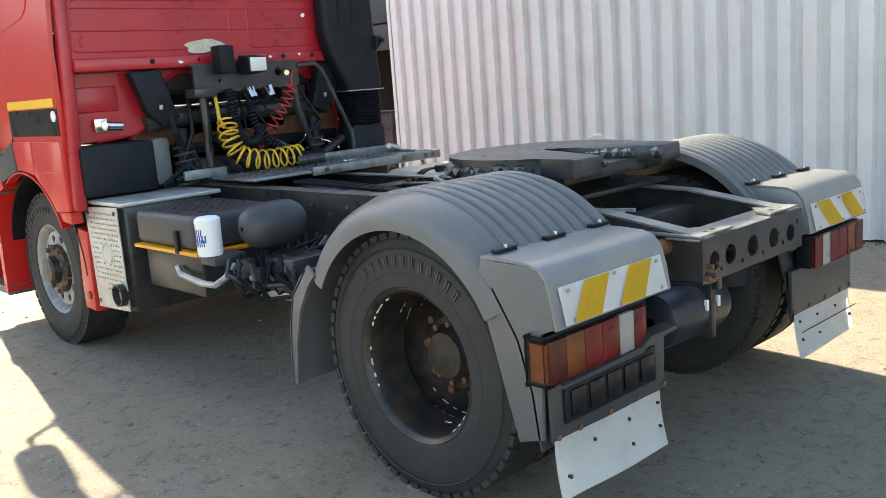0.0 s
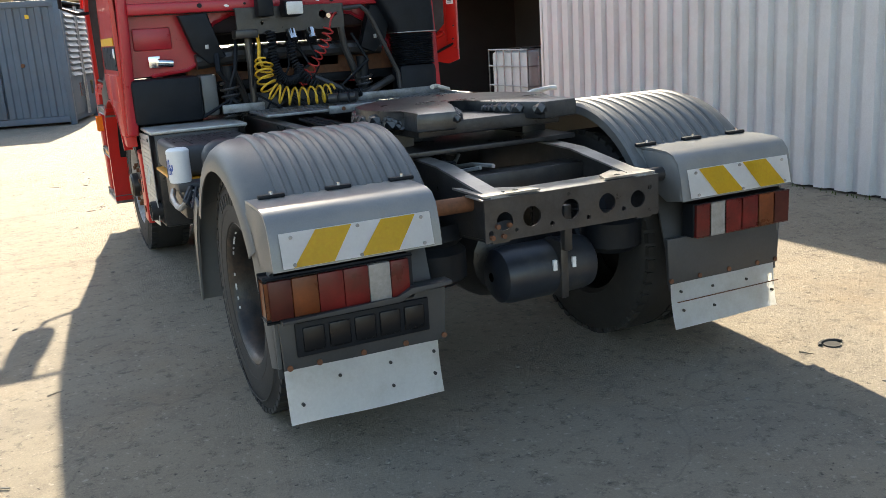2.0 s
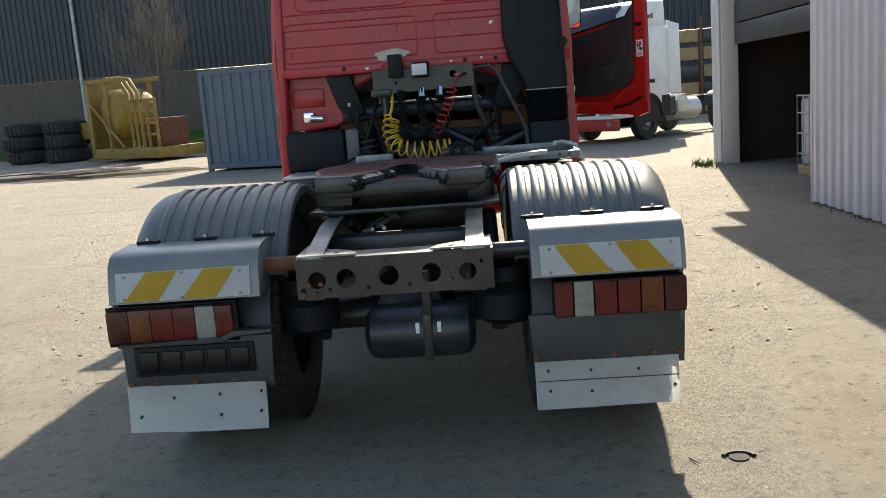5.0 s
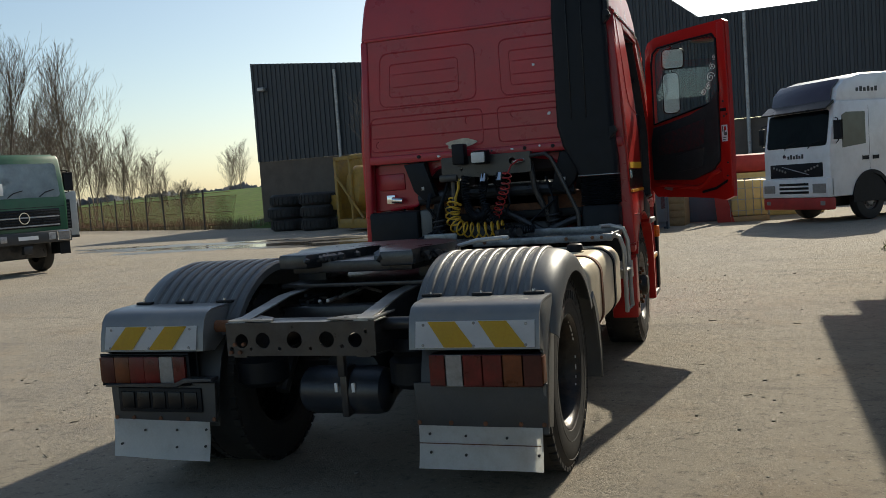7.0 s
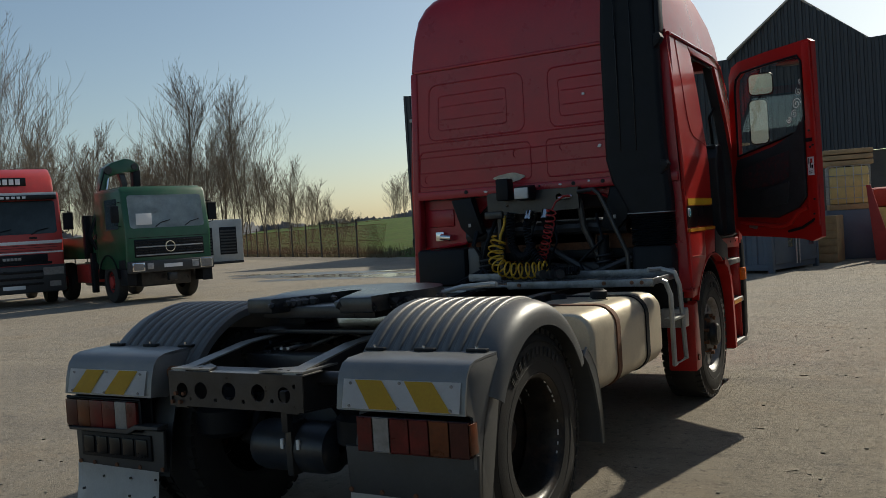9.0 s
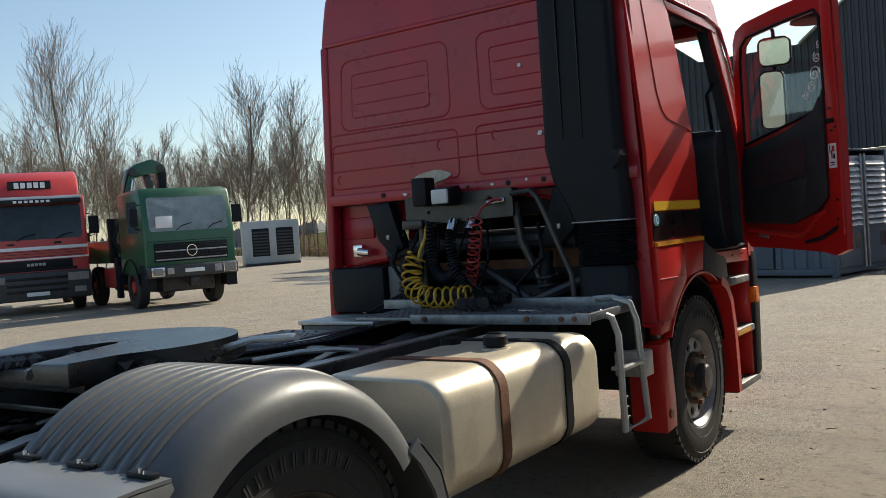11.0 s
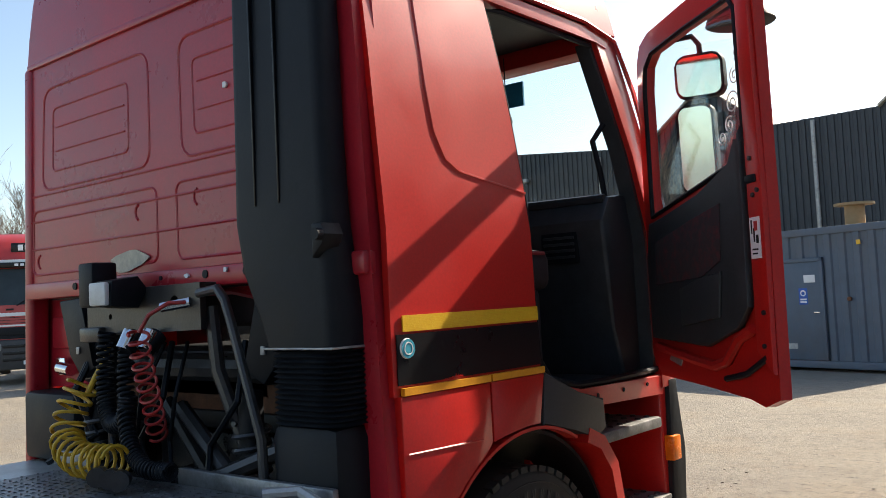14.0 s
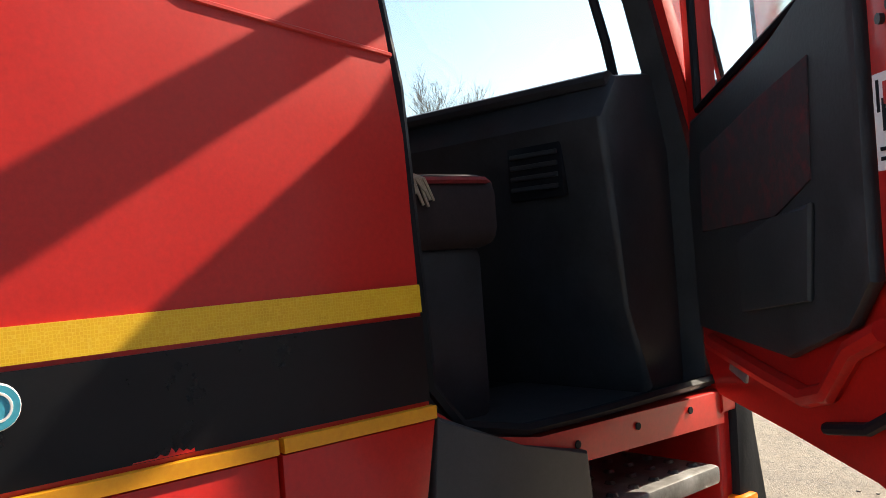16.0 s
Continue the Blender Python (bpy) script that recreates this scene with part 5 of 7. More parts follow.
# fifth wheel
fw_ = B()
def fifth_outline():
    o = []
    R = 0.47
    for a in range(-38, 219, 8):
        o.append((R * math.cos(radians(a)), 0.27 + 0.44 * math.sin(radians(a))))
    o += [(-0.40, -0.20), (-0.22, -0.22), (-0.07, 0.12), (-0.055, 0.24), (0.0, 0.29), (0.055, 0.24), (0.07, 0.12), (0.22, -0.22), (0.40, -0.20)]
    return o
prism(fw_, fifth_outline(), "z", 1.125, 1.205, 0.012)
fifth = part("fifth_wheel", fw_, GREASE, T, "greasy black fifth-wheel coupling plate")
rnd4 = random.Random(4)
bm = B()
for i in range(70):
    a = rnd4.uniform(-35, 215)
    x, y = 0.455 * math.cos(radians(a)), 0.27 + 0.425 * math.sin(radians(a))
    r = rnd4.uniform(0.015, 0.05)
    bmesh.ops.create_icosphere(bm, subdivisions=1, radius=1.0, matrix=Matrix.Translation((x, y, 1.165 - rnd4.uniform(0, .03))) @ Matrix.Diagonal((r, r, r * 0.7, 1)))
for i in range(26):
    s = rnd4.choice((-1, 1))
    t = rnd4.random()
    x, y = s * (0.22 - 0.15 * t), -0.22 + 0.34 * t
    r = rnd4.uniform(0.015, 0.04)
    bmesh.ops.create_icosphere(bm, subdivisions=1, radius=1.0, matrix=Matrix.Translation((x, y, 1.17)) @ Matrix.Diagonal((r, r, r * 0.8, 1)))
part("grease_clumps", bm, GREASE, fifth, "thick dried grease round the rim")
part("skirt", prism(B(), [(-0.36, -0.12), (0.36, -0.12), (0.40, 0.3), (0.30, 0.6), (-0.30, 0.6), (-0.40, 0.3)], "z", 1.09, 1.155, 0.01), CHASSIS, fifth)
for s in (-1, 1):
    pbox("pedestal", CHASSIS, fifth, (s * 0.30, s * 0.44, 0.12, 0.42, 1.0, 1.14), 0.02)
pbox("mounting_plate", CHASSIS, T, (-0.46, 0.46, -0.10, 0.66, 1.008, 1.03), 0.004)
ptube("release_lever", ALU, fifth, [(0.30, 0.36, 1.13), (0.46, 0.41, 1.17), (0.56, 0.44, 1.195), (0.70, 0.50, 1.20), (0.74, 0.49, 1.20)], 0.013, 8, label="pale release lever")


# rear mudguards: ribbed arch, front skirt, rear hood
def mudguard(s):
    xi, xo = s * 0.50, s * (1.225 if s < 0 else 1.215)
    hi, ho_ = s * 0.572, s * (1.212 if s < 0 else 1.198)
    c = (0.0, 0.53)
    # arch over the tyre with a rounded outer edge
    b = B()
    R = 0.635
    angs = [28 + (152 - 28) * i / 30 for i in range(31)]
    edge = [(xi, -0.05), (xi, -0.012)] + [(xi + (s) * 0.012, 0.0)] + [(xo - s * 0.13, 0.0), (xo - s * 0.09, -0.004), (xo - s * 0.055, -0.015), (xo - s * 0.026, -0.034), (xo - s * 0.008, -0.06), (xo, -0.09), (xo, -0.125)]
    rings = []
    for a in angs:
        rings.append([b.verts.new((x, c[0] + (R + d) * math.cos(radians(a)), c[1] + (R + d) * math.sin(radians(a)))) for x, d in edge])
    for p, q in zip(rings, rings[1:]):
        for i in range(len(edge) - 1):
            b.faces.new((p[i], p[i + 1], q[i + 1], q[i]))
    bmesh.ops.recalc_face_normals(b, faces=b.faces)
    bmesh.ops.solidify(b, geom=b.faces[:], thickness=0.006)
    guard = part("mudguard", b, GREYPLASTIC, T, "grey plastic mudguard with raised ribs")
    for i in range(9):
        x = xi + (xo - xi) * (0.085 + 0.088 * i)
        rb = B()
        rows_r = []
        for k in range(29):
            a = radians(50 + (143 - 50) * k / 28)
            e = min(1.0, 0.25 + k / 3, 0.25 + (28 - k) / 3)
            rows_r.append([rb.verts.new((x + u * e, c[0] + (R + h * e) * math.cos(a), c[1] + (R + h * e) * math.sin(a)))
                           for u, h in ((-0.021, -0.003), (-0.019, 0.006), (-0.010, 0.0115), (0.010, 0.0115), (0.019, 0.006), (0.021, -0.003))])
        for p, q in zip(rows_r, rows_r[1:]):
            for k in range(5):
                rb.faces.new((p[k], p[k + 1], q[k + 1], q[k]))
        rb.faces.new(rows_r[0])
        rb.faces.new(rows_r[-1])
        part("rib", rb, GREYPLASTIC, guard, angle=50)
    # front skirt
    fs = [(0.555, 0.84), (0.60, 0.79), (0.66, 0.72), (0.695, 0.60), (0.715, 0.45), (0.72, 0.32)]
    part("front_skirt", band(B(), fs, "x", xi, xo, 0.008), GREYPLASTIC, guard)
    part("front_skirt_side", prism(B(), [(0.535, 0.86), (0.60, 0.80), (0.665, 0.72), (0.70, 0.60), (0.72, 0.45), (0.725, 0.32), (0.69, 0.32), (0.665, 0.5), (0.62, 0.66), (0.55, 0.77), (0.49, 0.82)], "x", xo, xo - s * 0.012, 0.003), GREYPLASTIC, guard)
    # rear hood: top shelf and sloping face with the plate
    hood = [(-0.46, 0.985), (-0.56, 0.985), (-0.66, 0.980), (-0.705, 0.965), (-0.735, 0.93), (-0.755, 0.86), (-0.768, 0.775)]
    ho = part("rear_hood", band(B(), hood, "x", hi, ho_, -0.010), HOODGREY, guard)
    part("hood_cheek", prism(B(), [(-0.46, 0.975), (-0.66, 0.970), (-0.70, 0.955), (-0.728, 0.92), (-0.745, 0.86), (-0.757, 0.775), (-0.70, 0.76), (-0.69, 0.40), (-0.585, 0.37), (-0.535, 0.55), (-0.475, 0.76), (-0.43, 0.90)], "x", ho_, ho_ - s * 0.014, 0.004), GREYPLASTIC, guard)
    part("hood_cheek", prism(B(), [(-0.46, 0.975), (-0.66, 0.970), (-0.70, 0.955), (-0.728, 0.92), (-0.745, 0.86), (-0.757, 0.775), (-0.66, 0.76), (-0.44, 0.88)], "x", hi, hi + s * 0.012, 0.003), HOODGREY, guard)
    part("inner_rear", band(B(), [(-0.50, 0.88), (-0.60, 0.72), (-0.65, 0.55), (-0.675, 0.36)], "x", hi, ho_, 0.008), DARKPLASTIC, guard)
    for x in (0.60, 0.86, 1.12):
        hg = part("latch", box(B(), s * x - 0.05, s * x + 0.05, -0.50, -0.47, 0.985, 1.0, 0.004, m=pose(0, 0, 0)), BLACK, guard, "black rubber hood latch")
        pcyl("latch_pin", CHROME, hg, (s * x, -0.49, 0.985), (s * x, -0.49, 1.012), 0.008, seg=8)
    # hazard plate
    n0, n1 = Vector((0, -0.7445, 0.905)), Vector((0, -0.7725, 0.785))
    d = (n1 - n0)
    def on_plate(u, v, lift):
        p = n0 + d * v
        return Vector((s * 1.178 - s * 0.57 * u, p.y - 0.006 - lift, p.z))
    def quad(name, us, material, lift, label=""):
        bm = B()
        f = bm.faces.new([bm.verts.new(on_plate(u, v, lift)) for u, v in us])
        bmesh.ops.solidify(bm, geom=[f], thickness=0.003)
        return part(name, bm, material, guard, label, smooth=False)
    hp = quad("hazard_plate", [(0, 0), (1, 0), (1, 1), (0, 1)], PLATEWHITE, 0.0, "white and yellow diagonal-striped marker plate")
    for u0 in (0.19, 0.62):
        q = quad("yellow_bar", [(u0 + 0.04, 0.015), (u0 + 0.275, 0.015), (u0 + 0.13, 0.985), (u0 - 0.125, 0.985)], PLATEYELLOW, 0.0035)
    for u, v in ((0.07, 0.13), (0.5, 0.08), (0.93, 0.13), (0.07, 0.9), (0.5, 0.93), (0.93, 0.9)):
        p = on_plate(u, v, 0.004)
        pcyl("rivet", GALV, guard, p, p + Vector((0, -0.004, -0.001)), 0.007, seg=8)
    # rear lamp cluster
    segs = [(0.0, 0.16, LENSDARK), (0.16, 0.34, LENSORANGE), (0.34, 0.52, LENSRED), (0.52, 0.70, LENSRED), (0.70, 0.86, LENSCLEAR), (0.86, 1.0, LENSRED)]
    LO = 1.236 if s < 0 else 1.196
    lamp = part("rear_lamp", box(B(), s * (LO - 0.54), s * LO, -0.735, -0.66, 0.595, 0.748, 0.01), BLACK, T, "tail lamp with amber, red and clear lenses")
    for a, c2, m_ in segs:
        x0, x1 = s * (LO - 0.002 - 0.53 * a), s * (LO - 0.002 - 0.53 * c2)
        lens = part("lens", box(B(), x0 - s * 0.0007, x1 + s * 0.0007, -0.752, -0.725, 0.602, 0.742, 0.004), m_, lamp)
    pbox("lens_side", LENSORANGE, lamp, (s * (LO - 0.002), s * (LO + 0.007), -0.745, -0.68, 0.61, 0.735), 0.003)
    # dark panel with number plate holder below
    pn = part("lower_panel", prism(B(), [(s * 0.562, 0.392), (s * 1.198, 0.392), (s * 1.205, 0.60), (s * 0.55, 0.60)], "y", -0.725, -0.705, 0.006), DARKPLASTIC, T, "dark plastic rear panel")
    if s < 0:
        pf = part("plate_holder", box(B(), -1.15, -0.63, -0.738, -0.724, 0.445, 0.575, 0.006), BLACK, pn)
        for i in range(5):
            pbox("holder_cell", SATIN, pf, (-1.125 + 0.098 * i, -1.045 + 0.098 * i, -0.745, -0.737, 0.465, 0.555), 0.006)
        part("number_lamp_rail", prism(B(), [(-0.54, 0.615), (-0.70, 0.615), (-0.75, 0.585), (-1.20, 0.585), (-1.20, 0.60), (-0.76, 0.605), (-0.71, 0.632), (-0.54, 0.632)], "y", -0.77, -0.70, 0.004), DARKPLASTIC, pn)
    # white flap, slightly curled
    bm = B()
    rowsv = []
    for j in range(9):
        z = 0.395 - 0.2 * j / 8
        rowsv.append([bm.verts.new((s * ((0.598 if s < 0 else 0.565) + 0.605 * i / 10), -0.728 - 0.03 * (j / 8) ** 2 * (1 + 0.2 * math.sin(i * 0.5 + (1 if s > 0 else 0))) + 0.002 * math.sin(i * 0.9), z + (0.008 * (i / 10) if s < 0 else 0))) for i in range(11)])
    for p, q in zip(rowsv, rowsv[1:]):
        for i in range(10):
            bm.faces.new((p[i], p[i + 1], q[i + 1], q[i]))
    bmesh.ops.solidify(bm, geom=bm.faces[:], thickness=0.005)
    fp = part("mud_flap", bm, WHITE, T, "dirty white mud flap")
    if s > 0:
        pbox("flap_seam", RUST, fp, (0.575, 1.165, -0.7345, -0.730, 0.318, 0.3215), 0.0)
    for x, z in ((0.62, 0.355), (0.80, 0.35), (1.0, 0.345), (0.625, 0.27), (0.80, 0.262), (1.15, 0.27)):
        pcyl("bolt", CHASSIS, fp, (s * x, -0.735 - 0.036 * ((0.395 - z) / 0.2) ** 2, z), (s * x, -0.726, z), 0.0065, seg=8)
    for x in (0.57, 0.73, 0.90, 1.07, 1.18):
        pcyl("screw", RUST, pn, (s * x, -0.732, 0.41), (s * x, -0.724, 0.41), 0.011, seg=8)


for s in (-1, 1):
    seen = set(T.children_recursive)
    mudguard(s)
    for o in set(T.children_recursive) - seen:
        if not o.name.startswith(("mudguard", "rib", "front_skirt")):
            back = 0.055 if s > 0 and o.name.startswith(("mud_flap", "bolt", "lower_panel", "screw")) else 0.024
            for v in o.data.vertices:
                v.co.y += back
                if s > 0:
                    v.co.x -= 0.012


# wheels
def tyre_bm(cx, cy, R, w, s, squash=True):
    """Tyre about the x axis: outer face towards s."""
    b = B()
    h = w / 2
    prof = [(R * 0.56, -h * 0.78), (R * 0.60, -h * 0.95), (R * 0.72, -h * 1.0), (R * 0.84, -h * 0.97), (R * 0.93, -h * 0.90), (R * 0.965, -h * 0.84), (R * 0.985, -h * 0.74), (R, -h * 0.4), (R, h * 0.4), (R * 0.985, h * 0.74), (R * 0.965, h * 0.84), (R * 0.93, h * 0.90), (R * 0.84, h * 0.97), (R * 0.72, h * 1.0), (R * 0.60, h * 0.95), (R * 0.56, h * 0.78)]
    lathe(b, prof, (cx, cy, R * 0.99), "x", 56, s)
    # shoulder blocks and grooves
    for i in range(52):
        a = 2 * math.pi * i / 52
        for sd in (-1, 1):
            m = Matrix.Translation((cx, cy, R * 0.99)) @ Matrix.Rotation(a, 4, "X")
            box(b, sd * h * 0.62, sd * h * 0.90, -R * 0.042, R * 0.042, R * 0.955, R * 0.999, m=m)
    for r in (0.70, 0.88):
        lathe(b, [(R * r, h * 0.985), (R * (r + 0.006), h * 1.005), (R * (r + 0.012), h * 0.985)], (cx, cy, R * 0.99), "x", 48, s)
    for v in b.verts:
        v.co.z = max(v.co.z, 0.001)
    return b


MARKS = mat("rubber_marks", (0.05, 0.048, 0.045), 0.7)


def letter_bars(cx, cy, zc, r, s, parent, n=9, a0=60, a1=120):
    """Moulded sidewall writing that cannot be read: raised bars."""
    bm = B()
    for i in range(n):
        a = radians(a0 + (a1 - a0) * i / (n - 1))
        for k in range(2):
            m = Matrix.Translation((cx, cy, zc)) @ Matrix.Rotation(a - radians(90), 4, "X")
            box(bm, 0, s * 0.004, -0.011 + k * 0.012, -0.004 + k * 0.012, r - 0.022, r + 0.022, m=m)
    return tagged(part("sidewall_lettering", bm, MARKS, parent, smooth=False), kind="stuff")


R_T = 0.515
for s in (-1, 1):
    # rear duals
    rw = thing("rear_wheel", "", "", None)
    rw.parent = T
    for kx in ("label", "category"):
        if kx in rw:
            del rw[kx]
    ty = part("tyre", tyre_bm(s * 1.025, 0, R_T, 0.29, s), TYRE, rw, "worn black drive tyre")
    part("tyre", tyre_bm(s * 0.69, 0, R_T, 0.29, s), TYRE, rw)
    zc = R_T * 0.99
    prof = [(0.300, 0.150), (0.307, 0.156), (0.302, 0.160), (0.288, 0.152), (0.278, 0.135), (0.272, 0.08), (0.262, 0.02), (0.255, -0.02), (0.268, -0.04), (0.262, -0.09), (0.245, -0.115), (0.235, -0.13), (0.20, -0.125), (0.165, -0.10), (0.15, -0.095), (0.145, -0.05), (0.12, -0.045), (0.10, -0.02), (0.09, 0.0), (0.0, 0.005)]
    part("rim", lathe(B(), prof, (s * 1.0, 0, zc), "x", 44, s), RIM, rw, "deep dish steel rim, grimy and rusty")
    for i in range(10):
        a = 2 * math.pi * i / 10
        y, z = 0.180 * math.cos(a), zc + 0.180 * math.sin(a)
        pcyl("wheel_nut", RUST, rw, (s * 0.875, y, z), (s * 0.925, y, z), 0.018, seg=6)
        a += 0.3
        pcyl("hub_bolt", RUST, rw, (s * 0.945, 0.118 * math.cos(a), zc + 0.118 * math.sin(a)), (s * 0.972, 0.118 * math.cos(a), zc + 0.118 * math.sin(a)), 0.013, seg=6)
    fl = B()
    rf_ = random.Random(7)
    for i in range(210):
        a = rf_.uniform(0, 6.283)
        xr, rr_ = rf_.choice(((1.153, 0.302), (1.153, 0.302), (1.137, 0.279), (0.962, 0.267), (0.962, 0.267), (1.02, 0.263), (0.91, 0.262)))
        if rr_ < 0.3 and math.sin(2 * a + xr * 9) < -0.2:
            continue
        m = Matrix.Translation((s * xr, 0, zc)) @ Matrix.Rotation(a, 4, "X")
        box(fl, -0.003, 0.003, -rf_.uniform(0.003, 0.02), 0.003, rr_ - 0.002, rr_ + 0.0025, m=m)
    tagged(part("flaking_paint", fl, PAPER, rw, "white paint flakes round the rim", smooth=False), kind="stuff")
    letter_bars(s * 1.169, 0, zc, R_T * 0.79, s, rw, 12, 55, 130)
    # front wheels
    fwh = thing("front_wheel", "", "", None)
    fwh.parent = T
    for kx in ("label", "category"):
        if kx in fwh:
            del fwh[kx]
    part("tyre", tyre_bm(s * 0.985, 3.60, R_T, 0.31, s), TYRE, fwh, "worn black steer tyre")
    disc = [(0.300, 0.130), (0.306, 0.138), (0.298, 0.142), (0.282, 0.125), (0.272, 0.09), (0.262, 0.07), (0.235, 0.085)]
    part("rim", lathe(B(), disc, (s * 0.985, 3.60, zc), "x", 44, s), RIMPALE, fwh, "silver-painted rim streaked with rust")
    holes = [(3.60 + 0.205 * math.cos(2 * math.pi * i / 10), zc + 0.205 * math.sin(2 * math.pi * i / 10), 0.028) for i in range(10)]
    face = [(3.60 + 0.250 * math.cos(2 * math.pi * i / 44), zc + 0.250 * math.sin(2 * math.pi * i / 44)) for i in range(44)]
    part("rim_disc", holed(B(), face, holes, "x", s * 1.072, s * 1.085), RIMPALE, fwh)
    part("hub", lathe(B(), [(0.165, 0.10), (0.16, 0.125), (0.12, 0.135), (0.095, 0.14), (0.09, 0.18), (0.075, 0.195), (0.0, 0.20)], (s * 0.985, 3.60, zc), "x", 30, s), RIM, fwh)
    for i in range(10):
        a = 2 * math.pi * (i + 0.5) / 10
        pcyl("wheel_nut", RUST, fwh, (s * 1.085, 3.60 + 0.150 * math.cos(a), zc + 0.150 * math.sin(a)), (s * 1.135, 3.60 + 0.150 * math.cos(a), zc + 0.150 * math.sin(a)), 0.017, seg=6)
    letter_bars(s * 1.139, 3.60, zc, R_T * 0.79, s, fwh, 12, 20, 100)
    # rear half of the front wheel guard
    part("wheel_guard", prism(B(), [(2.90, 0.82), (3.03, 0.84), (3.06, 0.5), (3.07, 0.33), (2.92, 0.32)], "x", s * 0.95, s * 1.165, 0.012), RED, T, "red lower wheel guard")
    pcyl("marker_lamp", LENSORANGE, T, (s * 1.165, 2.97, 0.42), (s * 1.175, 2.97, 0.42), 0.025, seg=14)
    part("guard_link", box(B(), s * 1.0, s * 1.1, 2.98, 3.06, 0.82, 0.95, 0.01), CHASSIS, T)

# driver side: silencer with perforated end, battery box, filter, small air tank
sil = part("silencer", box(B(), -1.12, -0.55, 2.44, 2.90, 0.36, 1.0, 0.03), CHASSIS, T, "boxy exhaust silencer with aluminium shield")
part("heat_shield", box(B(), -1.14, -0.50, 2.42, 2.90, 0.985, 1.01, 0.008), ALU, sil)
hol = [(2.49 + 0.034 * i + 0.017 * (j % 2), 0.46 + 0.03 * j, 0.008) for i in range(11) for j in range(17) if not ((2.49 + 0.034 * i - 2.665) ** 2 + (0.46 + 0.03 * j - 0.70) ** 2 < 0.0075) and not (i > 6 and j < 3)]
grl = part("perforated_shield", holed(B(), [(2.46, 0.38), (2.88, 0.36), (2.90, 0.97), (2.46, 0.985)], hol, "x", -1.15, -1.144, 6), ALU, sil, "perforated aluminium shield plate")
for y, z in ((2.50, 0.42), (2.86, 0.40), (2.50, 0.95), (2.86, 0.94)):
    pcyl("bolt", CHASSIS, sil, (-1.156, y, z), (-1.15, y, z), 0.012, seg=8)
part("shield_emblem", lathe(B(), [(0.055, 0.0), (0.060, 0.006), (0.066, 0.006), (0.07, 0.0)], (-1.150, 2.665, 0.70), "x", 26, -1), ALU, sil)
part("tailpipe", lathe(B(), [(0.066, -0.1), (0.066, 0.03), (0.058, 0.03), (0.058, -0.1)], (-1.16, 2.52, 0.475), "x", 20, -1), CHASSIS, sil)
bb = part("battery_box", box(B(), -1.13, -0.60, 1.62, 2.28, 0.80, 0.98, 0.035, 3), DARKPLASTIC, T, "black ribbed plastic battery box cover")
part("tread_pattern", tread(B(), -1.08, -0.64, 1.66, 2.24, 0.981, 0.05), DARKPLASTIC, bb, smooth=False)
pbox("yellow_rim", ORANGE, bb, (-1.145, -0.60, 1.60, 2.30, 0.775, 0.795), 0.006)
pbox("tray", CHASSIS, bb, (-1.10, -0.60, 1.64, 2.26, 0.55, 0.775), 0.02)
for y in (1.80,):
    pbox("strap_buckle", BLACK, bb, (-1.15, -1.13, y - 0.02, y + 0.02, 0.78, 0.90), 0.005)
flt = part("filter_canister", lathe(B(), [(0.0, 0.19), (0.05, 0.19), (0.062, 0.18), (0.064, 0.165), (0.062, 0.16), (0.062, 0.02), (0.058, 0.0), (0, 0)], (-1.13, 1.48, 0.80), "z", 26), PAPER, T, "white spin-on filter canister with blue print")
bm = B()
for z0, a0, a1 in ((0.87, 150, 235), (0.85, 160, 225), (0.90, 140, 215)):
    for k in range(6):
        aa = radians(a0 + (a1 - a0) * k / 6)
        ab2 = radians(a0 + (a1 - a0) * (k + 0.55) / 6)
        q = [(-1.13 + 0.0632 * math.cos(t), 1.48 + 0.0632 * math.sin(t), z) for t, z in ((aa, z0), (ab2, z0), (ab2, z0 + 0.035), (aa, z0 + 0.035))]
        bm.faces.new([bm.verts.new(v) for v in q])
part("printed_marks", bm, FILTERBLUE, flt, smooth=False)
sat = part("small_air_tank", lathe(B(), [(0.01, -0.175), (0.05, -0.168), (0.085, -0.145), (0.108, -0.10), (0.113, -0.04), (0.113, 0.06), (0.108, 0.11), (0.085, 0.15), (0.05, 0.17), (0.01, 0.175)], (-0.85, 1.34, 0.92), "x", 22), DARKPLASTIC, T)
for i in range(7):
    y = 1.1 + 0.09 * i
    ptube("air_line", BLACK, T, [(-1.0 + rnd3.uniform(-.05, .1), y, 0.72), (-0.95, y + rnd3.uniform(-.1, .1), 0.62), (-0.7, y + rnd3.uniform(-.2, .2), 0.66), (-0.5, y + 0.1, 0.8)], 0.012, 6)
pbox("filter_head", DARKPLASTIC, T, (-1.16, -0.98, 1.40, 1.54, 0.75, 0.80), 0.012)
pbox("valve_block", CHASSIS, T, (-0.95, -0.7, 1.05, 1.30, 0.60, 0.78), 0.02)
ptube("coolant_pipe", GALV, T, [(-1.12, 1.86, 0.70), (-1.14, 1.80, 0.67), (-1.16, 1.55, 0.655), (-1.16, 1.42, 0.66), (-1.13, 1.36, 0.70), (-1.08, 1.35, 0.76)], 0.017, 8, label="bent grey metal pipe")
rnd5 = random.Random(21)
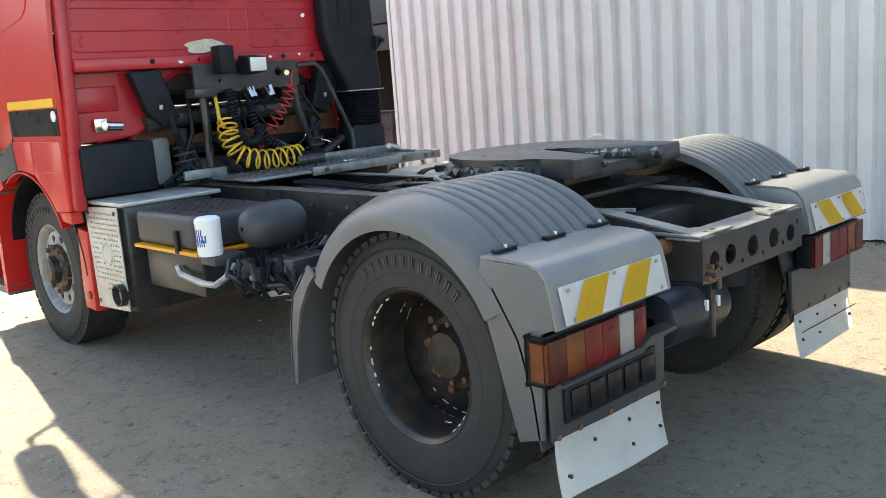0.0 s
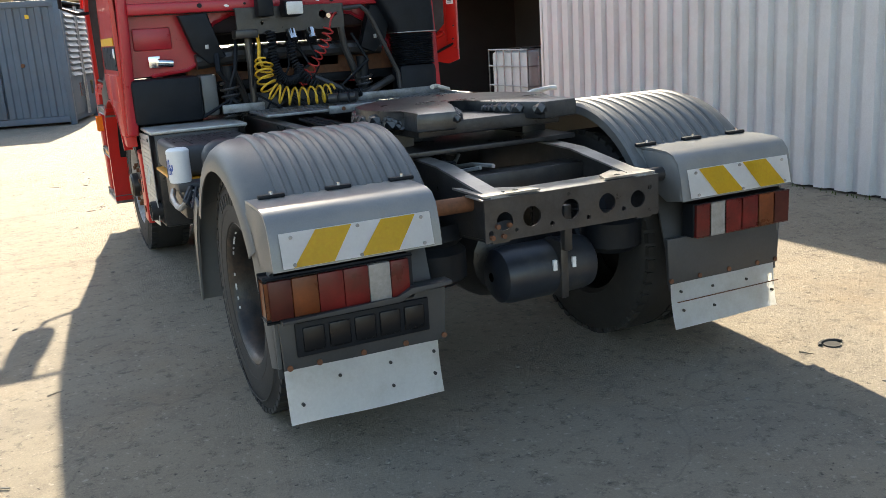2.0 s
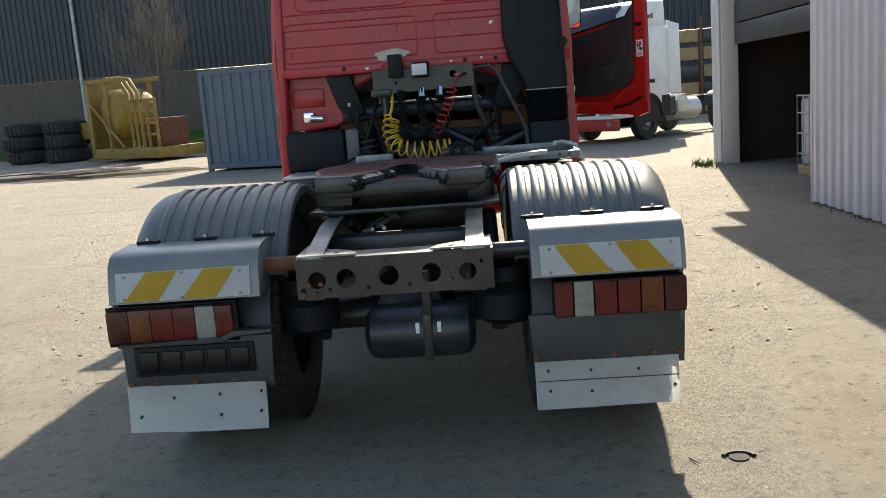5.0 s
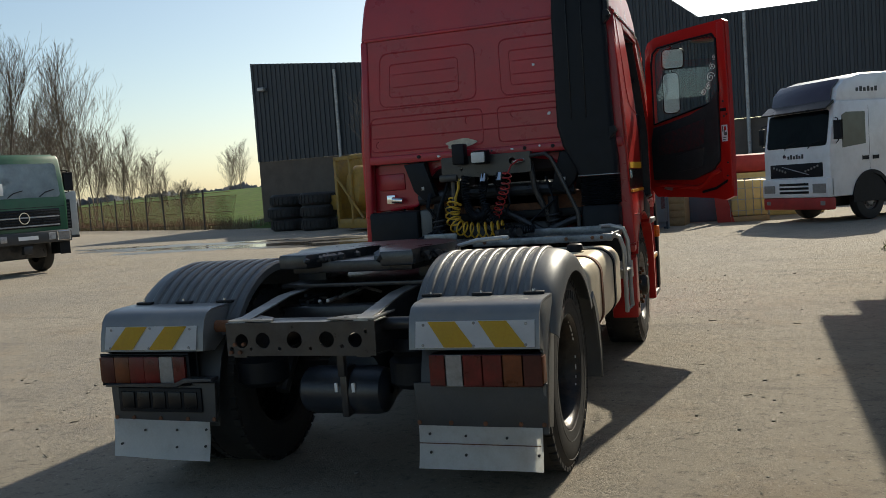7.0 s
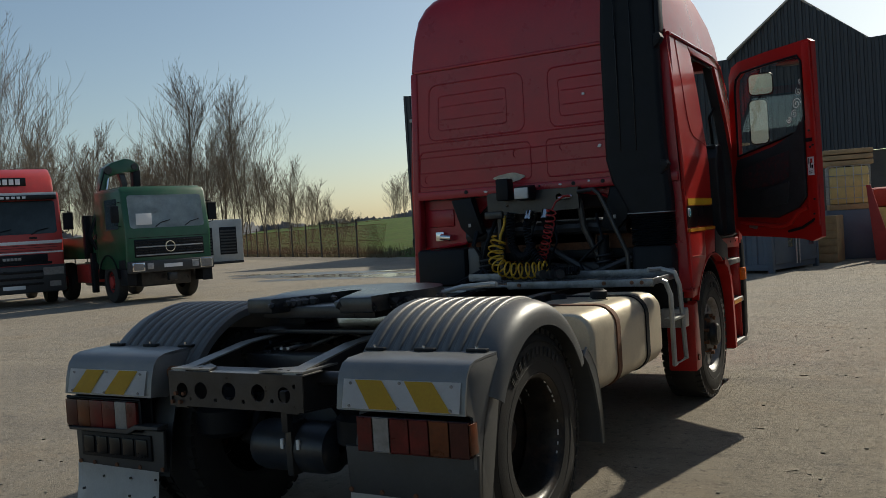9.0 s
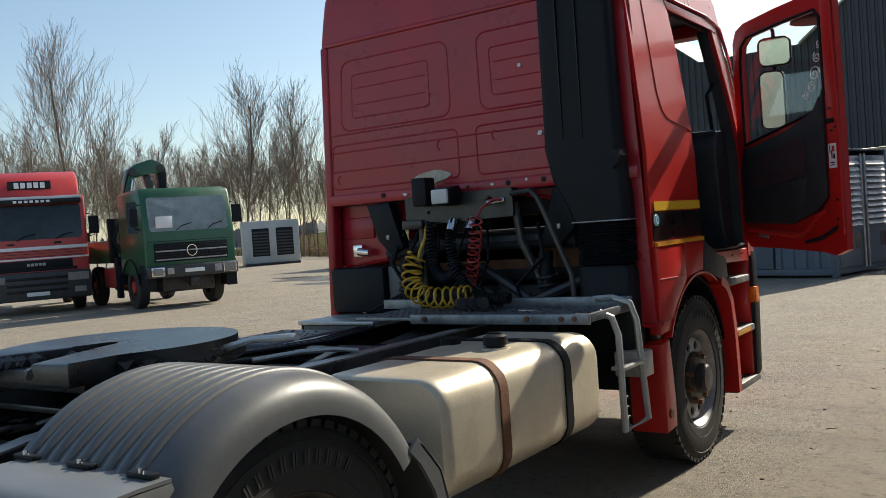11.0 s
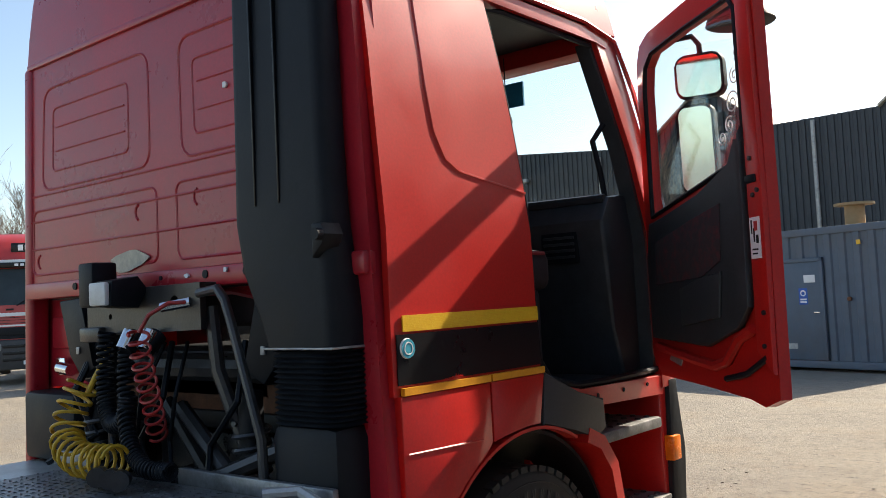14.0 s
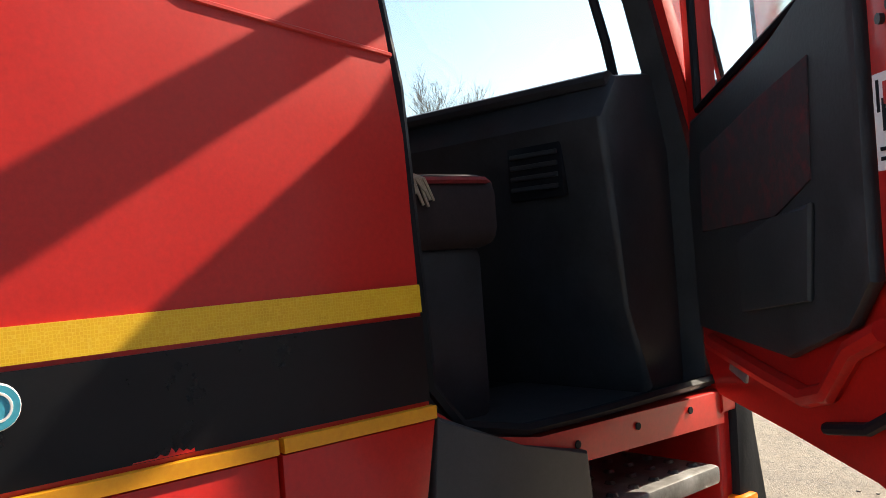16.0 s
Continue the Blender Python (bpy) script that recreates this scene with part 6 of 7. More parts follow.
for k in range(16):
    x0, y0_ = rnd5.uniform(-1.12, -0.85), rnd5.uniform(1.12, 1.42)
    ptube("air_line", BLACK if k % 4 else CHASSIS, T, [(x0, y0_, 0.78), (x0 - rnd5.uniform(0.0, 0.06), y0_ - rnd5.uniform(0.02, 0.1), 0.72), (x0 + rnd5.uniform(-0.05, 0.08), y0_ - rnd5.uniform(0.05, 0.16), rnd5.uniform(0.58, 0.66)), (x0 + 0.15, y0_ - rnd5.uniform(0.0, 0.3), rnd5.uniform(0.60, 0.75)), (-0.55, y0_ - 0.05, 0.8)], rnd5.uniform(0.007, 0.014), 6)
for k, (yy, zz) in enumerate(((1.30, 0.74), (1.38, 0.71), (1.22, 0.70))):
    vb = pcyl("valve_body", CHASSIS, T, (-1.04, yy, zz - 0.05), (-1.04, yy, zz + 0.04), 0.034, seg=14)
    pcyl("valve_union", GALV, vb, (-1.08, yy, zz), (-1.045, yy, zz), 0.014, seg=6)
pcyl("cab_lift_pump", ALU, T, (-0.90, 1.46, 0.60), (-0.78, 1.30, 0.55), 0.045, seg=14, label="pale cast pump body")

# passenger door, open
HINGE = Vector((1.125, 4.675, 0))
TIP = Vector((1.945, 4.02, 0))
ang = math.degrees(math.atan2(TIP.y - HINGE.y, TIP.x - HINGE.x))
DL = (TIP - HINGE).length
door = thing("cab_door", "", "", None)
for kx in ("label", "category"):
    if kx in door:
        del door[kx]
door.parent = T
door.matrix_world = pose(HINGE.x, HINGE.y, 0, 0, 0, ang)
door["label"] = "open red cab door with dark inner trim"


def dpart(name, bm, material, label=""):
    o = part(name, bm, material, door, label)
    return o


# door lies in local x 0..DL, its inside faces local -y
outl = [(0.02, 1.36), (0.10, 1.27), (0.50, 1.255), (DL - 0.20, 1.235), (DL - 0.10, 1.215), (DL, 1.25), (DL + 0.005, 1.95), (DL - 0.01, 2.84), (DL - 0.05, 2.865), (0.50, 2.855), (0.16, 2.835), (0.07, 2.80), (0.03, 2.72), (0.02, 2.5), (0.02, 1.9)]
win = [(0.11, 1.99), (DL - 0.18, 2.13), (DL - 0.12, 2.22), (DL - 0.13, 2.70), (DL - 0.17, 2.75), (0.50, 2.745), (0.20, 2.73), (0.13, 2.68), (0.11, 2.58)]
b = B()
loops = [outl, win]
for y in (0.0, 0.045):
    es = []
    for lp in loops:
        vs = [b.verts.new((x, y, z)) for x, z in lp]
        es += [b.edges.new((vs[i], vs[(i + 1) % len(vs)])) for i in range(len(vs))]
    bmesh.ops.triangle_fill(b, edges=es, use_beauty=True)
for lp in loops:
    bridge(b, [b.verts.new((x, 0.0, z)) for x, z in lp], [b.verts.new((x, 0.045, z)) for x, z in lp])
bmesh.ops.remove_doubles(b, verts=b.verts, dist=0.0002)
dpart("door_shell", b, RED)
# returned edge at the latch side and bottom, with a pressed ledge
dpart("latch_edge", prism(B(), [(DL - 0.10, 1.42), (DL, 1.34), (DL + 0.004, 1.95), (DL - 0.02, 2.84), (DL - 0.10, 2.84), (DL - 0.09, 2.2)], "y", -0.022, 0.0, 0.008), RED)
dpart("bottom_ledge", tube(B(), [(0.10, -0.006, 1.40), (0.45, -0.008, 1.36), (0.62, -0.010, 1.345), (0.72, -0.012, 1.37), (0.82, -0.012, 1.46), (0.92, -0.01, 1.50)], 0.022, 8), RED)
dpart("weather_strip", tube(B(), [(0.70, -0.012, 1.30), (0.86, -0.014, 1.33), (DL - 0.04, -0.014, 1.40)], 0.012, 8), BLACK)
trim = [(0.09, 1.44), (0.60, 1.42), (DL - 0.20, 1.50), (DL - 0.12, 1.58), (DL - 0.112, 2.25), (DL - 0.128, 2.20), (DL - 0.19, 2.11), (0.60, 2.035), (0.30, 1.98), (0.12, 1.96), (0.08, 1.8)]
tp = dpart("inner_trim", prism(B(), trim, "y", -0.035, -0.002, 0.012), INTERIOR, "dark grey moulded door trim")
part("fabric_insert", prism(B(), [(0.18, 1.68), (0.60, 1.70), (0.76, 1.76), (0.78, 1.98), (0.55, 1.94), (0.20, 1.87)], "y", -0.040, -0.034, 0.003), DOORFAB, tp, "dark fabric insert flecked with red")
part("door_pocket", prism(B(), [(0.42, 1.50), (0.74, 1.54), (0.77, 1.72), (0.62, 1.70), (0.42, 1.66)], "y", -0.052, -0.034, 0.01), INTERIOR, tp)
dpart("window_seal", tube(B(), [(x, -0.004, z) for x, z in win], 0.011, 6, closed=True), BLACK)
gp = dpart("door_window", prism(B(), win, "y", 0.02, 0.024), GLASS)
gp.visible_shadow = False
st_ = dpart("pictogram_label", box(B(), DL - 0.085, DL - 0.02, -0.0255, -0.0215, 1.755, 1.905), PAPER, "white warning label with black pictogram")
for i, (x0, x1, z0, z1) in enumerate(((0.01, 0.018, 0.09, 0.14), (0.03, 0.052, 0.10, 0.135), (0.024, 0.034, 0.06, 0.11), (0.04, 0.056, 0.055, 0.085), (0.012, 0.05, 0.03, 0.036), (0.012, 0.045, 0.015, 0.021))):
    part("print_bar", box(B(), DL - 0.085 + x0, DL - 0.085 + x1, -0.0265, -0.0252, 1.755 + z0, 1.755 + z1), BLACK if i != 1 else RED, st_)
lk = dpart("door_lock", box(B(), DL - 0.095, DL - 0.025, -0.03, -0.02, 2.03, 2.06, 0.006), BLACK)
for x, z in ((DL - 0.055, 2.12), (DL - 0.05, 1.985), (DL - 0.02, 2.0), (DL - 0.03, 1.56), (DL - 0.04, 1.44)):
    pcyl("screw", CHASSIS, lk, (x, -0.03, z), (x, -0.02, z), 0.009, seg=8)
dpart("door_reflector", prism(B(), [(0.20, 1.345), (0.30, 1.325), (0.32, 1.36), (0.22, 1.38)], "y", -0.006, 0.001), GALV)
# etched scroll on the window
for k, (cx, cz, r) in enumerate(((DL - 0.22, 2.36, 0.05), (DL - 0.25, 2.28, 0.035), (DL - 0.19, 2.46, 0.035), (DL - 0.31, 2.24, 0.03), (DL - 0.17, 2.54, 0.025))):
    pts = [(cx + r * (1 - t / 40) * math.cos(t * 0.3 + k), 0.017, cz + r * (1 - t / 40) * math.sin(t * 0.3 + k)) for t in range(34)]
    dpart("window_scroll", tube(B(), pts, 0.0028, 4), PAPER)
# mirrors beyond the door
arm = dpart("mirror_arm", tube(B(), [(0.05, 0.05, 2.78), (0.04, 0.18, 2.84), (0.07, 0.27, 2.85), (0.10, 0.29, 2.80), (0.105, 0.29, 2.62), (0.105, 0.275, 2.42), (0.105, 0.275, 2.14)], 0.014, 8), BLACK)


def mirror_head(x0, x1, z0, z1, y, shell):
    cx, hw = (x0 + x1) / 2, (x1 - x0) / 2
    m = pose(cx, y, 0, 0, 0, 48) @ pose(0, 0, (z0 + z1) / 2, 4) @ pose(0, 0, -(z0 + z1) / 2)
    h = part("mirror_housing", prism(B(), rrect(-hw, hw, z0, z1, 0.045, 5), "y", 0, 0.07, 0.015), shell, door, "door mirror housing")
    gm = part("mirror_glass", prism(B(), rrect(-hw + 0.012, hw - 0.012, z0 + 0.012, z1 - 0.012, 0.04, 5), "y", -0.003, 0.002), MIRROR, h)
    for o in (h, gm):
        o.data.transform(m)


mirror_head(0.054, 0.278, 2.535, 2.740, 0.242, BLACK)
mirror_head(0.060, 0.234, 2.090, 2.505, 0.220, BLACK)
part("ramp_mirror", lathe(B(), [(0.0, 0.03), (0.08, 0.02), (0.13, -0.03), (0.14, -0.06), (0.10, -0.07), (0, -0.075)], (0.62, 0.20, 2.80), "z", 22), BLACK, door)
# driver-side mirror
dm = part("driver_mirror", prism(B(), rrect(-1.52, -1.33, 2.0, 2.40, 0.05, 5), "y", 4.62, 4.70, 0.02), BLACK, T)
ptube("driver_mirror_arm", BLACK, T, [(-1.14, 4.7, 2.6), (-1.3, 4.72, 2.62), (-1.42, 4.68, 2.55), (-1.42, 4.68, 1.9), (-1.3, 4.7, 1.85), (-1.14, 4.72, 1.85)], 0.016, 8)
pbox("driver_mirror_small", BLACK, T, (-1.52, -1.33, 4.62, 4.70, 2.42, 2.58), 0.02)
# roof edge side flap over the duct
b = prism(B(), [(2.715, 2.84), (2.84, 2.84), (2.84, 3.30), (2.74, 3.28)], "x", 1.04, 1.075, 0.01)
part("side_deflector", b, BLACK, T)


# ---- things in the yard ----
def yaw_of(fx, fy):
    return math.degrees(math.atan2(-fx, fy))


def simple_wheel(parent, x, y, R, s, hub):
    b = B()
    h = 0.15
    prof = [(R * 0.55, -h), (R * 0.8, -h), (R * 0.96, -h * 0.85), (R, -h * 0.5), (R, h * 0.5), (R * 0.96, h * 0.85), (R * 0.8, h), (R * 0.55, h), (R * 0.52, h * 0.6)]
    lathe(b, prof, (x, y, R), "x", 32, s)
    w = part("wheel", b, TYRE, parent)
    b = B()
    lathe(b, [(R * 0.54, h * 0.7), (R * 0.50, h * 0.2), (R * 0.3, h * 0.35), (R * 0.27, h * 0.9), (R * 0.12, h * 1.0), (0.0, h * 1.05)], (x, y, R), "x", 28, s)
    part("rim", b, hub, w)
    for i in range(10):
        a = 2 * math.pi * i / 10
        pcyl("wheel_nut", CHASSIS, w, (x + s * h * 0.5, y + R * 0.36 * math.cos(a), R + R * 0.36 * math.sin(a)), (x + s * h * 0.75, y + R * 0.36 * math.cos(a), R + R * 0.36 * math.sin(a)), 0.02, seg=6)


def cab_hull(parent, paint, W, y0, y1, z0, zb, zr, rake=0.25, roofr=0.12):
    """A forward-control cab: side profile with a raked screen, rounded, swept across the width."""
    pr = [(y0, z0), (y1, z0), (y1, zb), (y1 - rake, zr - roofr), (y1 - rake - roofr, zr), (y0 + 0.05, zr), (y0, zr - 0.05)]
    return part("cab_body", prism(B(), pr, "x", -W, W, 0.05), paint, parent)


def screen(parent, W, y1, zb, zr, rake, z0, z1, glass, name="windscreen"):
    def yy(z):
        return y1 - rake * (z - zb) / (zr - zb) + 0.008
    b = B()
    vs = []
    for x, z in rrect(-W, W, z0, z1, 0.08, 4):
        vs.append(b.verts.new((x, yy(z), z)))
    f = b.faces.new(vs)
    bmesh.ops.solidify(b, geom=[f], thickness=0.012)
    return part(name, b, glass, parent)


def mirrors(parent, W, y, z):
    for s in (-1, 1):
        ptube("mirror_arm", BLACK, parent, [(s * W, y, z + 0.45), (s * (W + 0.18), y + 0.1, z + 0.42), (s * (W + 0.18), y + 0.1, z - 0.1), (s * W, y, z - 0.15)], 0.015, 6)
        pbox("mirror", BLACK, parent, (s * (W + 0.08), s * (W + 0.28), y + 0.06, y + 0.14, z - 0.05, z + 0.36), 0.02)


def wipers(parent, y, z, W):
    for x in (-W * 0.45, W * 0.35):
        ptube("wiper", BLACK, parent, [(x, y, z), (x - 0.15, y + 0.01, z + 0.10), (x - 0.42, y - 0.02, z + 0.16)], 0.012, 5)


# green flatbed truck with folded crane
gt = thing("crane_truck", "green flatbed truck with a folded loading crane behind the cab", "truck", pose(-16.8, 13.9, 0, 0, 0, yaw_of(0.945, -0.325)) @ Matrix.Diagonal((1.0, 1.04, 1.08, 1)))
cab_hull(gt, GREEN, 1.2, -0.75, 1.25, 0.85, 1.75, 2.85, 0.16, 0.10)
screen(gt, 1.05, 1.25, 1.75, 2.75, 0.16, 1.84, 2.66, PALEGLASS)
wipers(gt, 1.27, 1.86, 1.05)
pbox("paper_sheet", PAPER, gt, (0.45, 0.88, 1.235, 1.25, 1.92, 2.2), 0.002)
for s in (-1, 1):
    part("side_window", prism(B(), [(0.0, 1.85), (0.85, 1.85), (0.80, 2.6), (0.0, 2.6)], "x", s * 1.195, s * 1.206), DARKGLASS, gt)
    part("wheel_arch", band(B(), arc(0, 0.55, 0.68, 175, 5, 20), "x", s * 1.02, s * 1.23, 0.03), BLACK, gt)
    simple_wheel(gt, s * 1.02, 0, 0.53, s, BRICKRED)
    simple_wheel(gt, s * 1.0, -3.6, 0.53, s, BRICKRED)
    pbox("headlamp", LENSCLEAR, gt, (s * 0.82, s * 1.10, 1.36, 1.41, 0.80, 0.98), 0.015)
    pbox("cab_step", BLACK, gt, (s * 0.95, s * 1.2, 0.75, 1.2, 0.45, 0.85), 0.02)
gg = part("grille", box(B(), -0.98, 0.98, 1.24, 1.275, 1.12, 1.56, 0.02), BLACK, gt)
for i in range(6):
    pbox("slat", SATIN if i % 3 else GALV, gg, (-0.95, 0.95, 1.272, 1.288, 1.15 + 0.068 * i, 1.185 + 0.068 * i), 0.006)
part("emblem", lathe(B(), [(0.115, 0.0), (0.12, 0.015), (0.14, 0.015), (0.145, 0.0)], (0, 1.285, 1.36), "y", 28), CHROME, gt, "plain round chrome emblem")
part("bumper", box(B(), -1.2, 1.2, 1.18, 1.40, 0.74, 1.03, 0.04), DARKPLASTIC, gt)
pbox("number_plate", PAPER, gt, (-0.26, 0.26, 1.40, 1.408, 0.84, 0.93), 0.003)
pbox("tow_hook", CHASSIS, gt, (-0.12, 0.12, 1.2, 1.36, 0.5, 0.7), 0.02)
for s in (-1, 1):
    pbox("lamp_frame", CHROME, gt, (s * 0.79, s * 1.13, 1.40, 1.407, 0.785, 0.995), 0.01)
    pbox("wing_panel", BLACK, gt, (s * 1.06, s * 1.215, 0.72, 1.16, 0.85, 1.08), 0.02)
    pbox("bumper_cap", GALV, gt, (s * 0.55, s * 0.72, 1.398, 1.41, 0.82, 0.97), 0.01)
pbox("bonnet_line", SATIN, gt, (-1.12, 1.12, 1.251, 1.256, 1.60, 1.612), 0.0)
part("roof_rail", prism(B(), [(-0.7, 2.85), (0.95, 2.85), (0.9, 2.89), (-0.65, 2.89)], "x", -1.1, 1.1, 0.01), GREEN, gt)
mirrors(gt, 1.2, 1.0, 2.05)
for s in (-1, 1):
    pbox("chassis_rail", CHASSIS, gt, (s * 0.36, s * 0.46, -6.0, 1.0, 0.75, 1.0), 0.01)
pbox("loading_bed", GREEN, gt, (-1.2, 1.2, -6.2, -1.75, 1.15, 1.75), 0.03)
pbox("bed_front", BLACK, gt, (-1.2, 1.2, -1.75, -1.68, 1.15, 2.3), 0.02)
pbox("crane_base", GREEN, gt, (-0.45, 0.45, -1.45, -0.95, 0.95, 1.6), 0.04)
pbox("crane_column", GREEN, gt, (0.72, 1.08, -1.42, -1.0, 1.0, 1.95), 0.04)
part("main_boom", prism(B(), [(1.14, 1.55), (1.10, 1.95), (0.90, 2.75), (0.82, 3.25), (0.72, 3.52), (0.55, 3.60), (0.50, 3.45), (0.60, 3.12), (0.66, 2.70), (0.84, 1.95), (0.88, 1.50)], "y", -1.36, -1.10, 0.03), GREEN, gt)
part("outer_boom", prism(B(), [(0.70, 3.52), (0.50, 3.66), (0.10, 3.78), (-0.12, 3.74), (-0.30, 3.62), (-0.28, 3.46), (-0.05, 3.40), (0.22, 3.42), (0.52, 3.30), (0.66, 3.38)], "y", -1.40, -1.06, 0.03), GREEN, gt)
part("boom_tip", prism(B(), [(-0.10, 3.66), (-0.32, 3.62), (-0.36, 3.40), (-0.34, 2.85), (-0.12, 2.85), (-0.14, 3.30)], "y", -1.34, -1.12, 0.02), BLACK, gt)
part("boom_stop", prism(B(), [(0.30, 3.40), (0.10, 3.38), (0.02, 3.10), (0.10, 2.86), (0.22, 2.86), (0.18, 3.08)], "y", -1.30, -1.16, 0.02), CHASSIS, gt)
for x, z, r in ((0.62, 3.46, 0.11), (-0.16, 3.56, 0.09), (1.0, 1.72, 0.12)):
    pcyl("pivot_pin", CHASSIS, gt, (x, -1.43, z), (x, -1.03, z), r, seg=16)
pcyl("hydraulic_ram", BLACK, gt, (0.98, -1.02, 1.75), (0.74, -1.02, 2.75), 0.07, seg=12)
pcyl("ram_rod", CHROME, gt, (0.74, -1.02, 2.75), (0.62, -1.02, 3.25), 0.035, seg=10)
for k in range(4):
    ptube("hose", BLACK, gt, [(1.05, -1.05 - 0.05 * k, 1.35), (1.22 + 0.03 * k, -1.08, 1.75), (1.05, -1.06 - 0.03 * k, 2.2), (0.92, -1.10, 2.8), (0.70, -1.05, 3.50)], 0.02, 6)
pbox("stabiliser_leg", BLACK, gt, (1.05, 1.2, -1.35, -1.15, 0.25, 1.3), 0.02)
pbox("stabiliser_beam", BLACK, gt, (-1.15, 1.15, -1.38, -1.1, 0.85, 1.05), 0.02)
pbox("control_panel", BLACK, gt, (1.0, 1.25, -1.65, -1.45, 1.2, 2.3), 0.03)
pbox("side_tank", BRICKRED, gt, (0.7, 1.15, -2.6, -1.6, 0.5, 1.0), 0.04)

# dark blocks added under cab and bed to give the shade there
for y0_, y1_ in ((-0.7, 0.95), (-3.2, -1.6)):
    pbox("underbody_shade_block", CHASSIS, gt, (-0.72, 0.72, y0_, y1_, 0.38, 0.9), 0.06)
pcyl("front_axle", CHASSIS, gt, (-0.95, 0, 0.5), (0.95, 0, 0.5), 0.07, seg=10)

# red cab-over truck beside it
rt = thing("red_truck", "bright red cab-over truck with a high roof spoiler", "truck", pose(-21.3, 12.5, 0, 0, 0, yaw_of(0.88, -0.47)) @ Matrix.Scale(1.10, 4))
cab_hull(rt, TRUCKRED, 1.24, -0.85, 1.35, 0.45, 1.72, 2.95, 0.16, 0.1)
part("roof_spoiler", prism(B(), [(-0.8, 2.95), (1.1, 2.95), (0.9, 3.35), (0.45, 3.6), (-0.7, 3.68)], "x", -1.15, 1.15, 0.08), TRUCKRED, rt)
screen(rt, 1.12, 1.35, 1.72, 2.85, 0.16, 1.86, 2.72, DARKGLASS)
pbox("sun_visor", SATIN, rt, (-1.15, 1.15, 1.22, 1.40, 2.74, 2.86), 0.02)
pbox("visor_strip", TRUCKWHITE, rt, (-1.17, 1.17, 1.19, 1.30, 2.862, 2.93), 0.01)
for i in range(7):
    pbox("visor_mark", PAPER, rt, (-0.42 + 0.125 * i, -0.34 + 0.125 * i, 1.40, 1.404, 2.77, 2.83), 0.001)
nm_ = part("roof_badge", box(B(), -0.5, 0.5, 1.00, 1.03, 3.12, 3.34, 0.02, m=pose(0, 0, 0)), SATIN, rt, "dark badge panel")
for i in range(5):
    pbox("badge_bar", PAPER, nm_, (-0.36 + 0.15 * i, -0.25 + 0.15 * i, 1.03, 1.036, 3.16, 3.30), 0.002)
wipers(rt, 1.38, 1.84, 1.1)
for z0, z1, m_ in ((1.60, 1.68, PAPER), (1.36, 1.40, PAPER)):
    pbox("stripe", m_, rt, (-1.23, 1.23, 1.352, 1.358, z0, z1), 0.001)
gr2 = pbox("grille", BLACK, rt, (-0.85, 0.85, 1.34, 1.37, 1.14, 1.34), 0.01)
for i in range(5):
    pbox("badge_bar", GALV, gr2, (-0.22 + 0.09 * i, -0.15 + 0.09 * i, 1.37, 1.376, 1.20, 1.27), 0.002)
bp = part("bumper", box(B(), -1.25, 1.25, 1.2, 1.48, 0.35, 1.05, 0.05), DARKPLASTIC, rt)
for z in (0.55, 0.7, 0.86):
    pbox("bumper_slot", SATIN, bp, (-0.7, 0.7, 1.475, 1.49, z, z + 0.07), 0.005)
pbox("number_plate", PAPER, rt, (-0.26, 0.26, 1.482, 1.49, 0.46, 0.56), 0.003)
for s in (-1, 1):
    part("side_window", prism(B(), [(0.1, 1.75), (1.0, 1.75), (0.98, 2.65), (0.1, 2.65)], "x", s * 1.235, s * 1.246), DARKGLASS, rt)
    pbox("headlamp", LENSCLEAR, rt, (s * 0.72, s * 1.18, 1.46, 1.49, 0.80, 0.97), 0.015)
    pbox("fog_lamp", LENSCLEAR, rt, (s * 0.85, s * 1.1, 1.47, 1.49, 0.5, 0.62), 0.01)
    simple_wheel(rt, s * 1.05, 0, 0.5, s, RIMPALE)
    simple_wheel(rt, s * 1.02, -3.6, 0.5, s, RIMPALE)
    part("wheel_arch", band(B(), arc(0, 0.52, 0.62, 175, 5, 18), "x", s * 1.0, s * 1.26, 0.03), BLACK, rt)
    pbox("chassis_rail", CHASSIS, rt, (s * 0.36, s * 0.46, -5.2, 1.0, 0.7, 0.95), 0.01)
for s in (-1, 1):
    pbox("lamp_frame", BLACK, rt, (s * 0.68, s * 1.22, 1.455, 1.468, 0.76, 1.0), 0.01)
    pbox("corner_vent", SATIN, rt, (s * 0.45, s * 0.62, 1.352, 1.36, 1.735, 1.78), 0.004)
    pbox("door_line", DARKPLASTIC, rt, (s * 1.238, s * 1.243, 0.02, 0.03, 0.7, 2.75), 0.0)
for z in (1.43, 1.50, 1.56):
    pbox("grille_line", SATIN, rt, (-1.1, 1.1, 1.351, 1.356, z, z + 0.012), 0.0)
pbox("lower_grille", BLACK, rt, (-0.95, 0.95, 1.345, 1.362, 1.07, 1.14), 0.008)
mirrors(rt, 1.24, 1.15, 2.0)

# dark block added to shade the gap below the red truck
pbox("underbody_shade_block", CHASSIS, rt, (-0.75, 0.75, -3.0, 1.0, 0.36, 0.8), 0.06)

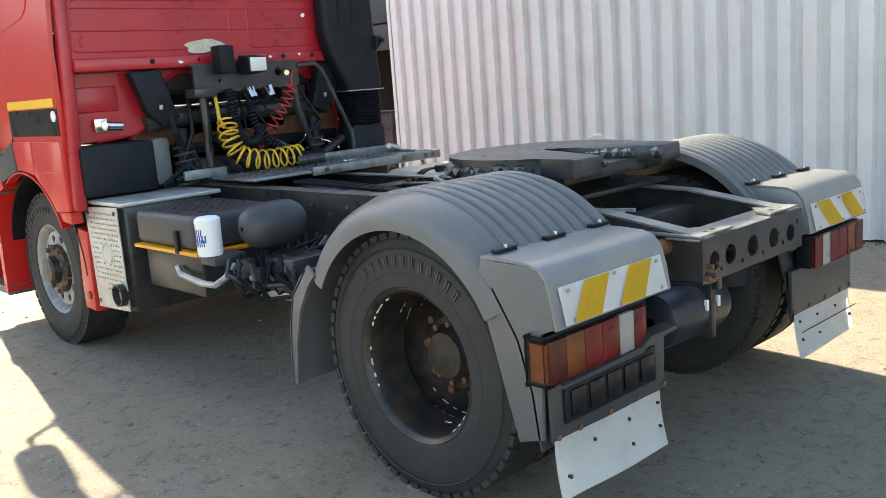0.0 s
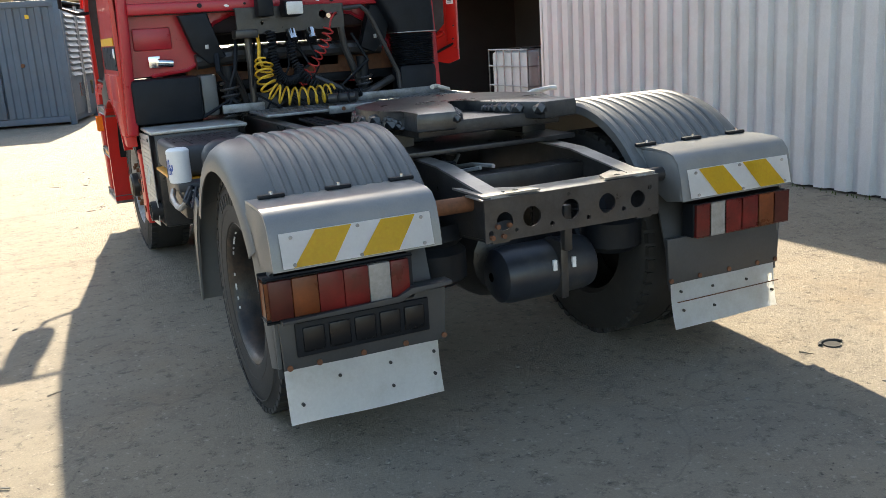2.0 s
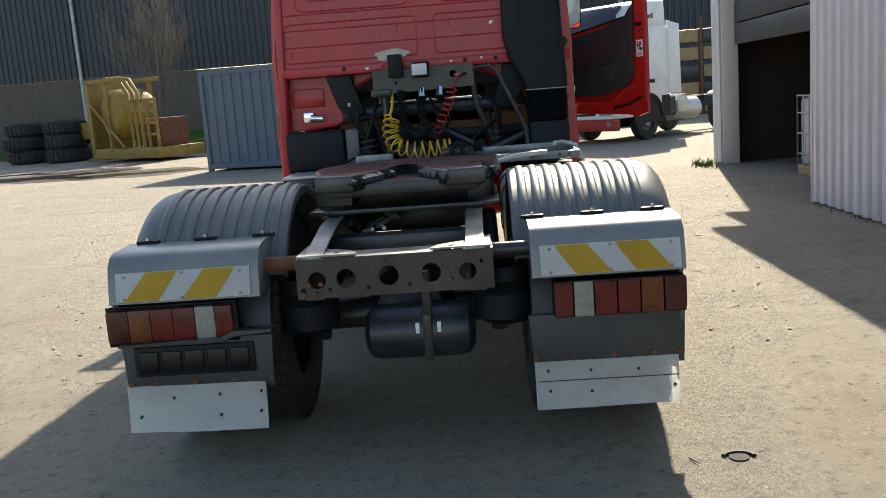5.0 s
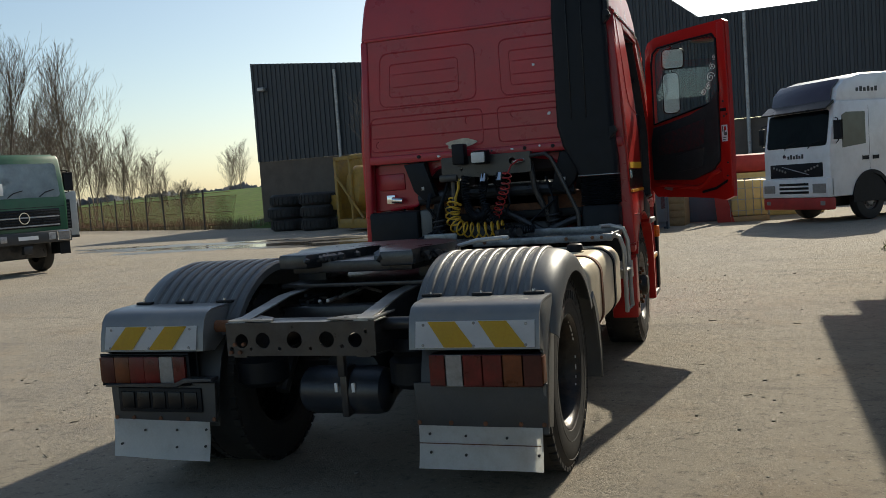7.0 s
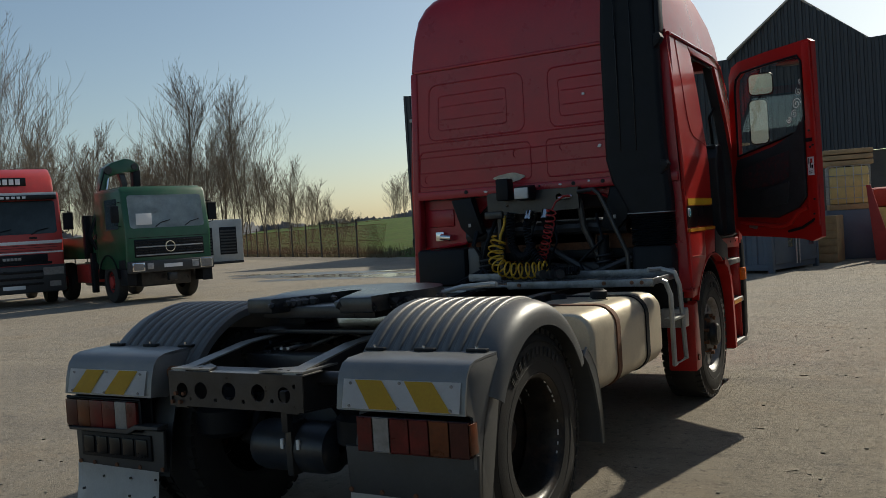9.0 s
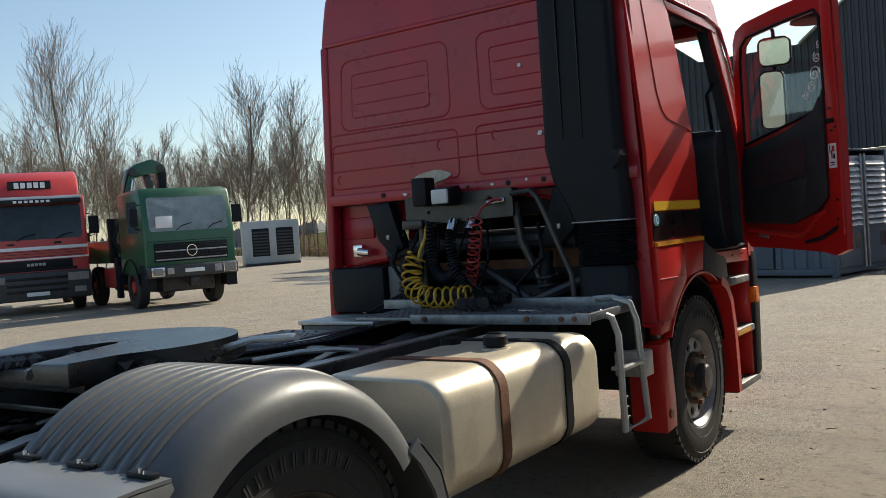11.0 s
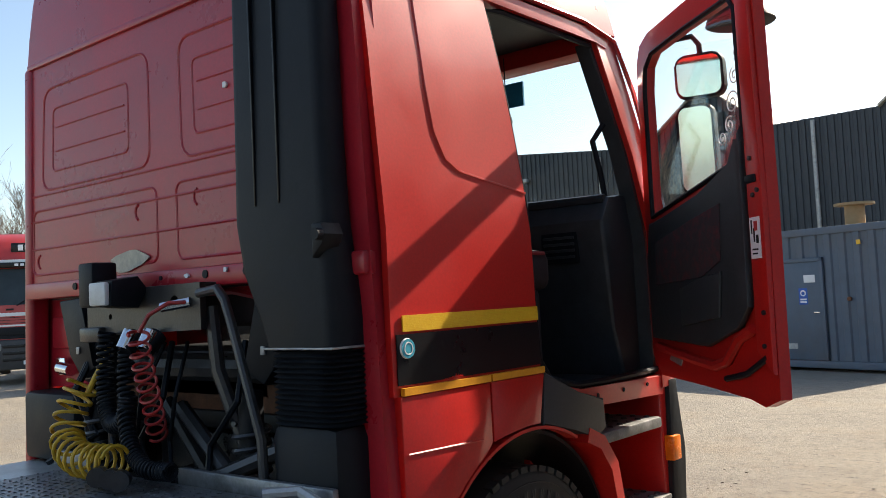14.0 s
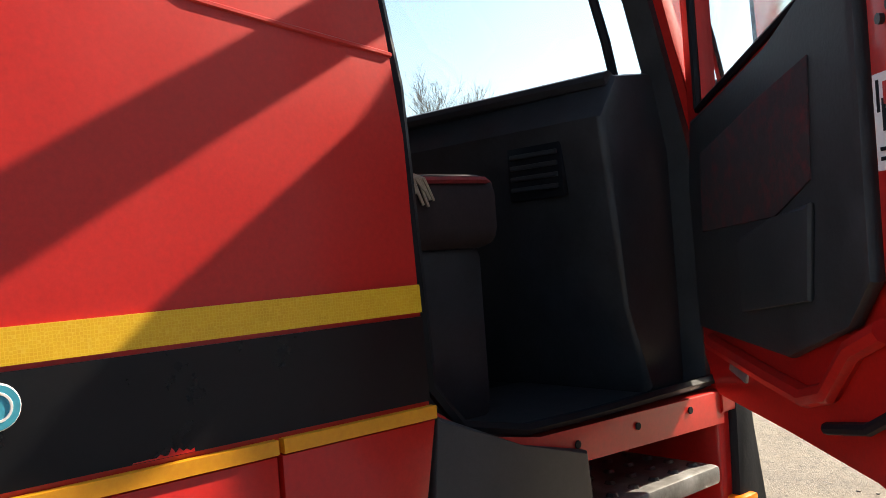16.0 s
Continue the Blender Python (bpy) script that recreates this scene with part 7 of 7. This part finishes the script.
# white cab-over truck by the warehouse
vt = thing("white_truck", "white cab-over truck with a dark sun visor and red lower bumper", "truck", pose(4.1, 20.16, 0, 0, 0, yaw_of(-0.76, -0.65)) @ Matrix.Diagonal((0.9, 0.92, 1.0, 1)))
cab_hull(vt, TRUCKWHITE, 1.24, -0.95, 1.38, 0.62, 1.75, 2.9, 0.20, 0.1)
part("high_roof", prism(B(), [(-0.95, 2.85), (1.12, 2.85), (1.02, 3.2), (0.75, 3.42), (0.2, 3.55), (-0.9, 3.58)], "x", -1.2, 1.2, 0.10), TRUCKWHITE, vt)
part("roof_front", prism(B(), [(1.125, 2.92), (1.05, 3.2), (0.80, 3.40), (0.83, 3.43), (1.09, 3.22), (1.165, 2.92)], "x", -1.08, 1.08, 0.005), PURPLE, vt, "dark purple roof front panel")
part("sun_visor", prism(B(), [(1.15, 2.86), (1.45, 2.70), (1.46, 2.74), (1.16, 2.93)], "x", -1.22, 1.22, 0.01), SATIN, vt)
screen(vt, 1.12, 1.38, 1.75, 2.85, 0.20, 1.86, 2.70, DARKGLASS)
wipers(vt, 1.41, 1.82, 1.1)
for i in range(6):
    pbox("logo_bar", DARKPLASTIC, vt, (-0.30 + 0.105 * i, -0.225 + 0.105 * i, 1.382, 1.388, 1.58, 1.66 if i % 2 else 1.69), 0.002)
    part("logo_bar", box(B(), -1.204, -1.198, -0.35 + 0.13 * i, -0.26 + 0.13 * i, 3.10, 3.19 if i % 2 else 3.22), DARKPLASTIC, vt)
part("logo_mark", prism(B(), [(0.36, 1.66), (0.42, 1.72), (0.48, 1.66), (0.48, 1.62), (0.36, 1.62)], "y", 1.382, 1.388), PURPLE, vt)
vg = pbox("grille", BLACK, vt, (-0.98, 0.98, 1.37, 1.40, 1.12, 1.46), 0.02)
for i in range(5):
    pbox("marker_light", LENSCLEAR, vg, (-0.85 + 0.11 * i, -0.79 + 0.11 * i, 1.40, 1.41, 1.36 - 0.03 * i, 1.41 - 0.03 * i), 0.003)
    pbox("marker_light", LENSCLEAR, vg, (0.79 - 0.11 * i, 0.85 - 0.11 * i, 1.40, 1.41, 1.36 - 0.03 * i, 1.41 - 0.03 * i), 0.003)
pcyl("badge_rod", GALV, vg, (-0.5, 1.405, 1.18), (0.5, 1.405, 1.40), 0.012, seg=6)
bw = part("bumper", box(B(), -1.24, 1.24, 1.25, 1.48, 0.62, 1.10, 0.04), TRUCKWHITE, vt)
for z in (0.72, 0.82, 0.92):
    pbox("bumper_slot", SATIN, bw, (-0.55, 0.55, 1.475, 1.486, z, z + 0.06), 0.004)
part("lower_bumper", box(B(), -1.24, 1.24, 1.22, 1.46, 0.32, 0.62, 0.04), BRICKRED, vt, "red lower bumper")
for s in (-1, 1):
    part("side_window", prism(B(), [(0.15, 1.85), (0.95, 1.78), (0.95, 2.55), (0.80, 2.62), (0.15, 2.62)], "x", s * 1.235, s * 1.248), DARKGLASS, vt)
    pbox("door_line", DARKPLASTIC, vt, (s * 1.238, s * 1.243, 0.02, 0.03, 0.95, 2.75), 0.0)
    pbox("door_handle", BLACK, vt, (s * 1.24, s * 1.26, -0.28, -0.08, 1.46, 1.55), 0.006)
    pbox("door_handle", BLACK, vt, (s * 1.24, s * 1.26, 0.08, 0.28, 1.46, 1.55), 0.006)
    pbox("headlamp", LENSCLEAR, vt, (s * 0.72, s * 1.16, 1.465, 1.49, 0.74, 0.94), 0.015)
    pbox("spot_lamp", LENSCLEAR, vt, (s * 0.95, s * 1.1, 1.45, 1.47, 0.44, 0.53), 0.008)
    simple_wheel(vt, s * 1.06, 0, 0.5, s, RIMPALE)
    simple_wheel(vt, s * 1.03, -3.7, 0.5, s, RIMPALE)
    part("wheel_arch", band(B(), arc(0, 0.55, 0.66, 178, 2, 20), "x", s * 0.95, s * 1.275, 0.09), BLACK, vt)
    part("wheel_housing", prism(B(), [(0.64, 0.45)] + arc(0, 0.55, 0.62, 0, 180, 20) + [(-0.64, 0.45)], "x", s * 1.236, s * 1.246), BLACK, vt, "dark wheel housing")
    part("lower_skirt", prism(B(), [(-0.98, 0.62), (-0.60, 0.62), (-0.60, 1.12), (-0.98, 1.12)], "x", s * 1.236, s * 1.250), BLACK, vt)
    part("side_extender", prism(B(), [(-1.55, 1.15), (-0.96, 1.15), (-0.96, 3.05), (-1.50, 2.95)], "x", s * 1.16, s * 1.22, 0.02), TRUCKWHITE, vt)
    part("rear_wing", prism(B(), [(-1.9, 1.0), (-1.55, 1.12), (-1.35, 0.95), (-1.4, 0.62), (-1.85, 0.6)], "x", s * 0.8, s * 1.2, 0.05), ALU, vt)
    pbox("side_skirt", DARKPLASTIC, vt, (s * 1.0, s * 1.22, -1.2, -0.65, 0.6, 1.05), 0.03)
    pbox("chassis_rail", CHASSIS, vt, (s * 0.36, s * 0.46, -5.2, 1.0, 0.75, 1.0), 0.01)
    pcyl("side_tank", ALU, vt, (s * 0.85, -2.6, 0.7), (s * 0.85, -1.35, 0.7), 0.3, seg=18)
    part("rear_guard", band(B(), arc(-3.7, 0.52, 0.6, 160, 20, 16), "x", s * 0.75, s * 1.2, 0.02), BLACK, vt)
# dark block added to shade the gap below the white truck
pbox("underbody_shade_block", CHASSIS, vt, (-0.75, 0.75, -3.0, 1.0, 0.36, 0.8), 0.06)
pbox("tool_rack", WOOD, vt, (-0.9, 0.9, -2.2, -1.6, 1.0, 1.1), 0.01)
mirrors(vt, 1.24, 1.15, 2.05)
copy_thing(vt, pose(-31.5, 19.5, 0, 0, 0, yaw_of(0.84, -0.55)))

# shipping container used as a workshop
cont = thing("container", "blue-grey steel workshop container with a personnel door", "container", pose(-0.69, 17.25, 0.0, 0, 0, 163.7))
CLn, CH, CW = 6.4, 2.6, 2.44
b = corrugated(B(), CLn - 0.2, 0.2, CH - 0.1, 0.28, -0.035, lambda u, d, z: (0.1 + u, -0.02 + d, z), 0.4)
part("side_panel", b, BLUEGREY, cont, smooth=False)
b = corrugated(B(), CLn - 0.2, 0.2, CH - 0.1, 0.28, 0.035, lambda u, d, z: (0.1 + u, -CW + 0.02 + d, z), 0.4)
part("side_panel", b, BLUEGREY, cont, smooth=False)
b = corrugated(B(), CW - 0.2, 0.2, CH - 0.1, 0.28, -0.035, lambda u, d, z: (CLn - 0.02 + d, -CW + 0.1 + u, z), 0.4)
part("end_panel", b, BLUEGREY, cont, smooth=False)
pbox("roof_panel", BLUEGREY, cont, (0, CLn, -CW, 0, CH - 0.03, CH), 0.01)
pbox("floor_frame", BLUEGREY, cont, (0.05, CLn - 0.05, -CW + 0.05, -0.05, 0.06, 0.2), 0.01)
for x in (0.0, CLn - 0.12):
    for y in (-CW, -0.12):
        pbox("corner_post", BLUEGREY, cont, (x, x + 0.12, y, y + 0.12, 0.0, CH + 0.01), 0.008)
for y in (-CW, -0.08):
    for z in (0.06, CH - 0.12):
        pbox("side_rail", BLUEGREY, cont, (0.12, CLn - 0.12, y, y + 0.08, z, z + 0.13), 0.008)
dr = part("personnel_door", box(B(), 1.45, 2.32, -0.03, 0.0, 0.2, 2.0, 0.008), BLUEGREY, cont, "flat steel personnel door")
for d in ((1.38, 1.45, 0.2, 2.07), (2.32, 2.39, 0.2, 2.07), (1.38, 2.39, 2.0, 2.07)):
    pbox("door_frame", BLUEGREY, dr, (d[0], d[1], -0.03, 0.022, d[2], d[3]), 0.005)
pbox("notice", PAPER, dr, (1.55, 1.78, 0.0, 0.004, 1.62, 1.76), 0.001, "white notice sheet")
sg = pbox("safety_sign", BLUE, dr, (1.72, 1.90, 0.0, 0.004, 1.22, 1.52), 0.001, "blue safety sign with a white symbol")
part("sign_symbol", lathe(B(), [(0.0, 0.003), (0.058, 0.003), (0.058, 0)], (1.81, 0.004, 1.43), "y", 22), PAPER, sg)
part("sign_symbol_inner", lathe(B(), [(0.0, 0.002), (0.034, 0.002), (0.034, 0)], (1.81, 0.007, 1.425), "y", 18), BLUE, sg)
for k in range(2):
    pbox("sign_bar", PAPER, sg, (1.745, 1.875, 0.004, 0.006, 1.25 + 0.05 * k, 1.28 + 0.05 * k), 0.0)
pbox("door_lever", CHROME, dr, (1.48, 1.60, 0.0, 0.03, 1.06, 1.085), 0.004)
pbox("kick_plate", GALV, dr, (2.0, 2.2, 0.0, 0.003, 0.4, 0.5), 0.0)
pbox("yellow_tag", YELLOW, cont, (0.62, 0.70, 0.0, 0.004, 2.25, 2.33), 0.0)
pcyl("vent_knob", RUST, cont, (0.9, -0.02, 1.3), (0.9, 0.02, 1.3), 0.04, seg=12)
for k, (ya, yb) in enumerate(((-CW + 0.14, -CW / 2 - 0.02), (-CW / 2 + 0.02, -0.14))):
    lf = part("end_door", box(B(), -0.0, 0.05, ya, yb, 0.2, CH - 0.14, 0.008), BLUEGREY, cont, "louvred steel end door")
    for i in range(11):
        part("louvre", prism(B(), [(-0.06, 1.02 + 0.125 * i), (0.0, 1.10 + 0.125 * i), (0.0, 1.03 + 0.125 * i)], "y", ya + 0.12, yb - 0.12), GALV, lf)
    pbox("window_slot", DARKGLASS, lf, (-0.006, 0.0, ya + 0.15, ya + 0.4, 0.55, 0.85), 0.0)
    pcyl("lock_rod", GALV, lf, (-0.04, (ya + 0.06 if k else yb - 0.06), 0.15), (-0.04, (ya + 0.06 if k else yb - 0.06), CH - 0.1), 0.02, seg=8)

# wooden cable reel standing on the container roof
def on_container(x, y, z):
    return cont.matrix_world @ Vector((x, y, z))


p = on_container(1.35, -1.1, CH + 0.01)
rl = thing("cable_reel", "small wooden cable reel on the container roof", "cable reel", pose(p.x, p.y, p.z))
pcyl("drum", WOOD, rl, (0, 0, 0.05), (0, 0, 0.42), 0.18, seg=18)
for z in (0, 0.42):
    pcyl("flange", WOOD, rl, (0, 0, z), (0, 0, z + 0.045), 0.36, seg=24)

# stacked big tyres
for k, (x, y, n) in enumerate(((-18.35, 32.2, 3), (-16.25, 31.3, 3))):
    for i in range(n):
        t = thing("loose_tyre", "big worn black tyre in a stack", "tyre", pose(x + random.Random(i + 5 * k).uniform(-0.06, 0.06), y + random.Random(i + 3 * k).uniform(-0.06, 0.06), 0.56 * i), "stacked tyres")
        b = B()
        R = 0.84
        lathe(b, [(R * 0.52, 0.10), (R * 0.60, 0.02), (R * 0.85, 0.0), (R * 0.97, 0.08), (R, 0.16), (R, 0.40), (R * 0.97, 0.48), (R * 0.85, 0.56), (R * 0.60, 0.54), (R * 0.52, 0.46), (R * 0.50, 0.28), (R * 0.52, 0.10)], (0, 0, 0), "z", 36)
        for j in range(26):
            m = Matrix.Rotation(2 * math.pi * j / 26, 4, "Z")
            box(b, R * 0.98, R * 1.03, -0.05, 0.05, 0.10, 0.46, m=m)
        part("carcass", b, TYRE, t)

# yellow tipping machine frame with a round drum
ym = thing("yellow_machine", "rusty yellow steel tank frame with curved pipes", "machine", pose(-11.9, 28.3, 0, 0, 0, -34))
pbox("base_frame", YMACH, ym, (-1.9, 2.1, -1.0, 1.0, 0.12, 0.5), 0.03)
for x in (-1.85, -0.75):
    pbox("upright", YMACH, ym, (x, x + 0.14, -1.0, -0.85, 0.3, 3.0), 0.01)
    pbox("upright", YMACH, ym, (x, x + 0.14, 0.85, 1.0, 0.3, 3.0), 0.01)
pbox("end_plate", YMACH, ym, (-1.9, -1.84, -1.0, 1.0, 0.4, 3.0), 0.01)
pbox("top_beam", YMACH, ym, (-1.9, -0.1, -1.0, -0.86, 2.86, 3.02), 0.01)
pbox("top_beam", YMACH, ym, (-1.9, -0.1, 0.86, 1.0, 2.86, 3.02), 0.01)
dm_ = B()
lathe(dm_, [(0.1, -0.9), (0.5, -0.85), (0.62, -0.6), (0.62, 0.6), (0.5, 0.85), (0.1, 0.9)], (-0.75, 0, 1.7), "y", 26)
for v in dm_.verts:
    v.co.z = 1.7 + (v.co.z - 1.7) * 1.5
part("drum", dm_, YMACH, ym)
for k in range(3):
    ptube("curved_pipe", YMACH, ym, [(-0.5 + 0.3 * k, -0.95, 3.0), (0.2 + 0.3 * k, -0.95, 2.9), (0.6 + 0.3 * k, -0.95, 2.4), (0.65 + 0.3 * k, -0.95, 1.6), (0.7 + 0.3 * k, -0.95, 0.5)], 0.07, 8)
pcyl("brace", YMACH, ym, (-1.7, -1.02, 2.2), (0.2, -1.02, 0.5), 0.05, seg=8)
for z in (0.9, 1.3, 1.7, 2.1):
    pbox("shelf_bar", YMACH, ym, (0.5, 2.0, -0.9, -0.8, z, z + 0.09), 0.008)
for x in (0.9, 1.5, 2.0):
    pbox("shelf_post", YMACH, ym, (x, x + 0.08, -0.95, -0.85, 0.4, 2.2), 0.008)
pbox("engine_box", RUST, ym, (0.7, 1.8, -0.6, 0.6, 0.5, 1.5), 0.04)
lb = thing("steel_beam", "yellow steel beam lying by the fence", "beam", pose(-15.0, 31.0, 0, 0, 0, -30))
pbox("beam_body", YMACH, lb, (-1.5, 1.2, -0.2, 0.2, 0.85, 1.5), 0.02)
for x in (-1.3, 0.9):
    pbox("trestle", RUST, lb, (x, x + 0.15, -0.25, 0.25, 0.0, 0.85), 0.01)


# caged liquid tanks, crate, boards
def ibc(x, y, z, rz, fill, label):
    t = thing("ibc_tank", label, "liquid tank", pose(x, y, z, 0, 0, rz), "caged tanks")
    pbox("pallet", WOOD, t, (-0.5, 0.5, -0.6, 0.6, 0, 0.14), 0.01)
    pbox("bottle", fill, t, (-0.47, 0.47, -0.57, 0.57, 0.15, 1.12), 0.06)
    cg = B()
    for i in range(6):
        for y_ in (-0.6, 0.6):
            cyl(cg, (-0.5 + 0.2 * i, y_, 0.14), (-0.5 + 0.2 * i, y_, 1.15), 0.012, seg=6)
    for i in range(6):
        for x_ in (-0.5, 0.5):
            cyl(cg, (x_, -0.6 + 0.24 * i, 0.14), (x_, -0.6 + 0.24 * i, 1.15), 0.012, seg=6)
    for z_ in (0.3, 0.6, 0.9, 1.15):
        tube(cg, [(-0.5, -0.6, z_), (0.5, -0.6, z_), (0.5, 0.6, z_), (-0.5, 0.6, z_)], 0.012, 6, closed=True)
    part("cage", cg, GALV, t)
    part("lid", cyl(B(), (0, 0, 1.11), (0, 0, 1.16), 0.1, seg=16), BLACK, t)
    return t


ibc(1.95, 21.6, 0, 5, IBC, "yellowed caged liquid tank on a pallet")
ibc(0.45, 22.4, 1.3, 10, IBC, "yellowed caged liquid tank stacked high")
pbx = thing("steel_crate", "grey steel crate under a liquid tank", "crate", pose(0.45, 22.4, 0, 0, 0, 10))
pbox("crate_body", BLUEGREY, pbx, (-0.6, 0.6, -0.6, 0.6, 0.0, 1.3), 0.03)
pls = thing("pallet_stack", "stack of weathered wooden pallets", "pallets", pose(0.45, 22.4, 2.47, 0, 0, 10))
for i in range(3):
    pbox("pallet", WOOD, pls, (-0.6, 0.6, -0.5, 0.5, 0.15 * i, 0.15 * i + 0.12), 0.01)
cr_ = thing("timber_crate", "pale timber packing crate on the ground", "crate", pose(-0.35, 21.0, 0, 0, 0, -4))
for i in range(6):
    pbox("board", WOOD, cr_, (-0.72, 0.72, -0.5, -0.47, 0.05 + 0.19 * i, 0.225 + 0.19 * i), 0.004)
pbox("crate_core", WOOD, cr_, (-0.71, 0.71, -0.468, 0.5, 0.0, 1.18), 0.01)
tp_ = thing("steel_sheet", "red steel sheet leaning beside the crate", "steel sheet", pose(1.15, 21.0, 0, 0, 0, 0))
part("sheet", prism(B(), [(-0.15, 1.9), (-0.05, 1.9), (0.45, 0.0), (0.0, 0.0)], "y", -0.04, 0.04, 0.01), BRICKRED, tp_)
# stacks of timber and pipes beyond, behind the white truck
ts = thing("timber_stack", "stacked timber and steel sections on racks", "timber stack", pose(9.5, 33.5, 0, 0, 0, -4))
for i in range(5):
    for j in range(4):
        pbox("timber_pack", WOOD if (i + j) % 3 else CHASSIS, ts, (-5 + j * 2.6, -2.6 + j * 2.6, -0.5, 0.6, 0.1 + i * 0.7, 0.6 + i * 0.7), 0.02)
for x in (-5.2, -2.5, 0.1, 2.7, 5.3):
    pbox("rack_post", RUST, ts, (x - 0.06, x + 0.06, -0.6, -0.5, 0, 3.9), 0.01)
# stacks past the container at the yard's end
ye = thing("yellow_bin", "faded yellow steel bin beside the container", "bin", pose(2.3, 24.2, 0, 0, 0, 10))
pbox("bin_body", IBC, ye, (-1.6, 1.6, -1.0, 1.0, 0.0, 1.3), 0.04)
pbox("red_tarp", BRICKRED, ye, (-1.5, 1.5, -0.95, 0.95, 1.3, 1.85), 0.15)

# generator housing near the fence
gn = thing("generator_housing", "pale grey steel generator housing with dark louvred doors", "generator", pose(-39.9, 40.6, 0, 0, 0, -128))
pbox("housing", PALEGREY, gn, (-1.35, 2.2, -1.3, 1.3, 0.15, 2.9), 0.04)
pbox("skid", CHASSIS, gn, (-1.35, 2.2, -1.3, 1.3, 0.0, 0.15), 0.01)
for x in (-0.45, 1.1):
    dg = pbox("louvred_door", BLACK, gn, (x - 0.5, x + 0.6, 1.29, 1.33, 0.6, 2.4), 0.01)
    for i in range(8):
        pbox("louvre", DARKPLASTIC, dg, (x - 0.45, x + 0.55, 1.33, 1.35, 0.7 + 0.2 * i, 0.8 + 0.2 * i), 0.004)

# inside the shed doorway
it = ibc(5.6, 8.6, 0, 0, IBCWHITE, "white caged liquid tank inside the shed")
for k, (y, z) in enumerate(((6.9, 1.7), (7.2, 1.7), (6.95, 1.15))):
    fx = thing("fire_box", "small red fire equipment box on the shed wall", "fire box", pose(6.9, y + 1.5, z))
    pbox("box", BRICKRED, fx, (0, 0.12, -0.11, 0.11, 0, 0.28), 0.01)
    pbox("box_mark", PAPER, fx, (-0.004, 0.0, -0.05, 0.05, 0.08, 0.18), 0.0)
pw = solid("partition_wall", box(B(), 7.02, 7.12, 6.4, 11.6, 0, 3.4), INSIDE, "partition inside the shed, darkened to stand for shade", "wall", "structure")
cb = thing("cardboard_box", "brown cardboard box inside the shed", "box", pose(5.9, 7.2, 0))
pbox("carton", WOOD, cb, (-0.4, 0.4, -0.4, 0.4, 0, 0.75), 0.01)

# small things on the ground
dc = thing("drain_hole", "broken drain hole with dark rim in the concrete", "drain", pose(1.35, -0.86, 0))
part("rim", tube(B(), [(0.062 * math.cos(a), 0.045 * math.sin(a), 0.004) for a in [i * 0.35 for i in range(9)]], 0.010, 6), TYRE, dc)
part("cover", cyl(B(), (0, 0, 0.001), (0, 0, 0.006), 0.04, seg=14), INSIDE, dc)
st = B()
rs = random.Random(12)
for i in range(900):
    x, y = rs.uniform(-5, 6), rs.uniform(-4.5, 9)
    r = rs.choice((0.004, 0.006, 0.008, 0.012))
    bmesh.ops.create_icosphere(st, subdivisions=1, radius=1, matrix=Matrix.Translation((x, y, r * 0.3)) @ Matrix.Rotation(rs.uniform(0, 6), 4, "Z") @ Matrix.Diagonal((r * rs.uniform(0.8, 1.8), r, r * 0.6, 1)))
for i in range(60):
    x, y, a = rs.uniform(-5, 5), rs.uniform(-3, 8), rs.uniform(0, 6.28)
    l_ = rs.uniform(0.03, 0.10)
    cyl(st, (x, y, 0.006), (x + l_ * math.cos(a), y + l_ * math.sin(a), 0.008), 0.004, 0.002, 5)
solid("gravel", st, mat("grit", (0.20, 0.18, 0.15), 0.9, var=0.4, scale=8), "scattered grit, twigs and small stones", "grit", "stuff")
wd = B()
for i in range(420):
    if i < 200:
        x, y = 4.25 + rs.gauss(0, 0.10), 11.3 + rs.gauss(0, 0.28)
    else:
        x, y = 4.16 - abs(rs.gauss(0, 0.03)), rs.uniform(-6, 6)
    a, h, w = rs.uniform(0, 6.28), rs.uniform(0.02, 0.16 if i < 200 else 0.05), 0.008
    v = [wd.verts.new((x - w * math.cos(a), y - w * math.sin(a), 0)), wd.verts.new((x + w * math.cos(a), y + w * math.sin(a), 0)), wd.verts.new((x + rs.gauss(0, 0.5) * h, y + rs.gauss(0, 0.5) * h, h))]
    wd.faces.new(v)
solid("weeds", wd, GRASS, "small weeds at the foot of the shed wall", "weeds", "stuff")
